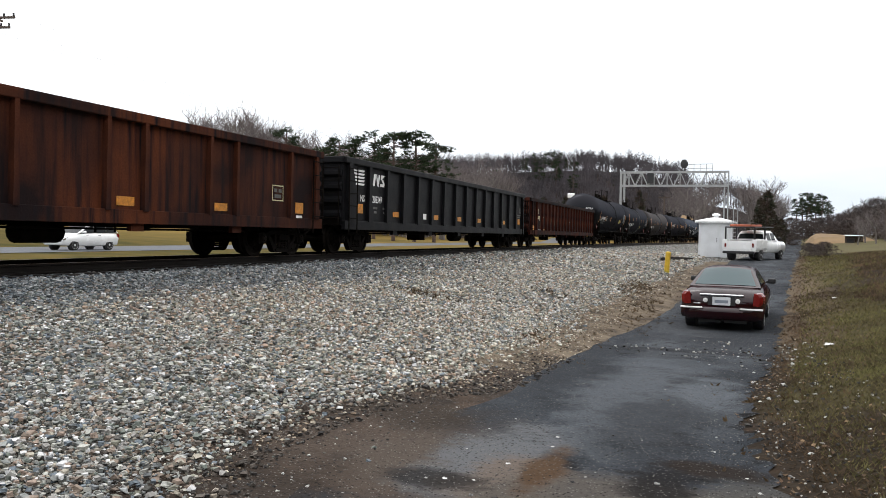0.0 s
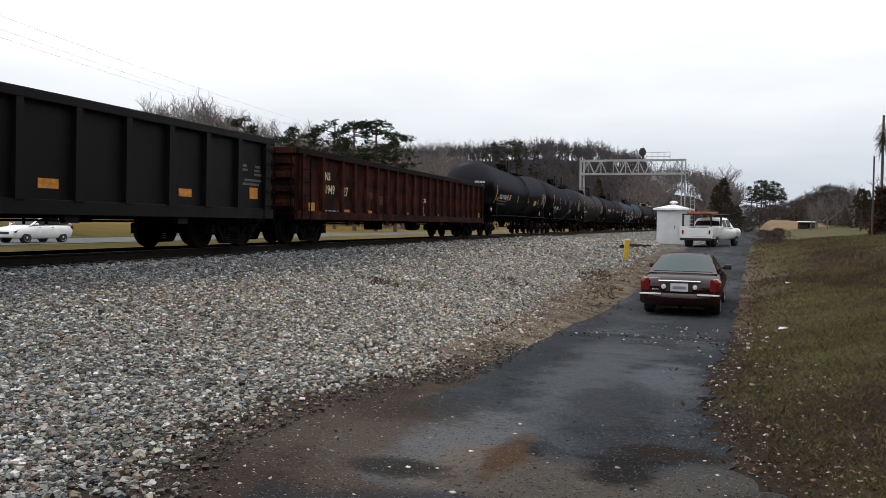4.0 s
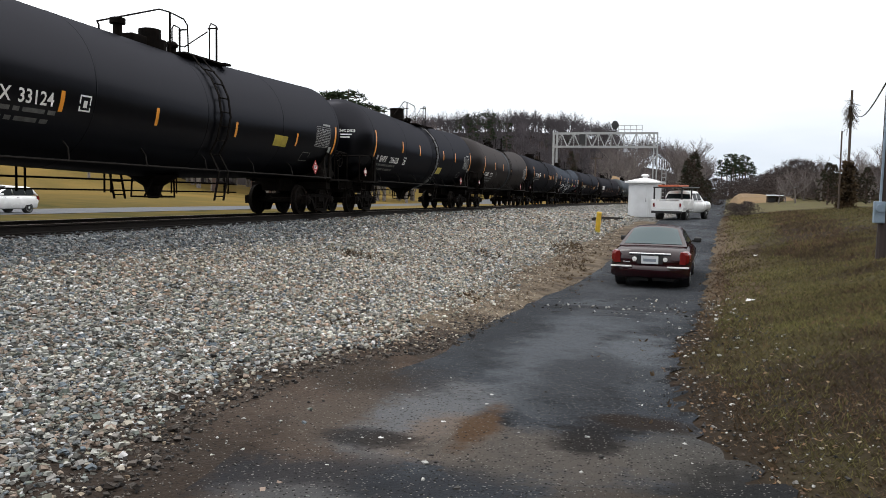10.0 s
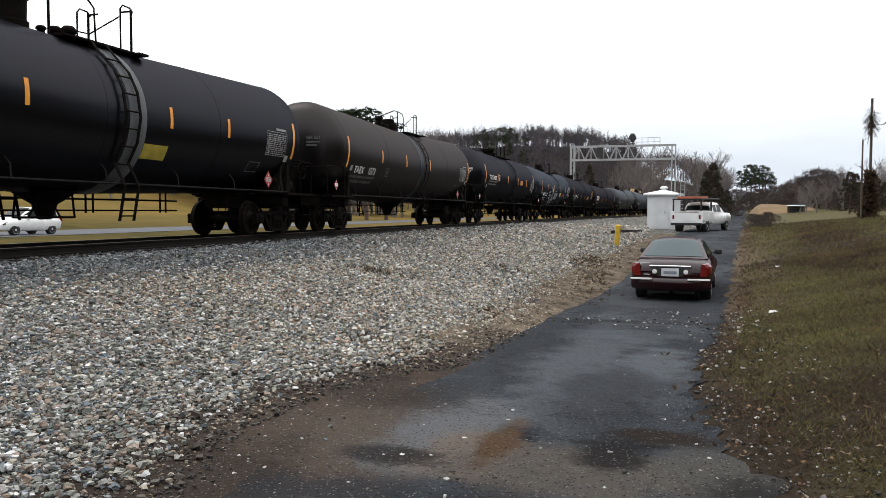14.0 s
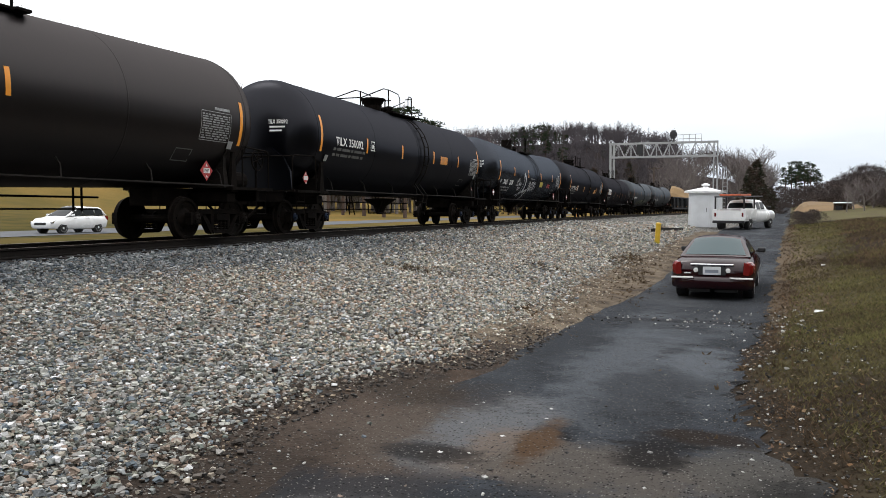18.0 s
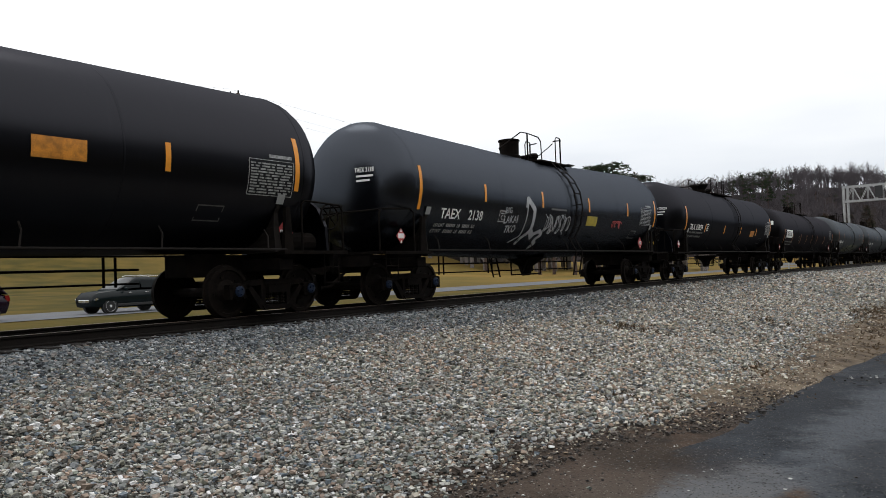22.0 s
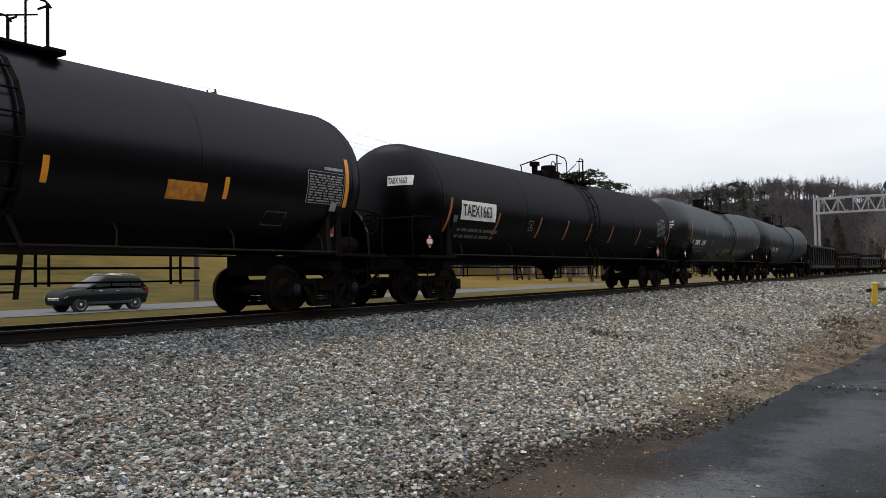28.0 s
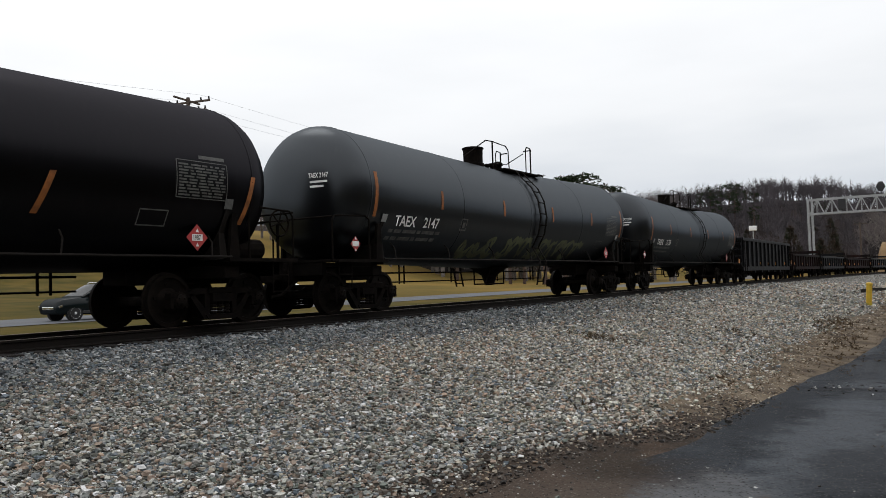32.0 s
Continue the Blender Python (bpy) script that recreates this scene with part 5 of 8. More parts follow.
    tank_car(101.9, 120.75, "TAEX 1573", TANK_BROWN, label="brownish black tank car with worn paint", strips=(-4.46, -1.84, 1.2), band=TANK_GREY, band_at=0.1, yellow=0.0, manway="box", text_at=(-6.8, -5.6), man_at=0.0, ring=(-2.4, 0.5, 1.3, 2.2))
    tank_car(120.75, 139.2, "TILX 350092", label="clean black tank car with orange strips and shielded heads", strips=(-4.35, -1.5, 1.6, 4.5), yellow=2.35, yellow_z=2.40, end_z=2.25, manway="funnel", end_plate=True, blue=True, text_at=(-6.45, -5.65), plate_at=-4.1, drop=0.05, strip_z=2.38, text_z=2.48, man_at=-0.6, ring=(-2.7, -0.45, 0.65, 1.75), rail_up=0.0)
    car, sh, ends = tank_car(139.2, 158.1, "TAEX 2138", TANK_DUST, label="black tank car with silver graffiti on its side", strips=(-4.75, -1.63, 1.54, 4.78), yellow=1.4, manway="drum", blue=True, ring=(-1.85, -0.1, 0.85, 1.62), lettered=True)
    graffiti(car, sh, ends)
    tank_car(158.1, 177.2, "TILX 350039", label="clean black tank car with orange strips and shielded heads", strips=(-4.85, -1.76, 1.2, 4.45), yellow=3.24, manway="funnel", end_plate=True, blue=True, text_at=(-7.05, -6.24), plate_at=-4.68, drop=0.05, strip_z=2.05, text_z=2.12, man_at=-0.6, ring=(-2.7, -0.45, 0.65, 1.8), rail_up=0.0)
    tank_car(177.2, 198.8, "TAEX 1663", TANK_SOOT, label="long brownish black tank car with a white number plate", strips=(-6.4, -3.8, -1.8, 0.12, 2.15, 5.1), strip_mat=ORANGE_DULL, white_plate=True, slanted=True, yellow=0.0, manway="box", text_at=(-8.15, 0), plate_at=-4.4, z0=2.50, drop=0.04, man_at=0.1, ring=(-2.5, 0.32, 1.19, 1.98))
    tank_car(198.8, 217.9, "TAEX 2147", TANK_GREY, label="dusty black tank car with faded green graffiti", strips=(-4.96, -1.72, 1.51, 4.7), strip_mat=ORANGE_DULL, yellow=0.0, text_at=(-6.8, -5.65))
    rnd = random.Random(12)
    car, sh = RAILCARS[-1][0], Shell(9.55 - 1.75, TANK_Z, 0.18)
    for k in range(12):
        bm = bmesh.new()
        scrawl(bm, sh, -3.2 + k * 0.66, 1.55, 0.62, 0.62, 7, 0.085, rnd)
        part("graffiti", bm, OLD_GREEN, car, "faded green graffiti letter")
    tank_car(217.9, 236.8, "TAEX 2150", TANK_GREY, label="dusty grey-black tank car", strips=(-4.96, -1.72, 1.51, 4.7), strip_mat=ORANGE_DULL, yellow=0.0)
    gondola(236.8, 254.8, GON_BLACK, "black steel gondola wagon", top=2.75, ribs=13)
    gondola(254.8, 271.8, RUST_DIM, "rust-red gondola wagon with faded graffiti", top=2.0, ribs=12)
    gondola(271.8, 290.0, GON_BLACK, "low black gondola wagon", top=2.0, ribs=12)
    gondola(290.0, 310.0, RUST_DIM, "low rusted gondola wagon", top=1.9, ribs=12)
    gondola(310.0, 329.0, GON_BLACK, "low black gondola wagon", top=2.0, ribs=12)


def graffiti(car, sh, ends):
    rnd = random.Random(5)
    bm = bmesh.new()
    lathe(bm, [(0.02, 0.05), (0.085, 0.045), (0.095, 0.02), (0.095, -0.06)], 16, "x", (1.32, 7.60, 1.50))
    part("retainer_cap", bm, YELLOW_POST, car, "round yellow cap")
    bm = bmesh.new()
    bar(bm, (1.22, 7.60, 1.50), (0.6, 7.60, 1.50), 0.03)
    part("cap_pipe", bm, STEEL_DARK, car)
    bm = bmesh.new()
    beam(bm, (1.36, 7.16, 1.10), (1.30, 7.16, 2.05), 0.10, 0.03, (0, 1, 0))
    part("end_brace", bm, RAIL_STEEL, car)
    bm = bmesh.new()
    y = -2.86
    for pts, w in ((((0.30, 2.35), (0.34, 2.62), (0.75, 2.32), (0.80, 1.75), (1.1, 1.55)), 0.16), (((0.34, 2.6), (0.36, 1.6), (0.0, 1.42)), 0.05), (((0.75, 1.72), (0.5, 1.55), (0.42, 1.38)), 0.12),
                   (((0.95, 1.62), (1.35, 1.75), (1.55, 1.65), (1.3, 1.5), (1.52, 1.38), (1.35, 1.3)), 0.11)):
        strokes(bm, sh, [(y + a, b) for a, b in pts], w)
    part("graffiti", bm, SPRAY, car, "silver spray-painted figure")
    for word, size, dy, z in (("BIG", 0.22, -0.92, 2.16), ("LAKAI", 0.27, -0.92, 1.90), ("TKO", 0.27, -0.72, 1.66)):
        sh.text(car, word, size, y + dy + 0.1, z, SPRAY, "graffiti", turn=0.06)
    for k in range(11):
        bm = bmesh.new()
        scrawl(bm, sh, y + 1.50 + k * 0.142, 1.97 + 0.05 * math.sin(k * 1.9), 0.23, 0.56, 5, 0.018, rnd)
        part("graffiti", bm, SPRAY, car, "looped silver tag letter")
    for k in range(4):
        bm = bmesh.new()
        scrawl(bm, sh, ends - 3.9 + k * 0.2, 2.08, 0.24, 0.26, 7, 0.03, rnd)
        part("graffiti", bm, RED_SIGN, car, "small red tag letter")
    bm = bmesh.new()
    sh.patch(bm, y + 1.75, y + 2.75, 2.36, 2.41, n=1)
    part("stencil_line", bm, DIM_MARK, car, "line of small faded stencil writing")


def scrawl(bm, sh, y, z, wide, high, n, w, rnd):
    """One looping spray-painted letter drawn as a single bent stroke about (y, z)."""
    a, pts, turn = rnd.uniform(0, 6.28), [], rnd.choice((-1, 1))
    for k in range(n * 3):
        a += turn * rnd.uniform(0.45, 0.95)
        if k % 5 == 4:
            turn = -turn
        r = rnd.uniform(0.65, 1.0)
        pts.append((y + wide * 0.5 * r * math.cos(a) + wide * 0.25 * math.sin(k * 0.7), z + high * 0.5 * r * math.sin(a)))
    strokes(bm, sh, pts, w)


# ---- ground ----
def lerp_table(v, table):
    if v <= table[0][0]:
        return table[0][1]
    for (a, p), (b, q) in zip(table, table[1:]):
        if v <= b:
            k = (v - a) / (b - a)
            return p + (q - p) * k
    return table[-1][1]


ROAD_Z = [(-60, -0.6), (-5, -0.93), (4, -1.07), (10, -1.28), (16, -1.50), (21.5, -1.64), (25.5, -1.60), (30, -1.36), (38, -0.95), (50, -0.60), (80, -0.40), (100, -0.20), (150, 1.25), (220, 2.0), (400, 2.2)]
ROAD_L = [(-60, -2.5), (0, -2.45), (4, -2.6), (5, -2.75), (8.3, -2.55), (12, -2.6), (17, -2.45), (25, -1.95), (35, -1.1), (50, -0.2), (70, 2.0), (100, 4.6), (150, 7.5), (400, 40)]
ROAD_R = [(-60, 0.9), (0, 0.85), (4.5, 0.72), (7, 0.25), (9.5, 0.12), (15, 0.65), (20, 0.98), (30, 1.72), (40, 2.45), (51, 3.35), (70, 4.8), (100, 7.0), (150, 10.6), (400, 46)]
BANK_SLOPE = [(-60, 0.24), (25, 0.24), (40, 0.16), (55, 0.10), (100, 0.10), (150, 0.065), (400, 0.03)]
# how far the gravel stops short of the lane
MUD_W = [(-60, 0.3), (2, 0.45), (3.7, 0.60), (5.4, 0.85), (6.9, 1.0), (8.2, 0.8), (9.5, 0.3), (14, 0.2), (18, 0.45), (22, 0.9), (30, 0.9), (40, 0.5), (60, 0.0)]
NEAR_SHOULDER, FAR_SHOULDER = -9.75, -14.3
HIGHWAY_NEAR, HIGHWAY_FAR = -35.6, -45.0


def smooth(k):
    k = max(0.0, min(1.0, k))
    return k * k * (3 - 2 * k)


def bend(y):
    """Sideways shift of the track and its slope: straight, then a gentle right-hand curve that eases out again."""
    if y <= 83:
        return 0.0, 0.0
    if y <= 158:
        return (y - 83) ** 2 / 1080, (y - 83) / 540
    u, s = min(y - 158, 60.0), 75 / 540
    return 75 ** 2 / 1080 + s * (u - u * u / 120), s * (1 - u / 60)


# bearing and elevation of the far hillside's ground
HILL_EL = [(-4, 0.0), (-2.6, 1.6), (0, 3.6), (4, 4.2), (6, 4.7), (10, 5.0), (15, 4.8), (19, 4.6), (24, 4.4), (46, 4.6), (60, 2.5), (80, 1.0)]


def hillside(x, y):
    d = math.hypot(x, y)
    if y < 60 or d < 185:
        return 0.0
    el = lerp_table(math.degrees(math.atan2(-x, y)), HILL_EL)
    z = min(d, 345) * math.tan(radians(el)) * smooth((d - 185) / 150)
    if y < 440:
        z *= smooth((abs(x - TRACK_X - bend(y)[0]) - 6) / 14)
    return z + 0.6 * noise.noise((x * 0.03, y * 0.03, 2)) * smooth((d - 185) / 60)


def ground_z(x, y):
    o = bend(y)[0]
    h = hillside(x, y)
    return max(flat_z(x, y, o), h - 1.3) if h > 0 else flat_z(x, y, o)


def flat_z(x, y, o):
    rz, xl, xr = lerp_table(y, ROAD_Z), lerp_table(y, ROAD_L), lerp_table(y, ROAD_R)
    if x > xr:
        d = x - xr
        # last term: unseen rise past x = 17, added under the reflection-darkening trees
        z = rz + 0.02 + lerp_table(y, BANK_SLOPE) * min(d, 9.0) + 0.02 * max(0.0, d - 9.0) + 0.22 * max(0.0, min(x, 60.0) - 17.0) * smooth((72 - y) / 25)
        return z + 0.05 * noise.noise((x * 0.7, y * 0.7, 0))
    if x > xl:
        return rz
    near, back = NEAR_SHOULDER + o, FAR_SHOULDER + o
    if x > near:
        k = (x - near) / (xl - near)
        z = -0.24 + (rz + 0.24) * (k ** 0.85)
        return z + 0.03 * noise.noise((x * 0.9, y * 0.9, 3)) * min(1, 6 * k * (1 - k))
    if x > back:
        return -0.24
    if x > -19:
        return -0.24 - 1.01 * smooth((back - x) / (back + 19))
    if x > HIGHWAY_NEAR:
        return -1.25 + 0.42 * smooth((-19 - x) / (-19 - HIGHWAY_NEAR))
    if x > HIGHWAY_FAR:
        return -0.83
    d = HIGHWAY_FAR - x
    z = -0.83 + 0.042 * min(d, 75) + 0.3 * noise.noise((x * 0.03, y * 0.03, 5)) * min(1, d / 12)
    hill = 12 * math.exp(-((x + 150) / 60) ** 2 - ((y - 130) / 100) ** 2)
    return z + hill * smooth((d - 25) / 40)


def sunk(x, y):
    """The ground sheet lies a little under the strips along the lane's edges."""
    if not -20 < y < 70:
        return 0.0
    e = min(abs(x - lerp_table(y, ROAD_R)), abs(x - lerp_table(y, ROAD_L)))
    return 0.08 * max(0.0, 1 - e / 1.6)


def ground_patch(xs, ys):
    verts = [(x, y, ground_z(x, y) - sunk(x, y)) for y in ys for x in xs]
    w = len(xs)
    faces = [(j * w + i, j * w + i + 1, (j + 1) * w + i + 1, (j + 1) * w + i) for j in range(len(ys) - 1) for i in range(w - 1)]
    return verts, faces


def steps(*pieces):
    out = []
    for a, b, n in pieces:
        out += [a + (b - a) * i / n for i in range(n)]
    return out + [pieces[-1][1]]


def strip(name, left, right, ys, lift, mat, label, category, n=6):
    """A surface lying along the ground between two lines of x over y."""
    verts, faces = [], []
    for y in ys:
        a, b = left(y), right(y)
        verts += [(a + (b - a) * i / n, y, ground_z(a + (b - a) * i / n, y) + lift) for i in range(n + 1)]
    w = n + 1
    for j in range(len(ys) - 1):
        faces += [(j * w + i, j * w + i + 1, (j + 1) * w + i + 1, (j + 1) * w + i) for i in range(n)]
    ob = raw(name, verts, faces, mat)
    ob.data.shade_smooth()
    return tagged(ob, label, category, kind="structure")


def gravel_edge(y):
    return lerp_table(y, ROAD_L) - lerp_table(y, MUD_W) + 0.12 * noise.noise((y * 0.8, 0, 0))


def brown_share(x, y):
    """Where the bank is bare or brown: the worn margin of the lane and a strip of dead weeds up the bank."""
    d = x - lerp_table(y, ROAD_R)
    wob = noise.noise((x * 0.5, y * 0.35, 11)) + 0.6 * noise.noise((x * 1.7, y * 1.2, 5))
    margin = smooth(1.25 - d / (0.75 + 0.25 * smooth((12 - y) / 8)) + 0.7 * wob)
    centre = 3.4 + 0.02 * (y - 30)
    band = smooth((y - 17) / 10) * smooth(1.7 - abs(d - centre) / 1.0 + 0.8 * wob)
    return max(0.0, min(1.0, max(margin, band, 0.36 + 0.58 * smooth((15 - y) / 9) + 0.85 * wob + 0.4 * noise.noise((x * 4, y * 3, 1)))))


def build_ground():
    xs = steps((-700, -260, 6), (-260, -46, 26), (-46, -14.5, 18), (-14.5, -9.5, 8), (-9.5, 1.5, 22), (1.5, 16, 24), (16, 60, 10), (60, 500, 6))
    ys = steps((-300, -20, 8), (-20, 40, 100), (40, 120, 50), (120, 420, 40), (420, 1500, 8))
    v, f = ground_patch(xs, ys)
    g = raw("ground", v, f, BANK_GRASS)
    g.data.materials.append(FIELD)
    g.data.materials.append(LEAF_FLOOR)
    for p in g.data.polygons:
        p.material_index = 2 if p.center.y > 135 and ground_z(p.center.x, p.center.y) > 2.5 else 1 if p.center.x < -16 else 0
    g.data.shade_smooth()
    tagged(g, "uneven ground with dormant grass and a straw-coloured field", "ground", kind="structure")
    rows = steps((-60, 0, 30), (0, 20, 160), (20, 40, 60), (40, 150, 50), (150, 380, 24))
    strip("ballast_bed", lambda y: FAR_SHOULDER + bend(y)[0] - 0.6, lambda y: gravel_edge(y) + 0.15, rows, 0.015, BALLAST, "sloping bed of crushed grey and pinkish stone", "gravel bed", 24)
    strip("mud_edge", lambda y: gravel_edge(y) - 0.35 + 0.12 * noise.noise((y * 1.3, 2, 0)), lambda y: lerp_table(y, ROAD_L) + 0.4, steps((-2, 11, 55)), 0.024, MUD, "rust-brown mud washed between gravel and lane", "mud", 8)
    strip("dirt_edge", lambda y: gravel_edge(y) - 0.75 + 0.35 * noise.noise((y * 0.9, 2, 0)), lambda y: lerp_table(y, ROAD_L) + 0.35, steps((10.9, 48, 90)), 0.026, SANDY, "tan dirt and grit between gravel and lane", "dirt", 8)
    strip("road", lambda y: lerp_table(y, ROAD_L) + 0.15 * noise.noise((y * 0.6, 4, 0)), lambda y: lerp_table(y, ROAD_R) + 0.22 * noise.noise((y * 0.9, 8, 0)) + 0.16 * noise.noise((y * 4, 8, 0)) + 0.08 * noise.noise((y * 11, 8, 0)), rows, 0.035, ASPHALT, "worn narrow asphalt lane with broken edges", "road", 10)
    v = strip("verge", lambda y: lerp_table(y, ROAD_R) - 0.3, lambda y: lerp_table(y, ROAD_R) + 9.4, steps((-4, 20, 90), (20, 66, 70)), 0.02, GRASS_SOIL, "grassy bank with a bare brown margin", "verge", 60)
    layer = v.data.color_attributes.new("soil", "FLOAT_COLOR", "POINT")
    for k, vert in enumerate(v.data.vertices):
        s = brown_share(vert.co.x, vert.co.y)
        layer.data[k].color = (s, s, s, 1)
    strip("highway", lambda y: HIGHWAY_FAR, lambda y: HIGHWAY_NEAR, steps((-200, 205, 60)), 0.03, HIGHWAY, "pale asphalt highway beyond the railway", "road", 4)


def build_track():
    """Two rails and their ties."""
    for s, nm in ((1, "near"), (-1, "far")):
        bm = bmesh.new()
        x = TRACK_X + s * GAUGE
        prism_pts = [(-0.075, -0.172), (0.075, -0.172), (0.075, -0.155), (0.012, -0.135), (0.010, -0.045), (0.036, -0.035), (0.037, -0.006), (0.028, 0.0), (-0.028, 0.0), (-0.037, -0.006), (-0.036, -0.035), (-0.010, -0.045), (-0.012, -0.135), (-0.075, -0.155)]
        rings = []
        for y in steps((-120, 80, 2), (80, 225, 36), (225, 420, 2)):
            rings.append([bm.verts.new((x + bend(y)[0] + u, y, z)) for u, z in prism_pts])
        for a, b in zip(rings, rings[1:]):
            for i in range(len(a)):
                f = bm.faces.new((a[i], a[(i + 1) % len(a)], b[(i + 1) % len(a)], b[i]))
                f.material_index = 1 if 6 <= i <= 8 else 0
        bmesh.ops.recalc_face_normals(bm, faces=bm.faces)
        tagged(finish("rail", bm, [RAIL_STEEL, RAIL_TOP]), "steel running rail with a worn bright head", "rail", "rails of the track", "structure")
    bed = thing("railway_ties", "row of dark creosoted wooden ties under the rails", "railway ties", kind="structure")
    for k in range(300):
        y = -12 + k * 0.53
        t = shared("tie", lambda b: box(b, 0, 0, -0.26, 2.6, 0.23, 0.17, 0.012), TIE_WOOD, "tie", bed)
        t.matrix_basis = pose(TRACK_X + bend(y)[0] + 0.03 * math.sin(k * 2.3), y, 0, 0, 0, 0.6 * math.sin(k * 1.7))
    verts, faces = [], []
    for k in range(360):
        y = -12 + (300 + k) * 0.53
        n = len(verts)
        verts += [(TRACK_X + bend(y)[0] + a, y + b, z) for z in (-0.345, -0.175) for a, b in ((-1.3, -0.115), (1.3, -0.115), (1.3, 0.115), (-1.3, 0.115))]
        faces += [(n + 4, n + 5, n + 6, n + 7), (n, n + 1, n + 5, n + 4), (n + 1, n + 2, n + 6, n + 5), (n + 2, n + 3, n + 7, n + 6), (n + 3, n, n + 4, n + 7)]
    tagged(raw("far_ties", verts, faces, TIE_WOOD, bed), kind="stuff")


# ---- road vehicles ----
def loft(bm, stations):
    """Rounded body through cross-sections (y, z_low, z_mid, z_top, half_low, half_mid, half_top)."""
    rings = []
    for y, zl, zm, zt, wl, wm, wt in stations:
        side = [(wl * 0.9, zl), (wl, zl + 0.06), (wm, zm), (wm * 0.995, zm + (zt - zm) * 0.45), (wt + 0.02, zt - 0.05), (wt * 0.90, zt - 0.008), (wt * 0.5, zt + 0.012)]
        pts = side + [(-x, z) for x, z in side[::-1]]
        rings.append([bm.verts.new((x, y, z)) for x, z in pts])
    n = len(rings[0])
    for a, b in zip(rings, rings[1:]):
        for i in range(n):
            bm.faces.new((a[i], a[(i + 1) % n], b[(i + 1) % n], b[i]))
    bm.faces.new(rings[0])
    bm.faces.new(rings[-1][::-1])
    bmesh.ops.recalc_face_normals(bm, faces=bm.faces)


def car_wheel(car, x, y, r, w=0.21, rim=ALLOY, spokes=7):
    s = 1 if x > 0 else -1
    bm = bmesh.new()
    lathe(bm, [(r * 0.66, -w / 2), (r * 0.93, -w / 2), (r, -w / 2 + 0.03), (r, w / 2 - 0.03), (r * 0.93, w / 2), (r * 0.66, w / 2)], 24, "x")
    bmesh.ops.recalc_face_normals(bm, faces=bm.faces)
    wheel = new("wheel")
    wheel.parent = car
    wheel.matrix_basis = pose(x, y, r)
    part("tyre", bm, RUBBER, wheel, smooth=True)
    bm = bmesh.new()
    lathe(bm, [(r * 0.72, s * (w / 2 - 0.05)), (r * 0.72, s * (w / 2 + 0.004)), (r * 0.65, s * (w / 2 - 0.01)), (r * 0.62, s * (w / 2 - 0.06))], 24, "x")
    for k in range(spokes):
        a = 2 * math.pi * k / spokes
        beam(bm, (s * (w / 2 - 0.015), 0, 0), (s * (w / 2 - 0.01), math.cos(a) * r * 0.62, math.sin(a) * r * 0.62), 0.05, 0.02, (1, 0, 0))
    lathe(bm, [(0.07, s * (w / 2 - 0.05)), (0.07, s * (w / 2)), (0.04, s * (w / 2 + 0.012))], 12, "x")
    part("rim", bm, rim, wheel)
    bm = bmesh.new()
    lathe(bm, [(r * 1.13, -w / 2), (r * 1.13, w / 2 + 0.004)], 22, "x")
    arch = part("wheel_well", bm, BLACK_TRIM, car)
    arch.matrix_basis = pose(x - s * 0.035, y, r + 0.02)
    return wheel


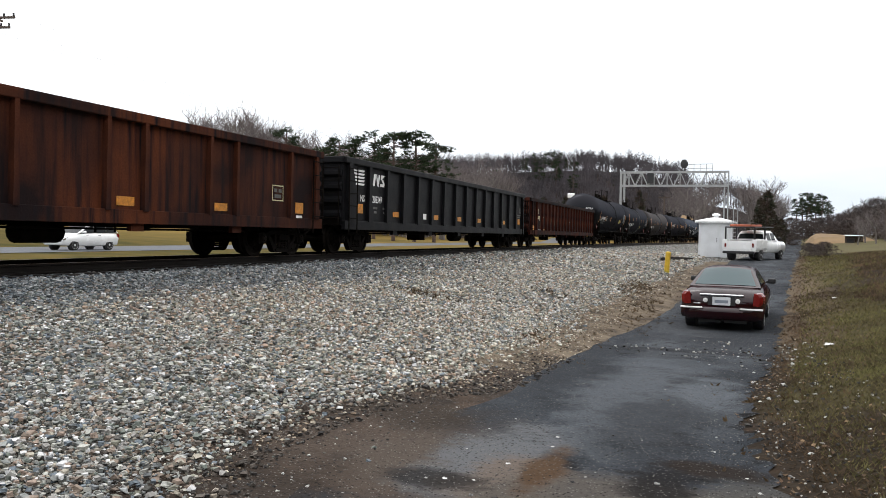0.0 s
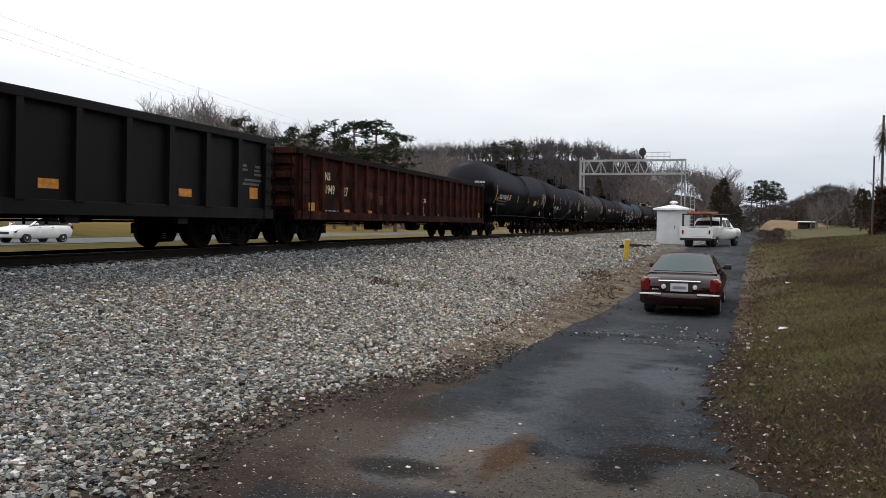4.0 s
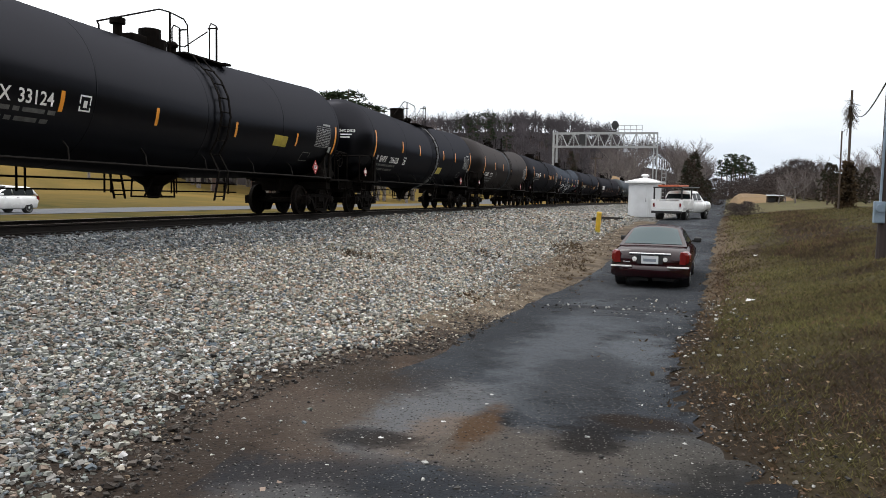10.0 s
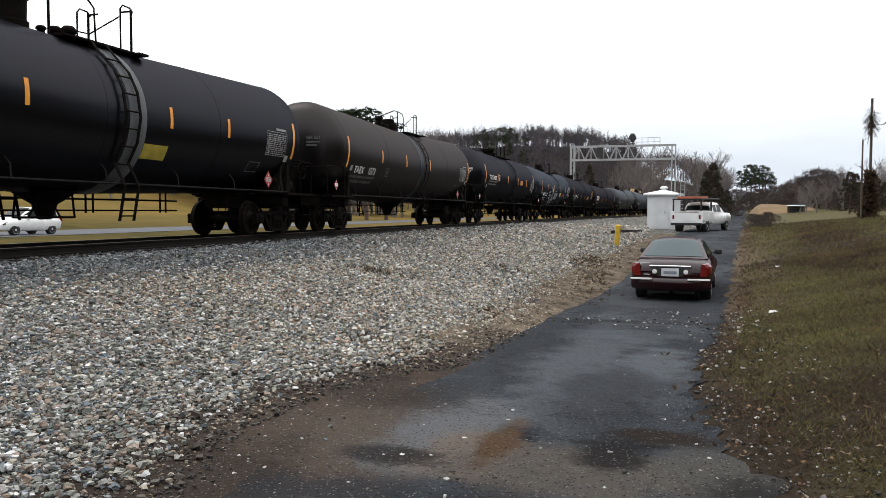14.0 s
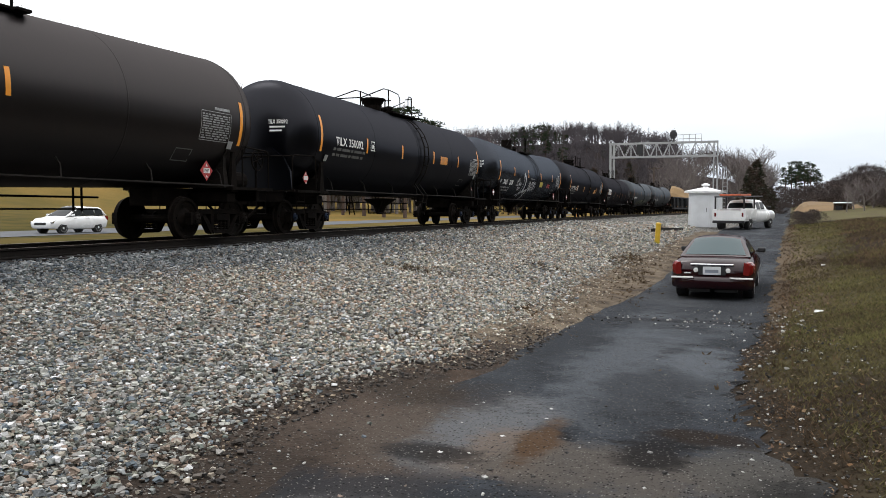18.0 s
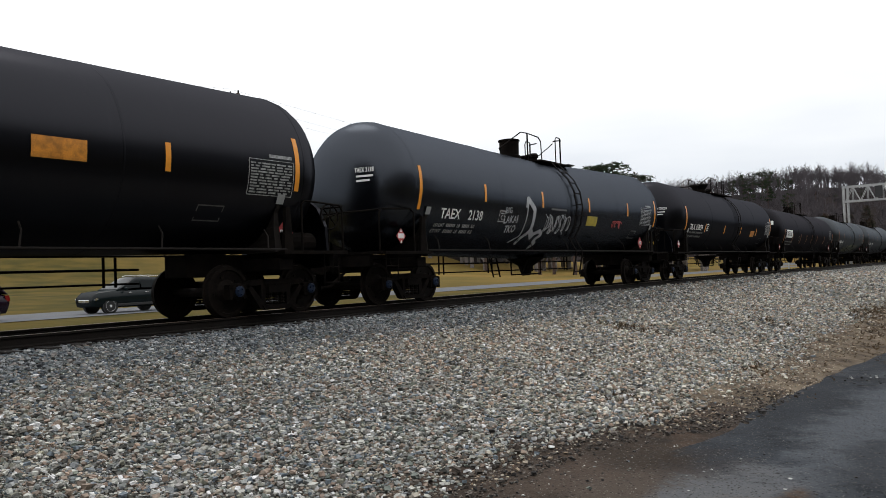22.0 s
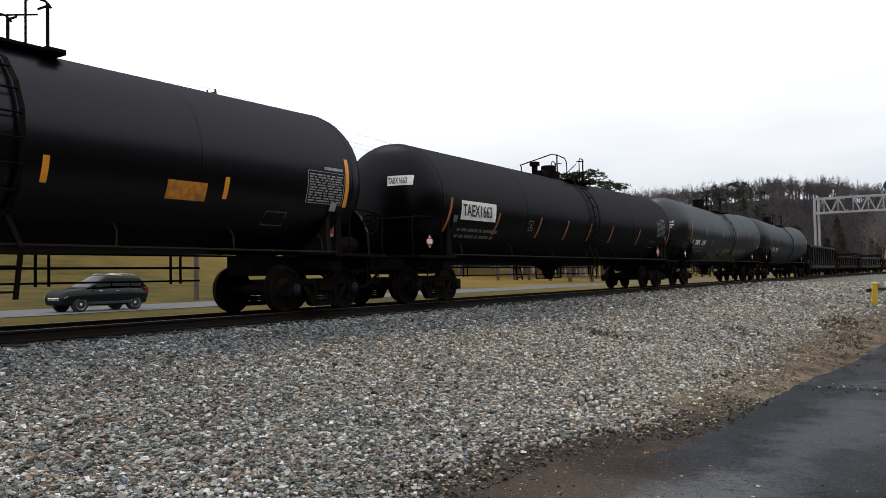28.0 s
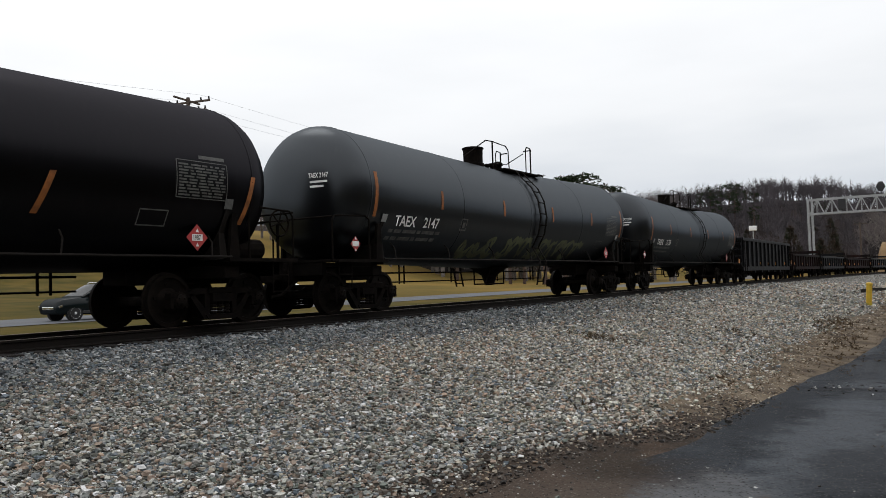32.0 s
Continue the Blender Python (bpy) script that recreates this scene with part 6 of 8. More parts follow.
def cabin(car, outline, w_low, w_top, glass, paint, panes, rear=True):
    """Greenhouse over a side outline of four (y, z): tail low, tail high, front high, front low. A rounded painted shell with curved panes let into it."""
    (ya, za), (yb, zb), (yc, zc), (yd, zd) = outline
    tall = max(zb, zc)

    def roofline(y):
        return sum(lerp_table(y + d, outline) for d in (-0.10, -0.05, 0.0, 0.05, 0.10)) / 5

    def skin(y, u, off=0.0):
        """Point on the shell: u runs from the sill (0) up the side (0.5) to the middle of the roof (1), mirrored for negative u."""
        z0 = za + (zd - za) * (y - ya) / (yd - ya)
        h = max(0.0, roofline(y) - z0)
        k = min(1.0, h / (tall - z0))
        wt = w_low + (w_top - w_low) * k
        line = [(0.0, w_low, z0), (0.45, w_low + (wt - w_low) * 0.80, z0 + h * 0.80), (0.55, wt - 0.012, z0 + h * 0.92), (0.64, wt - 0.07, z0 + h * 0.985), (0.8, wt * 0.62, z0 + h + 0.022 * k), (1.0, 0.0, z0 + h + 0.045 * k)]
        x = lerp_table(abs(u), [(p, q) for p, q, r in line])
        z = lerp_table(abs(u), [(p, r) for p, q, r in line])
        flat = abs(u) > 0.55
        end = -1 if y < yb else 1 if y > yc else 0
        return Vector(((x + (0 if flat else off)) * (1 if u >= 0 else -1), y + (off * 0.6 * end if flat else 0), z + (off if flat else 0)))

    def sheet(name, ys, us, off, mat, label=""):
        bm = bmesh.new()
        rows = [[bm.verts.new(skin(y, u, off)) for u in us] for y in ys]
        for p, q in zip(rows, rows[1:]):
            for i in range(len(us) - 1):
                bm.faces.new((p[i], p[i + 1], q[i + 1], q[i]))
        bmesh.ops.recalc_face_normals(bm, faces=bm.faces)
        part(name, bm, mat, car, label, smooth=True)

    def spread(p, q, n):
        return [p + (q - p) * k / n for k in range(n + 1)]

    half = [0.0, 0.22, 0.45, 0.5, 0.55, 0.6, 0.64, 0.72, 0.8, 0.9]
    sheet("cabin_shell", spread(ya, yd, 30), half + [1.0] + [-u for u in half[::-1]], 0.0, paint)
    across = [0.66, 0.72, 0.8, 0.9, 1.0, -0.9, -0.8, -0.72, -0.66]
    if rear:
        sheet("rear_window", spread(ya + 0.09 * (yb - ya) + 0.02, yb - 0.04, 8), across, 0.008, glass, "dark rear window")
    sheet("windscreen", spread(yc + 0.06, yd - 0.08, 8), across, 0.008, glass, "dark windscreen")
    for p, q in panes:
        for sgn in (-1, 1):
            sheet("side_window", spread(p, q, 6), [sgn * u for u in (0.07, 0.25, 0.45)], 0.008, glass, "dark side window")


def mirror(car, x, y, z, paint):
    s = 1 if x > 0 else -1
    bm = bmesh.new()
    box(bm, x + s * 0.10, y, z, 0.20, 0.10, 0.14, 0.035)
    box(bm, x, y + 0.02, z - 0.03, 0.10, 0.05, 0.05)
    part("side_mirror", bm, paint, car)


def sedan():
    """Large rounded four-door saloon seen from behind, parked on the lane."""
    car = thing("sedan_car", "shiny maroon four-door saloon parked on the lane", "car", pose(-0.12, 23.5, -1.588, 0.5, 0, -3.7) @ Matrix.Scale(1.045, 4))
    L, W = 5.30, 0.955
    st = [(-L / 2 - 0.02, 0.44, 0.60, 0.80, W * 0.70, W * 0.80, W * 0.70), (-L / 2 + 0.03, 0.32, 0.60, 0.915, W * 0.84, W * 0.91, W * 0.79), (-L / 2 + 0.12, 0.27, 0.60, 0.965, W * 0.90, W * 0.955, W * 0.83), (-L / 2 + 0.32, 0.25, 0.60, 0.99, W * 0.93, W * 0.985, W * 0.86),
          (-1.75, 0.22, 0.60, 1.015, W * 0.94, W, W * 0.89), (-0.4, 0.22, 0.60, 0.985, W * 0.94, W, W * 0.91), (0.9, 0.22, 0.60, 0.97, W * 0.94, W, W * 0.90), (1.9, 0.24, 0.60, 0.92, W * 0.93, W * 0.985, W * 0.86),
          (2.4, 0.28, 0.56, 0.82, W * 0.88, W * 0.94, W * 0.80), (L / 2, 0.40, 0.52, 0.70, W * 0.7, W * 0.8, W * 0.7)]
    bm = bmesh.new()
    loft(bm, st)
    part("body", bm, MAROON, car, smooth=True)
    cabin(car, [(-1.86, 1.0), (-0.98, 1.43), (0.28, 1.44), (1.22, 0.97)], 0.83, 0.61, GLASS_PALE, MAROON, [(-1.22, -0.42), (-0.34, 0.50)])
    for x in (-0.80, 0.80):
        for y in (-1.60, 1.45):
            car_wheel(car, x, y, 0.335)
        mirror(car, x * 1.12, 0.78, 1.05, BLACK_TRIM)
        s = 1 if x > 0 else -1
        # lamp wrapping round the rear corner
        bm = bmesh.new()
        rim = [(0.72, 0.645), (0.84, 0.63), (0.875, 0.72), (0.865, 0.85), (0.81, 0.915), (0.74, 0.93)]
        a = [bm.verts.new((s * u * 0.955, -L / 2 - 0.035, z)) for u, z in rim]
        b = [bm.verts.new((s * (u * 1.02 + 0.015), -L / 2 + 0.05, z + 0.006)) for u, z in rim]
        c = [bm.verts.new((s * min(W * 0.995, u * 1.06 + 0.03), -L / 2 + 0.30, z + 0.012)) for u, z in rim]
        for p, q in ((a, b), (b, c)):
            for i in range(6):
                bm.faces.new((p[i], p[(i + 1) % 6], q[(i + 1) % 6], q[i]))
        bm.faces.new(a[::-1])
        bm.faces.new(c)
        bmesh.ops.recalc_face_normals(bm, faces=bm.faces)
        part("tail_lamp", bm, TAIL_RED, car, "red tail lamp round the corner")
        bm = bmesh.new()
        box(bm, s * 0.66, -L / 2 - 0.125, 0.565, 0.50, 0.04, 0.04, 0.012)
        part("bumper_strip", bm, WHITE_MARK, car, "bright bumper strip")
        bm = bmesh.new()
        lathe(bm, [(0.055, -L / 2 + 0.02), (0.055, -L / 2 - 0.045), (0.02, -L / 2 - 0.055)], 12, "y", (s * 0.36, 0, 0.735))
        part("reversing_lamp", bm, WHITE_MARK, car, "white reversing lamp")
        for y in (-0.55, 0.42):
            bm = bmesh.new()
            box(bm, s * (W + 0.002), y, 0.84, 0.03, 0.20, 0.035, 0.01)
            part("door_handle", bm, MAROON, car)
        bm = bmesh.new()
        box(bm, s * (W + 0.002), -0.05, 0.58, 0.02, 3.2, 0.05, 0.008)
        part("side_moulding", bm, BLACK_TRIM, car)
    bm = bmesh.new()
    lo = []
    for k in range(13):
        f = k / 6 - 1
        x, y = f * 0.93, -L / 2 - 0.10 + 0.26 * abs(f) ** 4
        lo.append((x, y))
    rows = [[bm.verts.new((x * w, y + d, z)) for x, y in lo] for z, w, d in ((0.30, 0.97, 0.06), (0.36, 1.0, 0.0), (0.50, 1.0, -0.01), (0.575, 0.99, 0.02), (0.60, 0.97, 0.14))]
    for p, q in zip(rows, rows[1:]):
        for i in range(12):
            bm.faces.new((p[i], p[i + 1], q[i + 1], q[i]))
    part("bumper", bm, MAROON, car, smooth=True)
    bm = bmesh.new()
    box(bm, 0, -L / 2 - 0.035, 0.865, 0.98, 0.05, 0.05, 0.018)
    part("chrome_strip", bm, CHROME, car, "chrome strip over the plate recess")
    bm = bmesh.new()
    box(bm, 0, -L / 2 - 0.015, 0.725, 0.62, 0.03, 0.21, 0.01)
    part("plate_recess", bm, BLACK_TRIM, car)
    bm = bmesh.new()
    box(bm, 0, -L / 2 - 0.045, 0.725, 0.40, 0.02, 0.19)
    plate = part("licence_plate", bm, WHITE_PAINT, car, "pale number plate")
    bm = bmesh.new()
    box(bm, 0, -L / 2 - 0.058, 0.715, 0.30, 0.004, 0.07)
    part("plate_bar", bm, GREY_ROOF, plate)
    bm = bmesh.new()
    box(bm, -0.55, -L / 2 - 0.012, 0.655, 0.16, 0.03, 0.03, 0.006)
    part("badge", bm, CHROME, car)
    bm = bmesh.new()
    for x in (-0.3, 0.3):
        box(bm, x, -1.2, 0.24, 0.5, 2.4, 0.1)
    part("underbody", bm, BLACK_TRIM, car)


def wagon(name, label, x, y, z, L, W, H, paint, nose=0.95, group=""):
    """Estate car or sport utility vehicle facing along -y, seen from its near side."""
    car = thing(name, label, "car", pose(x, y, z, 0, 0, 180), group)
    h = H / 1.6
    st = [(-L / 2, 0.45 * h, 0.65 * h, 0.9 * h, W * 0.8, W * 0.9, W * 0.85), (-L / 2 + 0.15, 0.28 * h, 0.6 * h, 1.0 * h, W * 0.92, W * 0.98, W * 0.9), (-1.2, 0.24 * h, 0.6 * h, 1.02 * h, W * 0.93, W, W * 0.92),
          (0.6, 0.24 * h, 0.6 * h, 1.0 * h, W * 0.93, W, W * 0.92), (1.2, 0.25 * h, 0.58 * h, nose * h, W * 0.92, W * 0.99, W * 0.88), (L / 2 - 0.3, 0.28 * h, 0.55 * h, (nose - 0.08) * h, W * 0.9, W * 0.96, W * 0.82),
          (L / 2 - 0.05, 0.32 * h, 0.52 * h, (nose - 0.22) * h, W * 0.78, W * 0.86, W * 0.72), (L / 2, 0.4 * h, 0.5 * h, (nose - 0.32) * h, W * 0.6, W * 0.7, W * 0.6)]
    bm = bmesh.new()
    loft(bm, st)
    part("body", bm, paint, car, smooth=True)
    cabin(car, [(-L / 2 + 0.08, 1.0 * h), (-L / 2 + 0.42, 1.50 * h), (-0.05, 1.56 * h), (1.15, nose * h)], W * 0.93, W * 0.74, GLASS, paint, [(-L / 2 + 0.42, -L / 2 + 1.05), (-L / 2 + 1.12, -0.28), (-0.20, 0.72)])
    r = 0.385 if H > 1.7 else 0.325
    for sx in (-1, 1):
        for yy in (-L / 2 + 0.85, L / 2 - 0.92):
            car_wheel(car, sx * (W - 0.13), yy, r, 0.2, spokes=6)
        mirror(car, sx * W, 0.75, 1.06 * h, paint)
        bm = bmesh.new()
        prism(bm, [(L / 2 - 0.45, 0.66 * h), (L / 2 - 0.07, 0.58 * h), (L / 2 - 0.05, 0.66 * h), (L / 2 - 0.4, 0.76 * h)], sx * W * 0.62, sx * W * 0.93)
        part("head_lamp", bm, CHROME, car, "clear head lamp")
        bm = bmesh.new()
        prism(bm, [(-L / 2 - 0.01, 0.75 * h), (-L / 2 + 0.2, 0.75 * h), (-L / 2 + 0.22, 0.98 * h), (-L / 2 + 0.04, 0.98 * h)], sx * W * 0.75, sx * W * 0.97)
        part("tail_lamp", bm, TAIL_RED, car, "red tail lamp")
        for yy in (-0.55, 0.45):
            bm = bmesh.new()
            box(bm, sx * (W + 0.005), yy, 0.88 * h, 0.03, 0.20, 0.035, 0.01)
            part("door_handle", bm, CHROME, car)
    if H > 1.7:
        for sx in (-1, 1):
            bm = bmesh.new()
            pipe(bm, [(sx * W * 0.66, -L / 2 + 0.6, 1.55 * h), (sx * W * 0.66, -L / 2 + 0.75, 1.60 * h), (sx * W * 0.66, -0.3, 1.64 * h), (sx * W * 0.66, -0.15, 1.60 * h)], 0.02)
            part("roof_rail", bm, CHROME, car)
            bm = bmesh.new()
            box(bm, sx * (W * 0.965), -0.1, 0.36 * h, 0.06, L * 0.52, 0.14, 0.02)
            part("sill_cladding", bm, BLACK_TRIM, car)
    bm = bmesh.new()
    box(bm, 0, L / 2 - 0.03, 0.56 * h, W * 1.0, 0.10, 0.16, 0.03)
    part("grille", bm, BLACK_TRIM if paint is WHITE_CAR else CHROME, car, "front grille")
    return car


def service_truck():
    """White crew pickup with a utility bed and an overhead rack, seen from behind."""
    car = thing("service_truck", "white pickup truck with utility bed and overhead rack", "truck", pose(1.12, 53.4, -0.56, 1, 0, -20.0))
    bm = bmesh.new()
    loft(bm, [(2.9, 0.5, 0.7, 0.95, 0.75, 0.85, 0.75), (2.75, 0.42, 0.7, 1.12, 0.9, 0.98, 0.86), (1.5, 0.42, 0.7, 1.16, 0.92, 1.0, 0.9), (1.2, 0.42, 0.7, 1.15, 0.92, 1.0, 0.92), (-0.7, 0.42, 0.7, 1.15, 0.92, 1.0, 0.92)])
    part("cab_body", bm, WHITE_CAR, car, smooth=True)
    cabin(car, [(-0.86, 1.13), (-0.66, 1.78), (0.75, 1.80), (1.42, 1.15)], 0.94, 0.74, GLASS, WHITE_CAR, [(-0.55, 0.10), (0.20, 0.88)])
    bm = bmesh.new()
    box(bm, 0, -1.75, 0.62, 1.9, 2.0, 0.14, 0.02)
    for s in (-1, 1):
        box(bm, s * 0.86, -1.75, 0.98, 0.28, 2.0, 0.62, 0.03)
    part("utility_bed", bm, WHITE_CAR, car)
    bm = bmesh.new()
    box(bm, 0, -2.74, 0.94, 1.42, 0.06, 0.52, 0.02)
    part("tailgate", bm, WHITE_CAR, car)
    for s in (-1, 1):
        for k in range(3):
            bm = bmesh.new()
            box(bm, s * 1.005, -2.45 + 0.68 * k, 1.0, 0.02, 0.60, 0.50, 0.01)
            part("locker_door", bm, WHITE_CAR, car)
        bm = bmesh.new()
        box(bm, s * 0.82, -2.78, 0.95, 0.10, 0.05, 0.24, 0.02)
        part("tail_lamp", bm, TAIL_RED, car, "red tail lamp")
        bm = bmesh.new()
        for y in (-2.65, -0.85):
            bar(bm, (s * 0.86, y, 0.75), (s * 0.86, y, 2.02), 0.055)
        bar(bm, (s * 0.86, -2.75, 2.02), (s * 0.86, 0.6, 2.02), 0.045)
        part("rack_post", bm, BLACK_TRIM, car)
        for y in (-1.75, 2.0):
            car_wheel(car, s * 0.84, y, 0.38, 0.24, rim=ALLOY)
        mirror(car, s * 1.04, 1.05, 1.32, BLACK_TRIM)
    bm = bmesh.new()
    for y in (-2.65, -1.7, -0.85, 0.3):
        bar(bm, (-0.86, y, 2.03), (0.86, y, 2.03), 0.04)
    part("rack_bar", bm, BLACK_TRIM, car)
    bm = bmesh.new()
    box(bm, -0.1, -1.4, 2.12, 1.3, 1.9, 0.13, 0.04)
    part("rack_load", bm, ORANGE_GEAR, car, "orange load on the rack")
    bm = bmesh.new()
    box(bm, 0, -2.82, 0.52, 1.9, 0.16, 0.16, 0.03)
    part("bumper", bm, BLACK_TRIM, car)


# ---- railway fixtures ----
def signal_cabinet():
    cab = thing("signal_cabinet", "white metal signal cabinet with a low hipped roof and round vent", "cabinet", pose(-1.27, 55.2, -0.62, 0, 0, -8) @ Matrix.Diagonal((0.98, 0.98, 1.12, 1)))
    bm = bmesh.new()
    box(bm, 0, 0, 1.08, 1.86, 1.86, 2.04, 0.02)
    part("body", bm, WHITE_PAINT, cab)
    bm = bmesh.new()
    box(bm, 0, 0, 0.05, 2.0, 2.0, 0.12)
    part("base", bm, BALLAST, cab)
    bm = bmesh.new()
    a = [bm.verts.new((x * 1.16, y * 1.16, 2.10)) for x, y in ((-1, -1), (1, -1), (1, 1), (-1, 1))]
    b = [bm.verts.new((x * 1.16, y * 1.16, 2.20)) for x, y in ((-1, -1), (1, -1), (1, 1), (-1, 1))]
    c = [bm.verts.new((x * 0.2, y * 0.2, 2.42)) for x, y in ((-1, -1), (1, -1), (1, 1), (-1, 1))]
    for i in range(4):
        bm.faces.new((a[i], a[(i + 1) % 4], b[(i + 1) % 4], b[i]))
        bm.faces.new((b[i], b[(i + 1) % 4], c[(i + 1) % 4], c[i]))
    bm.faces.new(a[::-1])
    bm.faces.new(c)
    part("roof", bm, WHITE_CAR, cab)
    bm = bmesh.new()
    lathe(bm, [(0.16, 2.40), (0.16, 2.50), (0.27, 2.52), (0.27, 2.60), (0.12, 2.66)], 16)
    part("vent", bm, WHITE_CAR, cab, smooth=False)
    bm = bmesh.new()
    box(bm, -0.1, -0.94, 1.1, 0.86, 0.02, 1.85, 0.01)
    door = part("door", bm, WHITE_PAINT, cab)
    bm = bmesh.new()
    box(bm, 0.24, -0.965, 1.1, 0.03, 0.03, 0.22)
    part("handle", bm, STEEL_DARK, door)


def signal_bridge():
    """Galvanised truss bridge over the track with a post at either side and a signal on top."""
    y, xl, xr, zb, zt = 105.0, -13.95, -1.30, 7.30, 9.05
    br = thing("signal_bridge", "galvanised steel truss signal bridge spanning the track", "signal bridge", pose(0, y, 0))
    for x in (xl, xr):
        bm = bmesh.new()
        g = ground_z(x, y) - 0.1
        for dx, dy in ((-0.22, -0.45), (0.22, -0.45), (0.22, 0.45), (-0.22, 0.45)):
            beam(bm, (x + dx, dy, g), (x + dx, dy, zt + 0.1), 0.15, 0.15, (0, 1, 0))
        k, z = 0, g + 0.3
        while z < zb - 0.9:
            s = 1 if k % 2 else -1
            for dx in (-0.22, 0.22):
                beam(bm, (x + dx, -0.45 * s, z), (x + dx, 0.45 * s, z + 0.9), 0.05, 0.05, (1, 0, 0))
            z, k = z + 0.9, k + 1
        part("post", bm, GALVANISED, br, "galvanised lattice post")
    for dy in (-0.45, 0.45):
        for z, nm in ((zb, "bottom_chord"), (zt, "top_chord")):
            bm = bmesh.new()
            beam(bm, (xl - 0.3, dy, z), (xr + 0.3, dy, z), 0.16, 0.20)
            part(nm, bm, GALVANISED, br)
        n = 8
        for k in range(n):
            xa, xb = xl + (xr - xl) * k / n, xl + (xr - xl) * (k + 1) / n
            bm = bmesh.new()
            beam(bm, (xa, dy, zb), ((xa + xb) / 2, dy, zt), 0.07, 0.07, (0, 1, 0))
            beam(bm, ((xa + xb) / 2, dy, zt), (xb, dy, zb), 0.07, 0.07, (0, 1, 0))
            beam(bm, ((xa + xb) / 2, dy, zb), ((xa + xb) / 2, dy, zt), 0.05, 0.05, (0, 1, 0))
            part("diagonal", bm, GALVANISED, br)
    bm = bmesh.new()
    box(bm, (xl + xr) / 2, 0, zb + 0.12, xr - xl, 0.8, 0.05)
    part("walkway", bm, GALVANISED, br)
    x = xl + (xr - xl) * 0.60
    bm = bmesh.new()
    bar(bm, (x, -0.3, zt), (x, -0.3, zt + 1.0), 0.06)
    lathe(bm, [(0.02, -0.42), (0.44, -0.40), (0.47, -0.36), (0.45, -0.30), (0.2, -0.2)], 18, "y", (x, 0, zt + 1.0))
    box(bm, x, -0.25, zt + 1.0, 0.55, 0.2, 1.1, 0.08)
    part("signal_head", bm, BLACK_TRIM, br, "dark signal head facing along the track")
    x2 = xl + (xr - xl) * 0.28
    bm = bmesh.new()
    box(bm, x2, -0.5, zb + 0.95, 0.8, 0.5, 1.3, 0.05)
    part("signal_head", bm, BLACK_TRIM, br, "dark signal head inside the truss")
    bm = bmesh.new()
    pipe(bm, [(x + 0.4, 0.45, zt + 1.0), (xr - 1.7, 0.45, zt + 1.05), (xr - 1.7, 0.45, zt)], 0.03)
    pipe(bm, [(x + 0.4, 0.45, zt + 0.5), (xr - 1.7, 0.45, zt + 0.5)], 0.03)
    for k in range(5):
        xx = x + 0.4 + (xr - 1.7 - x - 0.4) * k / 4
        bar(bm, (xx, 0.45, zt), (xx, 0.45, zt + 1.05), 0.03)
    part("railing", bm, GALVANISED, br)
    bm = bmesh.new()
    for dx in (0.9, 1.4):
        bar(bm, (xr + dx, 0, ground_z(xr, y)), (xr + dx, 0, 4.6), 0.05)
    for k in range(9):
        bar(bm, (xr + 0.9, 0, 0.6 + k * 0.48), (xr + 1.4, 0, 0.6 + k * 0.48), 0.03)
    part("ladder", bm, GALVANISED, br)


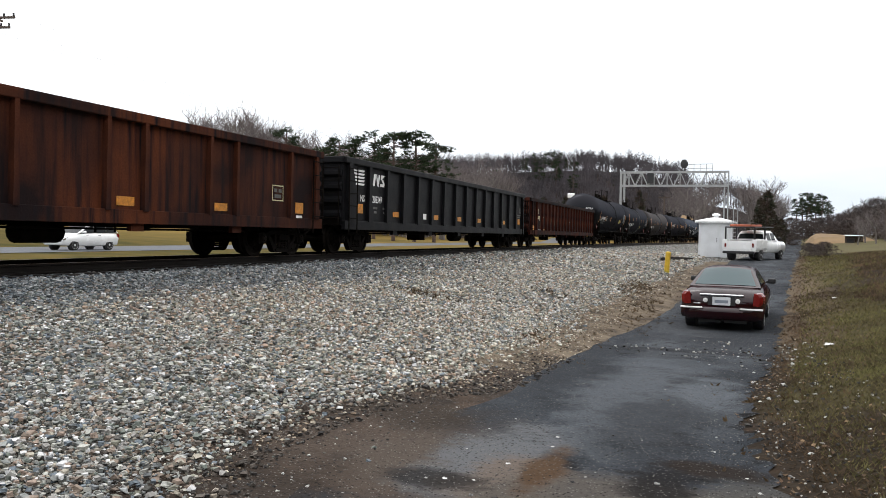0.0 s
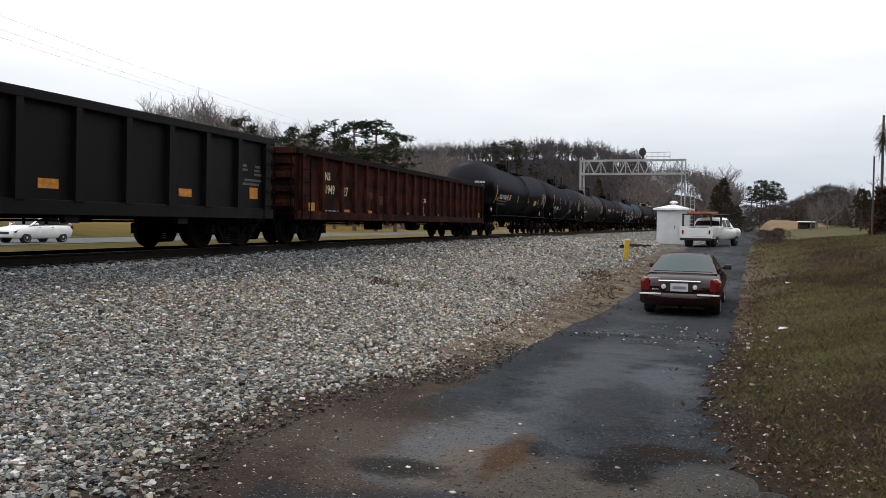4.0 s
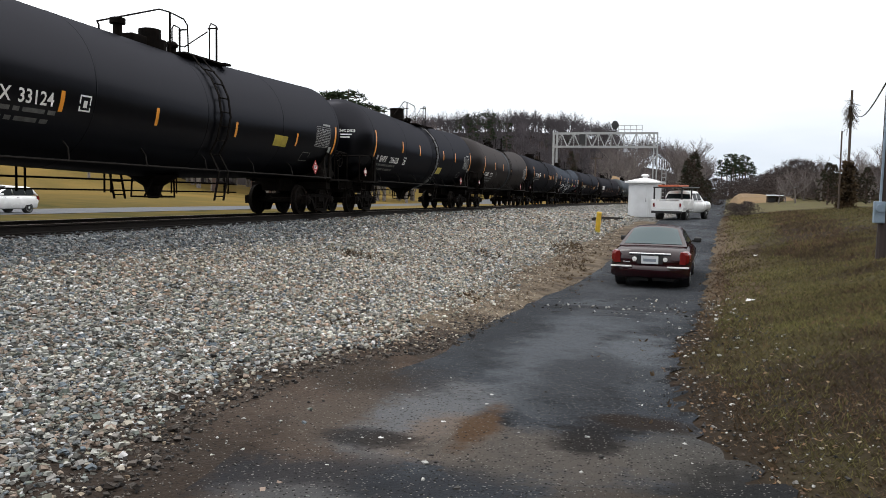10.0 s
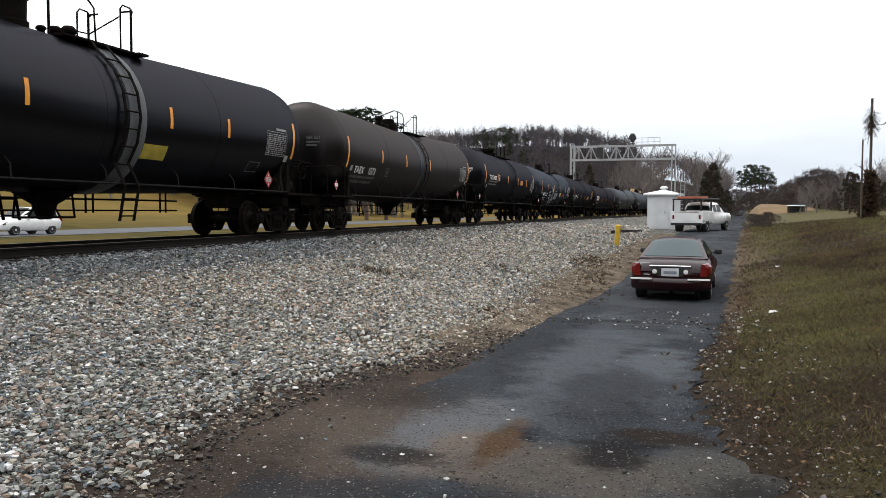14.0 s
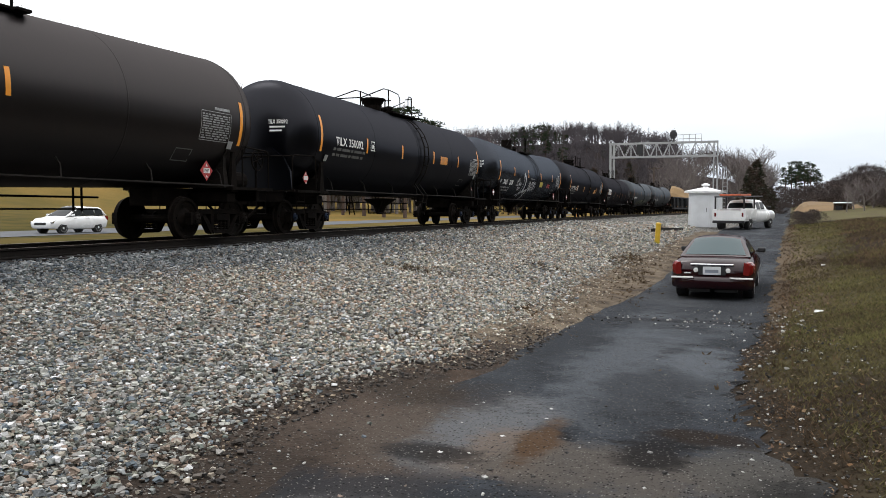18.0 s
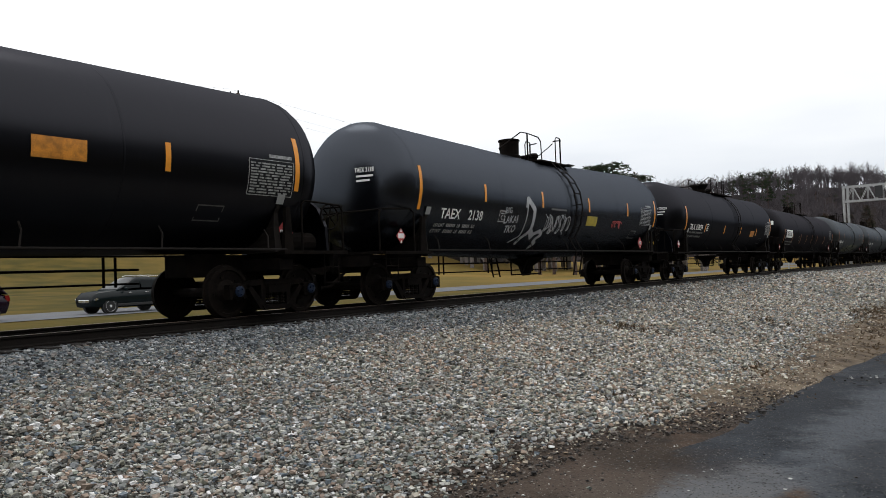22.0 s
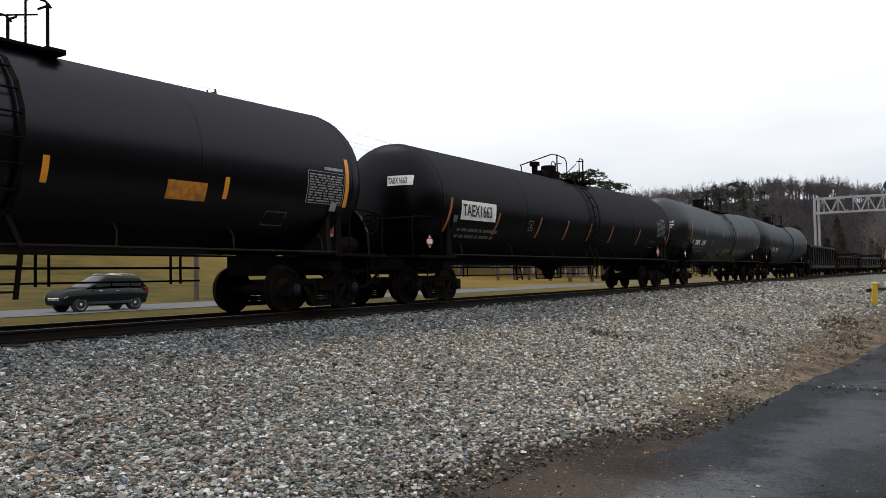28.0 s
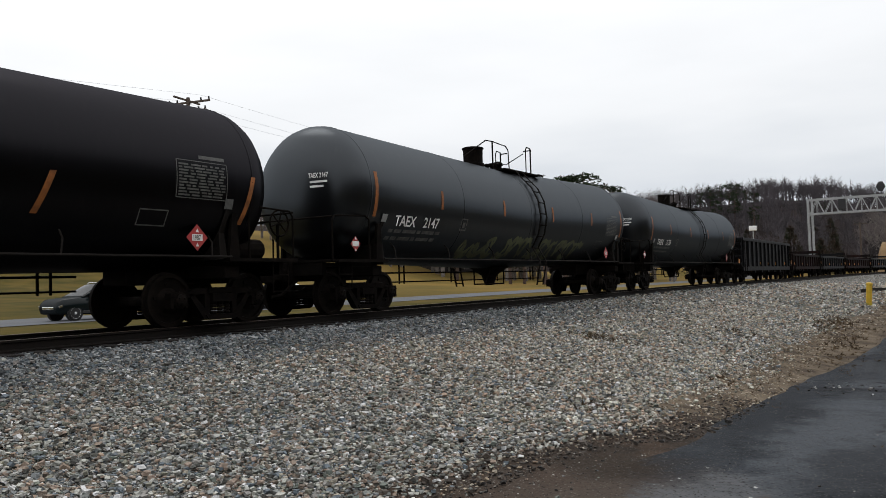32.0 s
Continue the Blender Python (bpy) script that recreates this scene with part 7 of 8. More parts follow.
def small_fixtures():
    p = thing("marker_post", "short yellow plastic marker post in the gravel", "post", pose(-2.86, 36.6, ground_z(-2.86, 36.6), 3, 4, 0))
    bm = bmesh.new()
    lathe(bm, [(0.11, -0.1), (0.11, 0.84), (0.13, 0.86), (0.12, 0.92), (0.04, 0.95)], 14)
    part("tube", bm, YELLOW_POST, p, smooth=False)
    bm = bmesh.new()
    lathe(bm, [(0.125, -0.06), (0.128, -0.05), (0.128, 0.10), (0.125, 0.11)], 14)
    part("collar", bm, YELLOW_SIGN, p)
    # gas tank beside the far rail
    t = thing("propane_tank", "white horizontal propane tank with a domed valve cover", "gas tank", pose(-15.0, 4.22, -0.90) @ Matrix.Scale(0.86, 4))
    bm = bmesh.new()
    r = 0.50
    prof = [(r * math.cos(a), -1.25 - r * 0.8 * math.sin(a)) for a in [math.pi / 2 * k / 6 for k in (5.9, 5, 4, 3, 2, 1)]] + [(r, -1.25), (r, 1.25)] + [(r * math.cos(a), 1.25 + r * 0.8 * math.sin(a)) for a in [math.pi / 2 * k / 6 for k in (1, 2, 3, 4, 5, 5.9)]]
    lathe(bm, prof, 28, "y", (0, 0, 0.72))
    part("shell", bm, WHITE_CAR, t, smooth=True)
    bm = bmesh.new()
    lathe(bm, [(0.19, 1.15), (0.19, 1.38), (0.15, 1.42), (0.03, 1.43)], 16, "z", (0, -0.1, 0))
    part("valve_cover", bm, WHITE_CAR, t)
    bm = bmesh.new()
    for y in (-0.9, 0.9):
        box(bm, 0, y, 0.13, 0.9, 0.25, 0.3)
    part("saddle", bm, BALLAST, t)
    bm = bmesh.new()
    d = [bm.verts.new((0.50 + 0.012, -0.75 + a, 0.80 + b)) for a, b in ((0, -0.12), (0.12, 0), (0, 0.12), (-0.12, 0))]
    bm.faces.new(d)
    part("placard", bm, RED_SIGN, t, "small red placard")
    # switch machine beside the rail
    s = thing("switch_machine", "low black switch machine beside the far rail", "switch machine", pose(-13.75, 5.45, -0.30))
    bm = bmesh.new()
    box(bm, 0, 0, 0.09, 0.45, 0.9, 0.44, 0.05)
    part("case", bm, BLACK_TRIM, s)
    bm = bmesh.new()
    lathe(bm, [(0.16, -0.25), (0.19, -0.2), (0.19, 0.2), (0.16, 0.25)], 12, "y", (0.05, 0.62, 0.2))
    part("motor", bm, BLACK_TRIM, s)
    for x, y, turn in ((-2.95, 47.2, 62), (-3.5, 45.6, 80)):
        old = thing("discarded_tie", "old dark wooden tie lying in the gravel", "railway tie", pose(x, y, ground_z(x, y) + 0.10, 0, 2, turn), "discarded ties")
        bm = bmesh.new()
        box(bm, 0, 0, 0, 2.3, 0.23, 0.17, 0.012)
        part("timber", bm, TIE_WOOD, old)
    # lamp mast beyond the track
    m = thing("mast", "thin grey mast with a small white box on top", "mast", pose(-20.4, 104, ground_z(-20.4, 104)))
    bm = bmesh.new()
    bar(bm, (0, 0, 0), (0, 0, 7.0), 0.09, 8, 0.06)
    part("shaft", bm, GALVANISED, m)
    bm = bmesh.new()
    box(bm, 0, 0, 7.25, 0.9, 0.5, 0.6, 0.06)
    part("box", bm, WHITE_CAR, m)
    # litter in the grass and on the lane
    rnd = random.Random(3)
    for x, y in ((1.62, 16.0), (2.9, 27.5), (-1.9, 5.3), (-1.6, 5.9)):
        bm = bmesh.new()
        n = 9
        c = [(math.cos(2 * math.pi * k / n) * rnd.uniform(0.05, 0.16), math.sin(2 * math.pi * k / n) * rnd.uniform(0.04, 0.1), rnd.uniform(0.0, 0.07)) for k in range(n)]
        mid = bm.verts.new((0, 0, 0.06))
        vs = [bm.verts.new(p) for p in c]
        for a, b in zip(vs, vs[1:] + vs[:1]):
            bm.faces.new((mid, a, b))
        ob = finish("litter", bm, LITTER)
        ob.matrix_basis = pose(x, y, ground_z(x, y) + 0.03, 0, 0, rnd.uniform(0, 360)) @ Matrix.Scale(0.8 if y > 12 else 0.2, 4)
        tagged(ob, "crumpled scrap of white litter on the ground", "litter", "litter")


def poles_and_wires():
    # service pole with a meter box by the grass
    z = ground_z(4.90, 20.6)
    p = thing("service_pole", "dark wooden service pole with a blue-grey meter box", "pole", pose(4.90, 20.6, z))
    bm = bmesh.new()
    bar(bm, (0, 0, -0.3), (0.03, 0, 4.35), 0.12, 10, 0.10)
    part("shaft", bm, DARK_POLE, p)
    bm = bmesh.new()
    box(bm, -0.12, -0.15, 1.1, 0.24, 0.14, 0.5, 0.02)
    lathe(bm, [(0.09, -0.1), (0.09, -0.02), (0.05, 0.0)], 12, "y", (-0.12, -0.2, 1.2))
    bar(bm, (-0.1, -0.13, 1.3), (-0.05, -0.13, 4.2), 0.03)
    part("meter_box", bm, METER_BLUE, p, "pale blue-grey meter box")
    z2 = ground_z(11.8, 59) + 0.02
    q = thing("utility_pole", "weathered utility pole with a tangle of vines near its top", "pole", pose(11.8, 59, z2))
    bm = bmesh.new()
    bar(bm, (0, 0, -0.5), (0, 0, 7.85), 0.10, 10, 0.075)
    part("shaft", bm, POLE_WOOD, q)
    bm = bmesh.new()
    rnd = random.Random(8)
    for k in range(260):
        a, r, h = rnd.uniform(0, 6.28), rnd.uniform(0.15, 0.6), rnd.gauss(6.4, 0.38)
        bar(bm, (math.cos(a) * 0.1, math.sin(a) * 0.1, h), (math.cos(a) * r, math.sin(a) * r, h + rnd.uniform(-0.8, 0.25)), 0.009, 3)
    part("vines", bm, WEED, q, "dry hanging vines")
    iv, ifc = [], []
    for k in range(260):
        a, h = rnd.uniform(0, 6.28), rnd.uniform(0, 1) ** 1.3 * 3.0
        r = rnd.uniform(0.12, 0.62) * (1 - 0.18 * h)
        tuft(iv, ifc, Vector((math.cos(a) * r, math.sin(a) * r, h)), 0.36, rnd, 9, 1.0, 0.15)
    raw("ivy", iv, ifc, WEED, q, "mass of brown ivy round the foot")
    q2 = thing("utility_pole", "slim weathered pole beside the vine-covered one", "pole", pose(11.15, 58.2, z2))
    bm = bmesh.new()
    bar(bm, (0, 0, -0.5), (0, 0, 5.1), 0.06, 8, 0.05)
    part("shaft", bm, POLE_WOOD, q2)
    bm = bmesh.new()
    a, b = Vector((11.8, 59, z2 + 6.9)), Vector((4.93, 20.6, z + 4.3))
    pts = [a + (b - a) * k / 14 + Vector((0, 0, -0.9 * math.sin(math.pi * k / 14))) for k in range(15)]
    pipe(bm, pts, 0.022, 4)
    tagged(finish("service_wire", bm, BLACK_TRIM), "slack black service wire between two poles", "wire")
    # pole with crossarms beyond the highway
    X, Y = -47.0, 39.6
    g = ground_z(X, Y)
    u = thing("utility_pole", "tall utility pole with two crossarms beyond the highway", "pole", pose(X, Y, g, 0, 0, 12))
    top = 15.5
    bm = bmesh.new()
    bar(bm, (0, 0, -0.5), (0, 0, top), 0.19, 10, 0.13)
    part("shaft", bm, POLE_WOOD, u)
    for h, w in ((top - 0.35, 1.85), (top - 1.0, 1.5)):
        bm = bmesh.new()
        beam(bm, (-w, 0.1, h), (w, 0.1, h), 0.12, 0.14)
        beam(bm, (-0.1, -w * 0.8, h + 0.15), (-0.1, w * 0.8, h + 0.15), 0.12, 0.12)
        part("crossarm", bm, POLE_WOOD, u)
        for k in (-1, -0.6, 0.6, 1):
            bm = bmesh.new()
            lathe(bm, [(0.05, 0), (0.08, 0.06), (0.05, 0.12), (0.08, 0.18), (0.03, 0.24)], 8, "z", (k * w * 0.95, 0.1, h + 0.06))
            part("insulator", bm, BLACK_TRIM, u)
    for k, (dx, h) in enumerate(((-1.35, top), (1.35, top), (0.0, top - 1.1))):
        bm = bmesh.new()
        for far in (Vector((-52, -40, g + 13.5)), Vector((-43, 125, g + 13.5))):
            a, b = Vector((X + dx, Y, g + h)), far + Vector((dx, 0, 0))
            pipe(bm, [a + (b - a) * i / 12 + Vector((0, 0, -1.4 * math.sin(math.pi * i / 12))) for i in range(13)], 0.0065, 4)
        tagged(finish("power_line", bm, BLACK_TRIM), "thin overhead power line", "wire", "power lines")


    X, Y = -16.5, 199.0
    g = ground_z(X, Y)
    w = thing("utility_pole", "distant wooden utility pole with one crossarm", "pole", pose(X, Y, g))
    bm = bmesh.new()
    bar(bm, (0, 0, -0.5), (0, 0, 10.9 - g), 0.2, 8, 0.15)
    part("shaft", bm, POLE_WOOD, w)
    bm = bmesh.new()
    beam(bm, (-1.4, 0.1, 10.5 - g), (1.4, 0.1, 10.5 - g), 0.16, 0.18)
    part("crossarm", bm, POLE_WOOD, w)
    X, Y = -37.4, 236.0
    s = thing("hillside_shed", "small white-roofed shed among the hillside trees", "shed", pose(X, Y, ground_z(X, Y) + 1.2, 0, 0, 9))
    bm = bmesh.new()
    box(bm, 0, 0, 0.9, 2.6, 2.2, 2.6)
    part("wall", bm, BARK, s)
    bm = bmesh.new()
    prism(bm, [(-1.5, 2.1), (1.5, 2.1), (1.2, 2.5), (-1.2, 2.5)], -1.7, 1.7)
    part("roof", bm, WHITE_CAR, s, "white sheet roof")
    bm = bmesh.new()
    box(bm, 0, -1.12, 1.2, 1.8, 0.06, 1.0)
    part("front_panel", bm, WHITE_CAR, s, "white front panel")


# ---- trees ----
def branch(bm, a, d, length, r, depth, rnd, twigs, spread=0.55):
    n = 3 if depth > 1 else 2
    p, cur = Vector(a), Vector(d).normalized()
    for i in range(n):
        q = p + cur * length / n
        r2 = r * (1 - 0.22 * (i + 1) / n)
        bar(twigs if depth <= 1 else bm, p, q, r * (1 - 0.22 * i / n), 5 if depth > 2 else 3, r2)
        cur = (cur + Vector((rnd.uniform(-0.16, 0.16), rnd.uniform(-0.16, 0.16), rnd.uniform(-0.02, 0.14)))).normalized()
        p = q
        if depth > 0 and i < n - 1:
            side = Vector((rnd.uniform(-1, 1), rnd.uniform(-1, 1), rnd.uniform(0.0, 0.7))).normalized()
            branch(bm, p, cur * (1 - spread) + side * spread, length * rnd.uniform(0.5, 0.72), r2 * 0.55, depth - 1, rnd, twigs, spread)
    if depth > 0:
        for k in range(rnd.choice((2, 3))):
            side = Vector((rnd.uniform(-1, 1), rnd.uniform(-1, 1), rnd.uniform(0.1, 0.8))).normalized()
            branch(bm, p, cur * (1 - spread * 0.8) + side * spread * 0.8, length * rnd.uniform(0.55, 0.78), r * 0.55, depth - 1, rnd, twigs, spread)


def bare_tree(height, seed, depth=5):
    rnd = random.Random(seed)
    t = thing("bare_tree", "leafless grey-brown deciduous tree", "tree", group="bare trees")
    bm, tw = bmesh.new(), bmesh.new()
    branch(bm, (0, 0, -0.3), (0, 0, 1), height * 0.30, height * 0.017, depth, rnd, tw, 0.66)
    t["height"] = max(v.co.z for v in tw.verts)
    part("trunk", bm, BARK, t)
    part("crown", tw, TWIGS, t, "fine bare twigs")
    return t


def tuft(verts, faces, at, size, rnd, n=7, flat=0.6, thin=0.16):
    """A spray of thin leaf blades about a point."""
    for _ in range(n):
        d = Vector((rnd.uniform(-1, 1), rnd.uniform(-1, 1), rnd.uniform(-0.4, 1) * flat)).normalized() * size * rnd.uniform(0.6, 1.2)
        s = d.cross(Vector((rnd.uniform(-1, 1), rnd.uniform(-1, 1), rnd.uniform(-1, 1)))).normalized() * size * thin
        k = len(verts)
        verts += [tuple(at - s), tuple(at + s), tuple(at + d * 0.55 + s * 0.8), tuple(at + d), tuple(at + d * 0.55 - s * 0.8)]
        faces.append((k, k + 1, k + 2, k + 3, k + 4))


def pine_tree(height, seed):
    rnd = random.Random(seed)
    t = thing("pine_tree", "tall dark green pine with a bare trunk and tufted crown", "tree", group="pines")
    bm = bmesh.new()
    bar(bm, (0, 0, -0.4), (0.15, 0.1, height * 0.55), height * 0.018, 8, height * 0.013)
    bar(bm, (0.15, 0.1, height * 0.55), (0.0, 0.2, height * 0.97), height * 0.013, 7, height * 0.004)
    verts, faces = [], []
    t["height"] = height
    for k in range(30):
        h = height * rnd.uniform(0.56, 0.97)
        f = (h / height - 0.56) / 0.41
        reach = height * 0.165 * (0.45 + 0.75 * math.sin(math.pi * min(1, 0.22 + 0.74 * f))) * rnd.uniform(0.5, 1.1)
        a = rnd.uniform(0, 6.28)
        tip = Vector((math.cos(a) * reach, math.sin(a) * reach, min(height * 0.985, h + reach * rnd.uniform(0.0, 0.45))))
        base = Vector((0.1, 0.1, h))
        bar(bm, base, tip, height * 0.0045, 4, height * 0.0015)
        for q in range(2):
            heart = base + (tip - base) * rnd.uniform(0.62, 1.0)
            for j in range(8):
                c = heart + Vector((rnd.gauss(0, 1), rnd.gauss(0, 1), rnd.gauss(0, 0.5))) * height * 0.028
                tuft(verts, faces, c, height * 0.026, rnd, 8, 0.7, 0.13)
    part("trunk", bm, PINE_BARK, t)
    raw("crown", verts, faces, NEEDLES, t, "tufts of dark needles")
    return t


def cedar_bush(height, width, seed, mat=None, name="cedar_tree", label="dense dark cedar with an uneven outline", twiggy=False):
    rnd = random.Random(seed)
    t = thing(name, label, "tree", group="cedars and scrub")
    bm = bmesh.new()
    bar(bm, (0, 0, -0.3), (0, 0, height * 0.9), height * 0.025, 6, height * 0.006)
    verts, faces = [], []
    for k in range(330 if twiggy else 230):
        f = rnd.random() ** 0.8
        h = height * (0.04 + 0.95 * f)
        r = width * ((1 - f * f) ** 0.5 if twiggy else (1 - f) ** 0.7) * rnd.uniform(0.2, 1.05) * 0.5 + 0.1
        a = rnd.uniform(0, 6.28)
        c = Vector((math.cos(a) * r, math.sin(a) * r, h))
        if k % 4 == 0:
            bar(bm, (0, 0, h * 0.9), c, 0.03, 3, 0.01)
        tuft(verts, faces, c, height * (0.16 if twiggy else 0.055), rnd, 16 if twiggy else 9, 1.0, 0.022 if twiggy else 0.16)
    part("trunk", bm, PINE_BARK, t)
    raw("crown", verts, faces, mat or CEDAR, t, "dense dark foliage")
    return t


def place(ob, x, y, s=1.0, turn=0.0):
    m = pose(x, y, ground_z(x, y) - 0.1, 0, 0, turn) @ Matrix.Scale(s, 4)
    return m


def build_trees():
    rnd = random.Random(21)
    kinds = [bare_tree(14, 100 + k, 5) for k in range(4)]
    pines = [pine_tree(17, 40), pine_tree(15, 41), pine_tree(16, 42)]
    cedars = [cedar_bush(5, 4.2, 60), cedar_bush(6.5, 4.0, 61)]
    scrub = cedar_bush(3.0, 6.0, 62, BRUSH, "thicket", "brown leafless thicket of brush", True)

    def at(az, dist):
        a = radians(az)
        return -math.sin(a) * dist, math.cos(a) * dist

    used = set()

    def put(ob, az, dist, s):
        x, y = at(az, dist)
        turn = rnd.uniform(0, 360)
        m = place(ob, x, y, s * rnd.uniform(0.92, 1.08), turn)
        if ob.name in used:
            c = copy_thing(ob, pose(*m.translation, 0, 0, turn))
            c.scale = m.to_scale()
        else:
            used.add(ob.name)
            ob.matrix_basis = m

    def clear(x, y):
        """Off the track, the lane and the highway."""
        if y < 430 and abs(x - TRACK_X - bend(y)[0]) < 5.5:
            return False
        if lerp_table(y, ROAD_L) - 2 < x < lerp_table(y, ROAD_R) + 1.5:
            return False
        return not (y < 210 and HIGHWAY_FAR - 3 < x < HIGHWAY_NEAR + 3)

    def grown(az, d, el):
        """A bare tree whose top rises to an elevation seen from the lane."""
        x, y = at(az, d)
        ob = kinds[rnd.randrange(4)]
        put(ob, az, d, max(0.4, (math.tan(radians(el)) * d + 0.65 - ground_z(x, y)) / ob["height"]))

    def tall_pine(az, d, el):
        """A pine whose top rises to an elevation seen from the lane."""
        x, y = at(az, d)
        ob = pines[rnd.randrange(3)]
        put(ob, az, d, max(0.3, (math.tan(radians(el)) * d + 0.65 - ground_z(x, y)) / (ob["height"] * 1.02)))

    # group of pines beyond the highway
    for az, d, el in ((28.8, 128, 6.5), (27.6, 131, 7.1), (26.6, 132, 6.7), (25.1, 130, 7.2), (23.7, 126, 7.55), (22.2, 127, 7.5), (20.8, 130, 7.0), (31.4, 150, 7.65)):
        tall_pine(az, d, el)
    # dark evergreens among the bare woods of the hill
    for az, d, el in ((14.4, 296, 5.6), (13.7, 300, 5.85), (13.1, 305, 5.8), (12.5, 290, 5.95), (12.0, 300, 5.9), (11.4, 296, 5.6), (10.9, 290, 5.3), (13.4, 270, 5.2), (12.2, 268, 5.1), (11.0, 262, 4.7), (9.3, 300, 4.9), (16.5, 280, 4.9), (8.1, 280, 4.2), (6.6, 290, 4.4)):
        tall_pine(az, d, el)
    for az, d, el in ((-3.7, 150, 3.05), (-4.3, 153, 3.3), (-4.8, 150, 3.4), (-5.5, 154, 2.9), (-4.05, 147, 2.85), (-4.55, 156, 3.2), (-5.15, 148, 3.1), (-4.4, 146, 2.6), (-5.0, 155, 2.7)):
        tall_pine(az, d, el)
    # bare woods behind
    for k in range(84):
        az = rnd.uniform(16, 38)
        d = rnd.uniform(150, 185)
        grown(az, d, lerp_table(az, [(16, 5.9), (20, 6.2), (24, 6.4), (29, 7.5), (31, 7.7), (35.5, 8.4), (38, 7.7)]) * rnd.uniform(0.76, 1.02))
    for k in range(44):
        put(kinds[rnd.randrange(4)], rnd.uniform(38, 76), rnd.uniform(135, 175), rnd.uniform(0.8, 1.1))
    for k in range(20):
        az, d = rnd.uniform(4.5, 15), rnd.uniform(190, 240)
        if clear(*at(az, d)):
            put(cedars[rnd.randrange(2)], az, d, rnd.uniform(1.1, 1.8))
    # tall bare trees in front of the hill, beyond the bridge
    for k in range(38):
        az, d = rnd.uniform(-2.7, 4.5), rnd.uniform(215, 275)
        if clear(*at(az, d)):
            grown(az, d, 4.75 * rnd.uniform(0.72, 1.0))
    for az, d, s in ((-7.3, 100, 0.36), (-7.7, 105, 0.42), (-8.3, 98, 0.38), (-8.8, 110, 0.40), (-11.8, 95, 0.55), (-12.6, 88, 0.5), (-13.3, 92, 0.6), (-14, 85, 0.55), (-6.6, 170, 0.40), (-6.2, 180, 0.34), (-9.8, 105, 0.5)):
        put(kinds[rnd.randrange(4)], az, d, s)
    for az, d, s in ((-1.5, 98, 0.92), (-1.9, 96, 0.98), (-2.3, 99, 0.86), (-2.8, 102, 0.66), (-10.2, 80, 0.78), (-10.5, 84, 0.70), (-11.6, 82, 0.66), (-12.4, 82, 0.7), (-6.3, 150, 0.5), (-6.7, 152, 0.45)):
        put(cedars[rnd.randrange(2)], az, d, s)
    for az, d, s in ((-4.5, 62, 0.32), (-5.0, 64, 0.30), (-5.4, 60, 0.36), (-7.7, 125, 1.6), (-8.4, 124, 1.85), (-9.0, 120, 1.6), (-9.6, 112, 1.1), (-11.6, 104, 1.2), (-12.6, 106, 1.3), (-13.4, 104, 1.3), (-10.2, 108, 1.1), (-3.3, 110, 0.7), (-2.6, 115, 0.7),
                     (-5.8, 120, 0.8), (-14.2, 100, 1.5), (-15.2, 98, 1.6), (-10.0, 116, 1.0), (-10.9, 110, 1.0), (-3.4, 140, 1.2), (-4.2, 138, 1.0), (-5.0, 142, 1.1), (-5.7, 140, 1.1), (-6.5, 138, 1.3), (-7.2, 130, 1.3), (-6.1, 128, 0.9)):
        put(scrub, az, d, s)
    # hillside woods as one mass of bare trees with rounded crowns
    verts, faces = [], []

    def stick(p, q, r):
        k = len(verts)
        d = (q - p)
        s = d.cross(Vector((0.3, 1, 0.2))).normalized() * r
        u = d.cross(s).normalized() * r
        verts.extend([tuple(p + s), tuple(p - s * 0.5 + u), tuple(p - s * 0.5 - u), tuple(q)])
        faces.extend([(k, k + 1, k + 3), (k + 1, k + 2, k + 3), (k + 2, k, k + 3)])

    spots = []
    for k in range(2500):
        az = rnd.uniform(-2.9, 42)
        d = 205 + 175 * rnd.random() ** 0.75
        if az < 2.5 and d < 300:
            d = rnd.uniform(435, 520)
        spots.append((*at(az, d), d))
    # unseen trees added behind the grassy bank to darken reflections on the tank sides
    for k in range(420):
        y = rnd.uniform(-70, 62)
        spots.append((max(20.0, 0.40 * y) + 22 * rnd.random() ** 1.4, y, 410))
    for x, y, d in spots:
        if not clear(x, y):
            continue
        z = ground_z(x, y)
        h = rnd.uniform(7.5, 11.0) * (1.0 if d < 400 else 1.5)
        foot = Vector((x, y, z - 0.3))
        fork = foot + Vector((rnd.uniform(-0.4, 0.4), rnd.uniform(-0.4, 0.4), h * rnd.uniform(0.35, 0.5)))
        stick(foot, fork + Vector((0, 0, h * 0.3)), 0.17)
        wide, tall = h * rnd.uniform(0.24, 0.36), h * 0.34
        heart = foot + Vector((0, 0, h * 0.64))
        for j in range(12):
            a, e, r = rnd.uniform(0, 6.28), math.asin(rnd.uniform(-0.45, 1.0)), rnd.uniform(0.55, 1.0)
            tip = heart + Vector((math.cos(a) * math.cos(e) * wide, math.sin(a) * math.cos(e) * wide, math.sin(e) * tall)) * r
            stick(fork, tip, 0.085)
            for _ in range(6):
                b = fork + (tip - fork) * rnd.uniform(0.45, 1.0)
                out = (b - heart).normalized() * 0.5 + Vector((rnd.uniform(-1, 1), rnd.uniform(-1, 1), rnd.uniform(-0.2, 1)))
                stick(b, b + out * h * 0.10, 0.05)
    tagged(raw("hillside_woods", verts, faces, HILL_TWIGS), "leafless grey-brown woods covering the hillside, with unseen trees added behind the bank", "woods", kind="stuff")


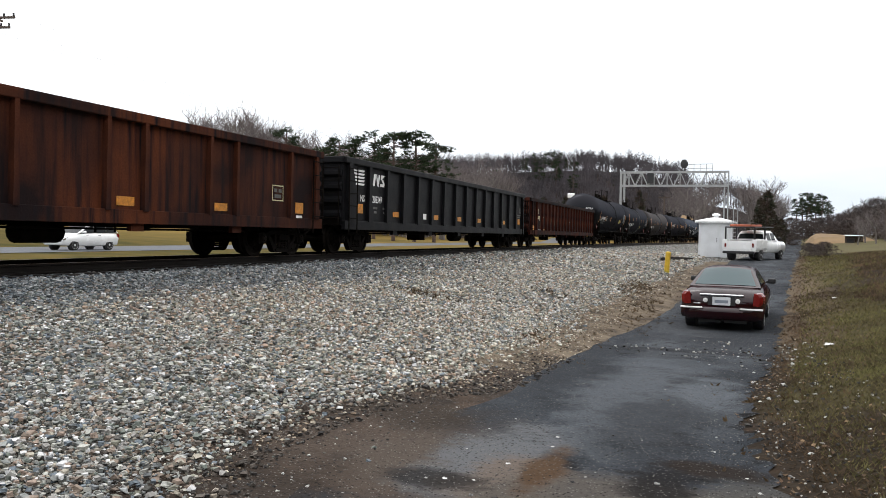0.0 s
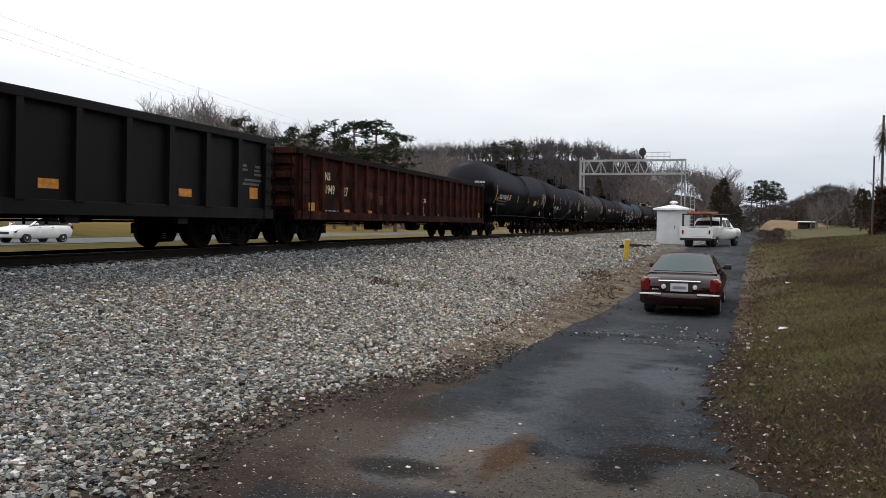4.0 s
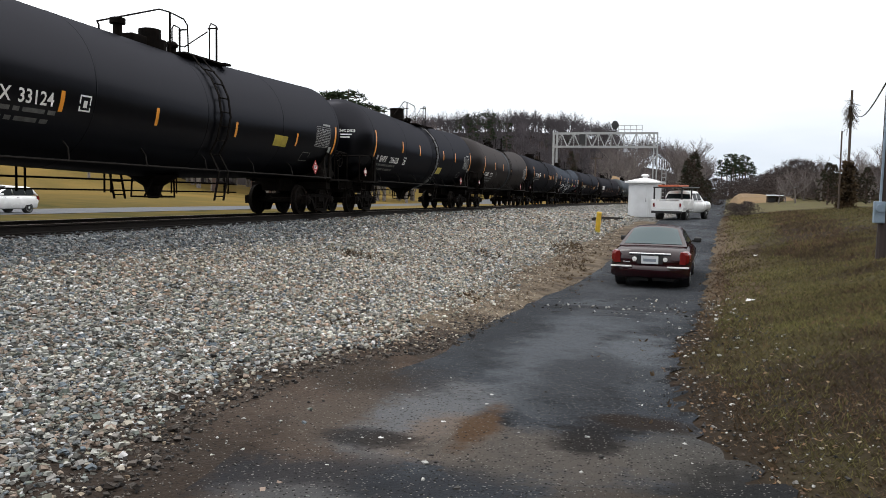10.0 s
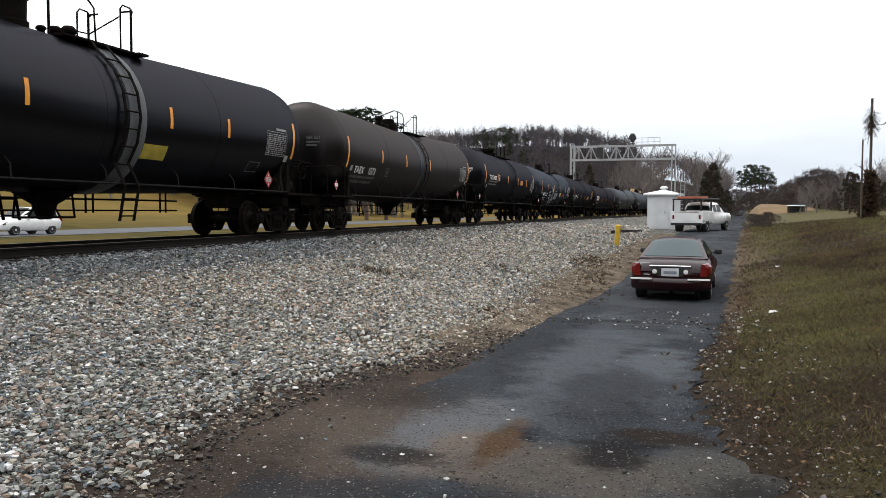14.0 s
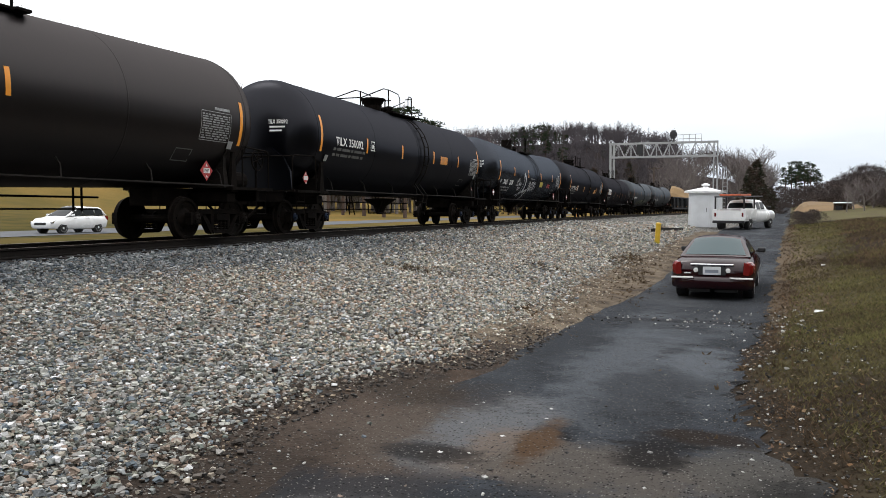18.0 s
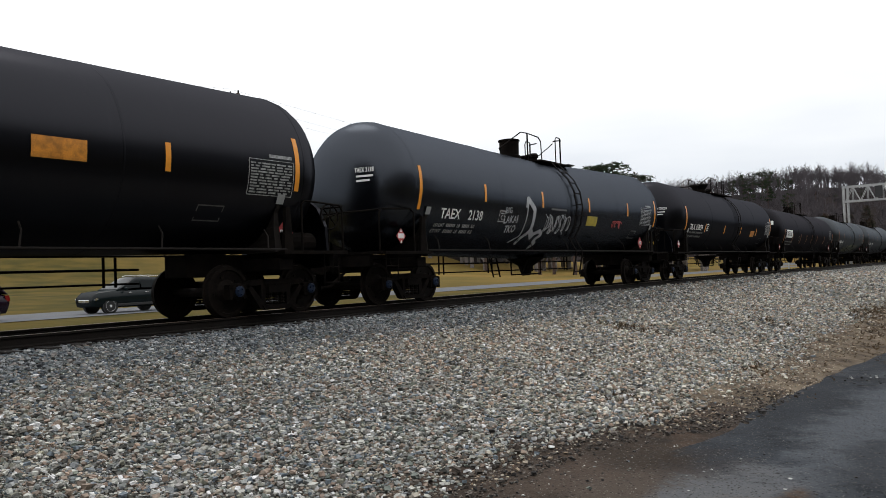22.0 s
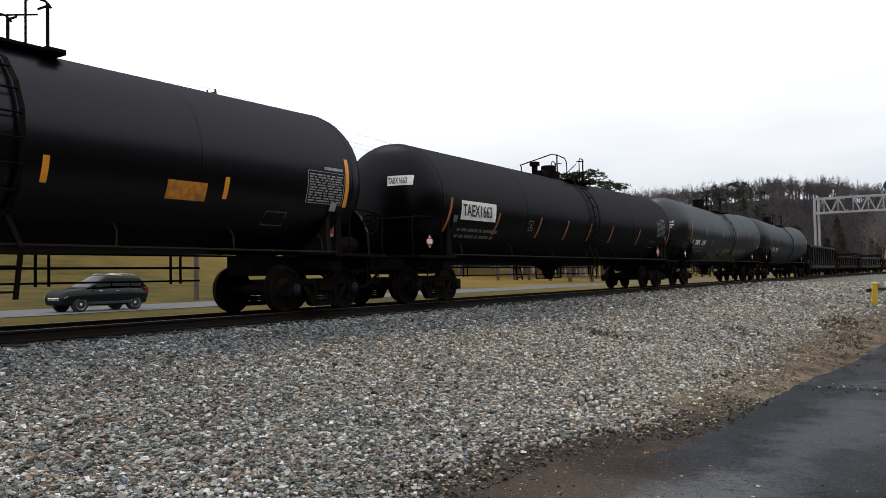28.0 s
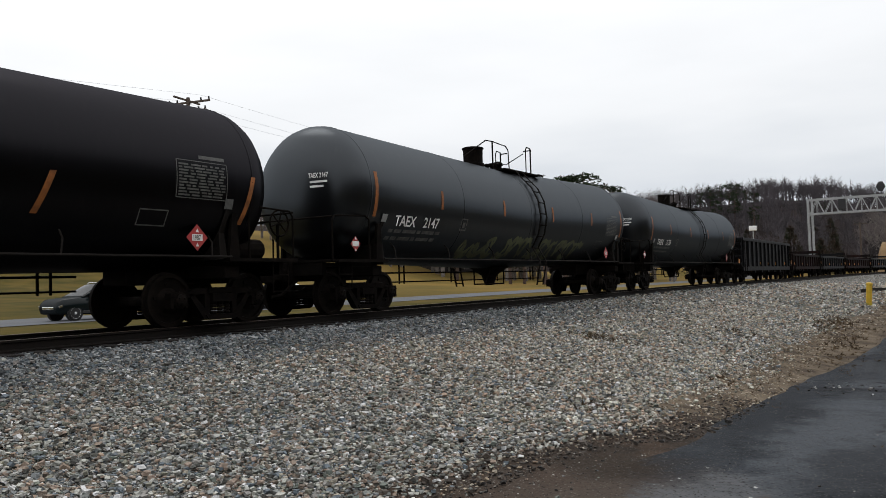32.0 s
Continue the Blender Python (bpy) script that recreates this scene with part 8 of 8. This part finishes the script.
def soil_bank(az, dist, wide, high, seed):
    """A bare wedge of tan earth that falls away to one side."""
    a = radians(az)
    x0, y0 = -math.sin(a) * dist, math.cos(a) * dist
    verts, faces, n = [], [], 16
    for j in range(9):
        for i in range(n + 1):
            u, v = i / n * 2 - 1, j / 8 * 2 - 1
            h = high * smooth((u + 1) / 0.35) * (1 - 0.5 * smooth((u + 0.65) / 1.65)) * smooth((1 - u) / 0.2) * max(0.0, 1 - v * v) + 0.06 * high * noise.noise((u * 3, v * 3, seed))
            x, y = x0 + u * wide, y0 + v * 9
            verts.append((x, y, min(ground_z(x, y), 2.0) - 0.4 + h))
    faces = [(j * (n + 1) + i, j * (n + 1) + i + 1, (j + 1) * (n + 1) + i + 1, (j + 1) * (n + 1) + i) for j in range(8) for i in range(n)]
    tagged(raw("soil_bank", verts, faces, SOIL_TAN), "bare bank of tan earth beyond the trees", "earth bank", "earth banks")


def open_shelter():
    """Low open shelter with a pale sheet roof, far up the lane."""
    x, y = 13.4, 108.0
    sh = thing("open_shelter", "low dark shelter with a pale sheet roof by the lane", "shelter", pose(x, y, ground_z(x, y), 0, 0, -8) @ Matrix.Scale(0.46, 4))
    bm = bmesh.new()
    prism(bm, [(-1.6, 1.75), (1.6, 1.95), (1.6, 2.05), (-1.6, 1.85)], -2.3, 2.3)
    part("roof", bm, WHITE_PAINT, sh, "pale sheet roof")
    for px in (-2.1, 0.0, 2.1):
        bm = bmesh.new()
        box(bm, px, -1.4, 0.85, 0.12, 0.12, 1.9)
        part("post", bm, POLE_WOOD, sh)
    bm = bmesh.new()
    box(bm, 0, 1.4, 0.9, 4.3, 0.1, 1.9)
    part("back_wall", bm, POLE_WOOD, sh)
    bm = bmesh.new()
    box(bm, -0.8, 0.3, 0.5, 1.8, 1.4, 1.1, 0.05)
    part("stored_crate", bm, BLACK_TRIM, sh)


def scatter_stones():
    """Loose stones over the bed, finest detail near the lane."""
    rnd = np.random.default_rng(4)
    spots, tan, blue, pale = [], [], [], []
    for y0, y1, per, size in ((0.5, 9, 1180, 0.0162), (9, 18, 560, 0.0185), (18, 32, 200, 0.025), (32, 60, 52, 0.035)):
        n = int((y1 - y0) * 8.6 * per)
        ys, xs = rnd.uniform(y0, y1, n), rnd.uniform(-11.15, -1.9, n)
        for x, y, s in zip(xs, ys, size * np.minimum(rnd.lognormal(0, 0.36, n), 1.9)):
            edge = gravel_edge(y) + 0.3
            wide = 0.35 + 1.15 * smooth((y - 7.5) / 4) * (1.0 + 0.7 * noise.noise((x * 0.9, y * 0.45, 6))) + 0.5 * smooth((y - 18) / 8)
            if x > edge - wide * (0.35 + 0.65 * rnd.random()):
                if x < edge - 0.5 * rnd.random() ** 2 and rnd.random() < 0.62:
                    tan.append((x, y, s * 0.72))
            elif x < edge - 0.75 * rnd.random() ** 2:
                near_rail = smooth((-7.9 - x) / 1.6) * smooth((30 - y) / 12) + 0.35 * noise.noise((x * 0.8, y * 0.25, 9))
                dusty = smooth((y - 6.5) / 5) * smooth((x + 9.4) / 1.5) + 0.3 * noise.noise((x * 0.6, y * 0.3, 4))
                (blue if rnd.random() < near_rail else pale if rnd.random() < dusty else spots).append((x, y, s))
    stone_field("blue_stones", blue, BLUE_STONES, rnd, "fresh blue-grey stones beside the rails", "gravel")
    stone_field("pale_stones", pale, PALE_STONES, rnd, "pale dusty stones of grey and pinkish granite", "gravel")
    stone_field("dusty_stones", tan, TAN_STONES, rnd, "small tan stones trodden into grit beside the lane", "gravel")
    # black crumbs of broken asphalt along the lane and its worn rim
    crumbs = []
    for x0, x1, y0, y1, m, size in ((-2.4, 0.6, 3.2, 8.6, 3800, 0.0060), (-3.4, -1.8, 3.5, 8.0, 1500, 0.0065), (-1.6, 0.3, 4.0, 7.4, 900, 0.008), (-0.6, 0.4, 6.6, 9.5, 260, 0.007), (0.0, 1.5, 8.0, 17.5, 900, 0.012), (0.1, 1.2, 4.6, 8.0, 500, 0.008), (-2.2, 1.0, 14.6, 16.4, 420, 0.014)):
        for x, y, s in zip(rnd.uniform(x0, x1, m), rnd.uniform(y0, y1, m), size * np.minimum(rnd.lognormal(0, 0.5, m), 2.2)):
            crumbs.append((x, y, s))
    stone_field("asphalt_crumbs", crumbs, CRUMBS, rnd, "black crumbs of broken asphalt on the lane", "gravel")
    # crumbs on the lane and rubble at its edge
    for x0, x1, y0, y1, m, size in ((-2.6, 0.6, 2.5, 9, 420, 0.012), (-0.8, 1.2, 13.5, 18, 240, 0.02), (-1.9, 0.8, 9, 20, 260, 0.012), (0.9, 2.6, 4.2, 6.8, 160, 0.010), (-3.6, -1.6, 3.0, 7.5, 200, 0.018), (-2.6, 0.4, 3.2, 4.6, 420, 0.013), (-2.0, 0.2, 5.0, 7.0, 200, 0.010), (0.6, 1.6, 4.0, 6.4, 150, 0.013), (0.3, 4.5, 6.5, 14, 220, 0.012)):
        m = int(m * 1.3)
        for x, y, s in zip(rnd.uniform(x0, x1, m), rnd.uniform(y0, y1, m), size * (0.55 if y1 < 9.5 else 0.65) * np.minimum(rnd.lognormal(0, 0.4, m), 1.8)):
            spots.append((x, y, s))
    stone_field("loose_stones", spots, STONES, rnd, "loose broken stones of grey and pinkish granite", "gravel")
    # stones sunk in mud along the foot of the gravel
    spots = []
    for y, o, s in zip(rnd.uniform(3, 13, 5200), np.abs(rnd.normal(0, 0.30, 5200)), 0.0115 * rnd.lognormal(0, 0.4, 5200)):
        spots.append((gravel_edge(y) + 0.42 - o * (1 + 0.8 * lerp_table(y, MUD_W)), y, s))
    stone_field("muddy_stones", spots, MUDDY_STONES, rnd, "dark wet stones sunk in the mud beside the lane", "gravel")


def stone_field(name, spots, mat, rnd, label, category):
    cube = np.array([(-1, -1, -1), (1, -1, -1), (1, 1, -1), (-1, 1, -1), (-1, -1, 1), (1, -1, 1), (1, 1, 1), (-1, 1, 1)], float)
    quads = np.array([(0, 3, 2, 1), (4, 5, 6, 7), (0, 1, 5, 4), (1, 2, 6, 5), (2, 3, 7, 6), (3, 0, 4, 7)])
    n = len(spots)
    p = np.array(spots)
    z = np.array([ground_z(x, y) for x, y, s in spots]) + 0.015 + p[:, 2] * rnd.uniform(-0.35, 1.35, n)
    shape = cube[None] * rnd.uniform(0.36, 1.05, (n, 8, 3)) * rnd.uniform(0.65, 1.25, (n, 1, 3))
    a, b = rnd.uniform(0, 6.28, n), rnd.uniform(-1.5, 1.5, n)
    ca, sa, cb, sb = np.cos(a), np.sin(a), np.cos(b), np.sin(b)
    x1 = shape[..., 0] * cb[:, None] - shape[..., 2] * sb[:, None]
    z1 = shape[..., 0] * sb[:, None] + shape[..., 2] * cb[:, None]
    x2 = x1 * ca[:, None] - shape[..., 1] * sa[:, None]
    y2 = x1 * sa[:, None] + shape[..., 1] * ca[:, None]
    v = np.stack([x2, y2, z1 * 0.68], -1) * p[:, 2][:, None, None] + np.stack([p[:, 0], p[:, 1], z], -1)[:, None]
    f = (quads[None] + (np.arange(n) * 8)[:, None, None]).reshape(-1, 4)
    me = bpy.data.meshes.new(name)
    me.vertices.add(n * 8)
    me.vertices.foreach_set("co", v.reshape(-1))
    me.loops.add(f.size)
    me.loops.foreach_set("vertex_index", f.reshape(-1))
    me.polygons.add(len(f))
    me.polygons.foreach_set("loop_start", np.arange(len(f)) * 4)
    me.polygons.foreach_set("loop_total", np.full(len(f), 4))
    me.update(calc_edges=True)
    me.shade_flat()
    me.materials.append(mat)
    tagged(new(name, me), label, category, kind="stuff")


def scatter_grass():
    rnd = np.random.default_rng(9)
    sets = {GRASS: ([], []), DEAD_GRASS: ([], [])}
    for y0, y1, per, h in ((2.5, 8, 2100, 0.060), (8, 16, 1150, 0.075), (16, 30, 420, 0.095), (30, 62, 110, 0.13)):
        n = int((y1 - y0) * 8 * per)
        for u, y, s, a, b in zip(rnd.uniform(-0.1, 8.6, n), rnd.uniform(y0, y1, n), rnd.uniform(0.4, 1.25, n), rnd.uniform(0, 6.28, n), rnd.random(n)):
            x = lerp_table(y, ROAD_R) + u
            brown = brown_share(x, y)
            if u < 0.5 and b > u * 2.0 + 0.06:
                continue
            verts, faces = sets[DEAD_GRASS if b < brown * 0.85 else GRASS]
            z, l = ground_z(x, y) + 0.02, h * s * (1.6 if u > 2 and brown > 0.75 else 1.0)
            dx, dy, w = math.cos(a) * l * 0.8, math.sin(a) * l * 0.8, 0.0035 + 0.0005 * y
            k = len(verts)
            verts += [(x - math.sin(a) * w, y + math.cos(a) * w, z), (x + math.sin(a) * w, y - math.cos(a) * w, z), (x + dx, y + dy, z + l * (0.25 + 0.5 * b))]
            faces.append((k, k + 1, k + 2))
    tagged(raw("dead_grass", *sets[DEAD_GRASS], DEAD_GRASS), "matted dead brown grass on the bank", "grass", kind="stuff")
    verts, faces = sets[GRASS]
    tagged(raw("grass", verts, faces, GRASS), "short dormant grass, part green and part brown", "grass", kind="stuff")
    verts, faces = [], []
    r2 = random.Random(2)
    for k in range(500):
        y = r2.uniform(1, 45)
        x = lerp_table(y, ROAD_R) + r2.gauss(0.25, 0.35)
        z = ground_z(x, y)
        tuft(verts, faces, Vector((x, y, z)), r2.uniform(0.05, 0.12), r2, 5, 1.2)
    for cx, cy, rx, ry, m in ((-3.7, 9.9, 0.3, 0.2, 20), (-6.95, 17.7, 0.42, 0.22, 70), (-3.3, 29.6, 0.45, 1.2, 90), (-3.65, 15.0, 0.2, 0.5, 24), (-5.2, 24.0, 0.3, 0.4, 18), (-2.6, 25.5, 0.3, 1.6, 60)):
        for k in range(m):
            x, y = cx + r2.gauss(0, rx), cy + r2.gauss(0, ry)
            tuft(verts, faces, Vector((x, y, ground_z(x, y) + 0.02)), 0.07 + 0.003 * cy, r2, 6, 1.0, 0.08)
    for k in range(520):
        y = r2.choice((r2.uniform(12, 40), r2.gauss(22, 2.0), r2.gauss(30, 2.5)))
        x = gravel_edge(y) + r2.uniform(0.1, 0.6 + lerp_table(y, MUD_W)) - abs(r2.gauss(0, 0.4))
        tuft(verts, faces, Vector((x, y, ground_z(x, y) + 0.02)), r2.uniform(0.05, 0.11), r2, 5, 0.9, 0.07)
    leaves, flats = [], []
    for k in range(1900):
        y = 3.5 + 22 * r2.random() ** 1.5
        x = lerp_table(y, ROAD_R) + r2.choice((abs(r2.gauss(0.1, 0.7)) - 0.1, r2.uniform(0.0, 6.0)))
        a, w, z = r2.uniform(0, 6.28), r2.uniform(0.009, 0.022) * (1 + y * 0.03), ground_z(x, y) + r2.uniform(0.02, 0.05)
        c, d = math.cos(a) * w, math.sin(a) * w
        k = len(leaves)
        leaves += [(x - c, y - d, z), (x + d * 0.6, y - c * 0.6, z + r2.uniform(-0.4, 0.8) * w), (x + c, y + d, z + r2.uniform(0, 0.8) * w), (x - d * 0.6, y + c * 0.6, z + r2.uniform(-0.4, 0.8) * w)]
        flats.append((k, k + 1, k + 2, k + 3))
    tagged(raw("fallen_leaves", leaves, flats, LEAVES), "dry brown leaves lying on the bank", "leaves", kind="stuff")
    tagged(raw("dry_weeds", verts, faces, WEED), "dry brown weeds along the lane", "weeds", kind="stuff")


build_train()
sedan()
service_truck()
wagon("estate_car", "white compact estate car waiting on the highway", -38.3, 39.0, -0.80, 4.6, 0.90, 1.68, WHITE_CAR, group="waiting cars")
wagon("sport_utility_car", "dark teal sport utility car waiting on the highway", -38.4, 25.8, -0.80, 4.95, 0.97, 1.88, GREEN_CAR, 1.02, "waiting cars")
wagon("sport_utility_car", "dark plum sport utility car waiting on the highway", -38.4, 16.65, -0.80, 4.95, 0.97, 1.88, PURPLE_CAR, 1.02, "waiting cars")
signal_cabinet()
small_fixtures()
build_ground()
signal_bridge()
poles_and_wires()
build_trees()
soil_bank(2.75, 200, 4.5, 7.4, 1)
soil_bank(-6.2, 118, 4.4, 1.6, 2)
open_shelter()
build_track()
scatter_grass()
scatter_stones()


# ---- what moves ----
def motions():
    times = list(range(0, 33))
    for car, y in RAILCARS:
        rows = []
        for t in times:
            s = y - run(t)
            side, slope = bend(s)
            rows.append((t, pose(TRACK_X + side, s, 0, 0, 0, -math.degrees(math.atan(slope)))))
        walk(car, rows)
    turns = [(k / 10, math.degrees(run(k / 10) / WHEEL_R)) for k in range(321)]
    for wheel, y in WHEELSETS:
        walk(wheel, [(t, pose(0, y, WHEEL_R, a)) for t, a in turns])


motions()
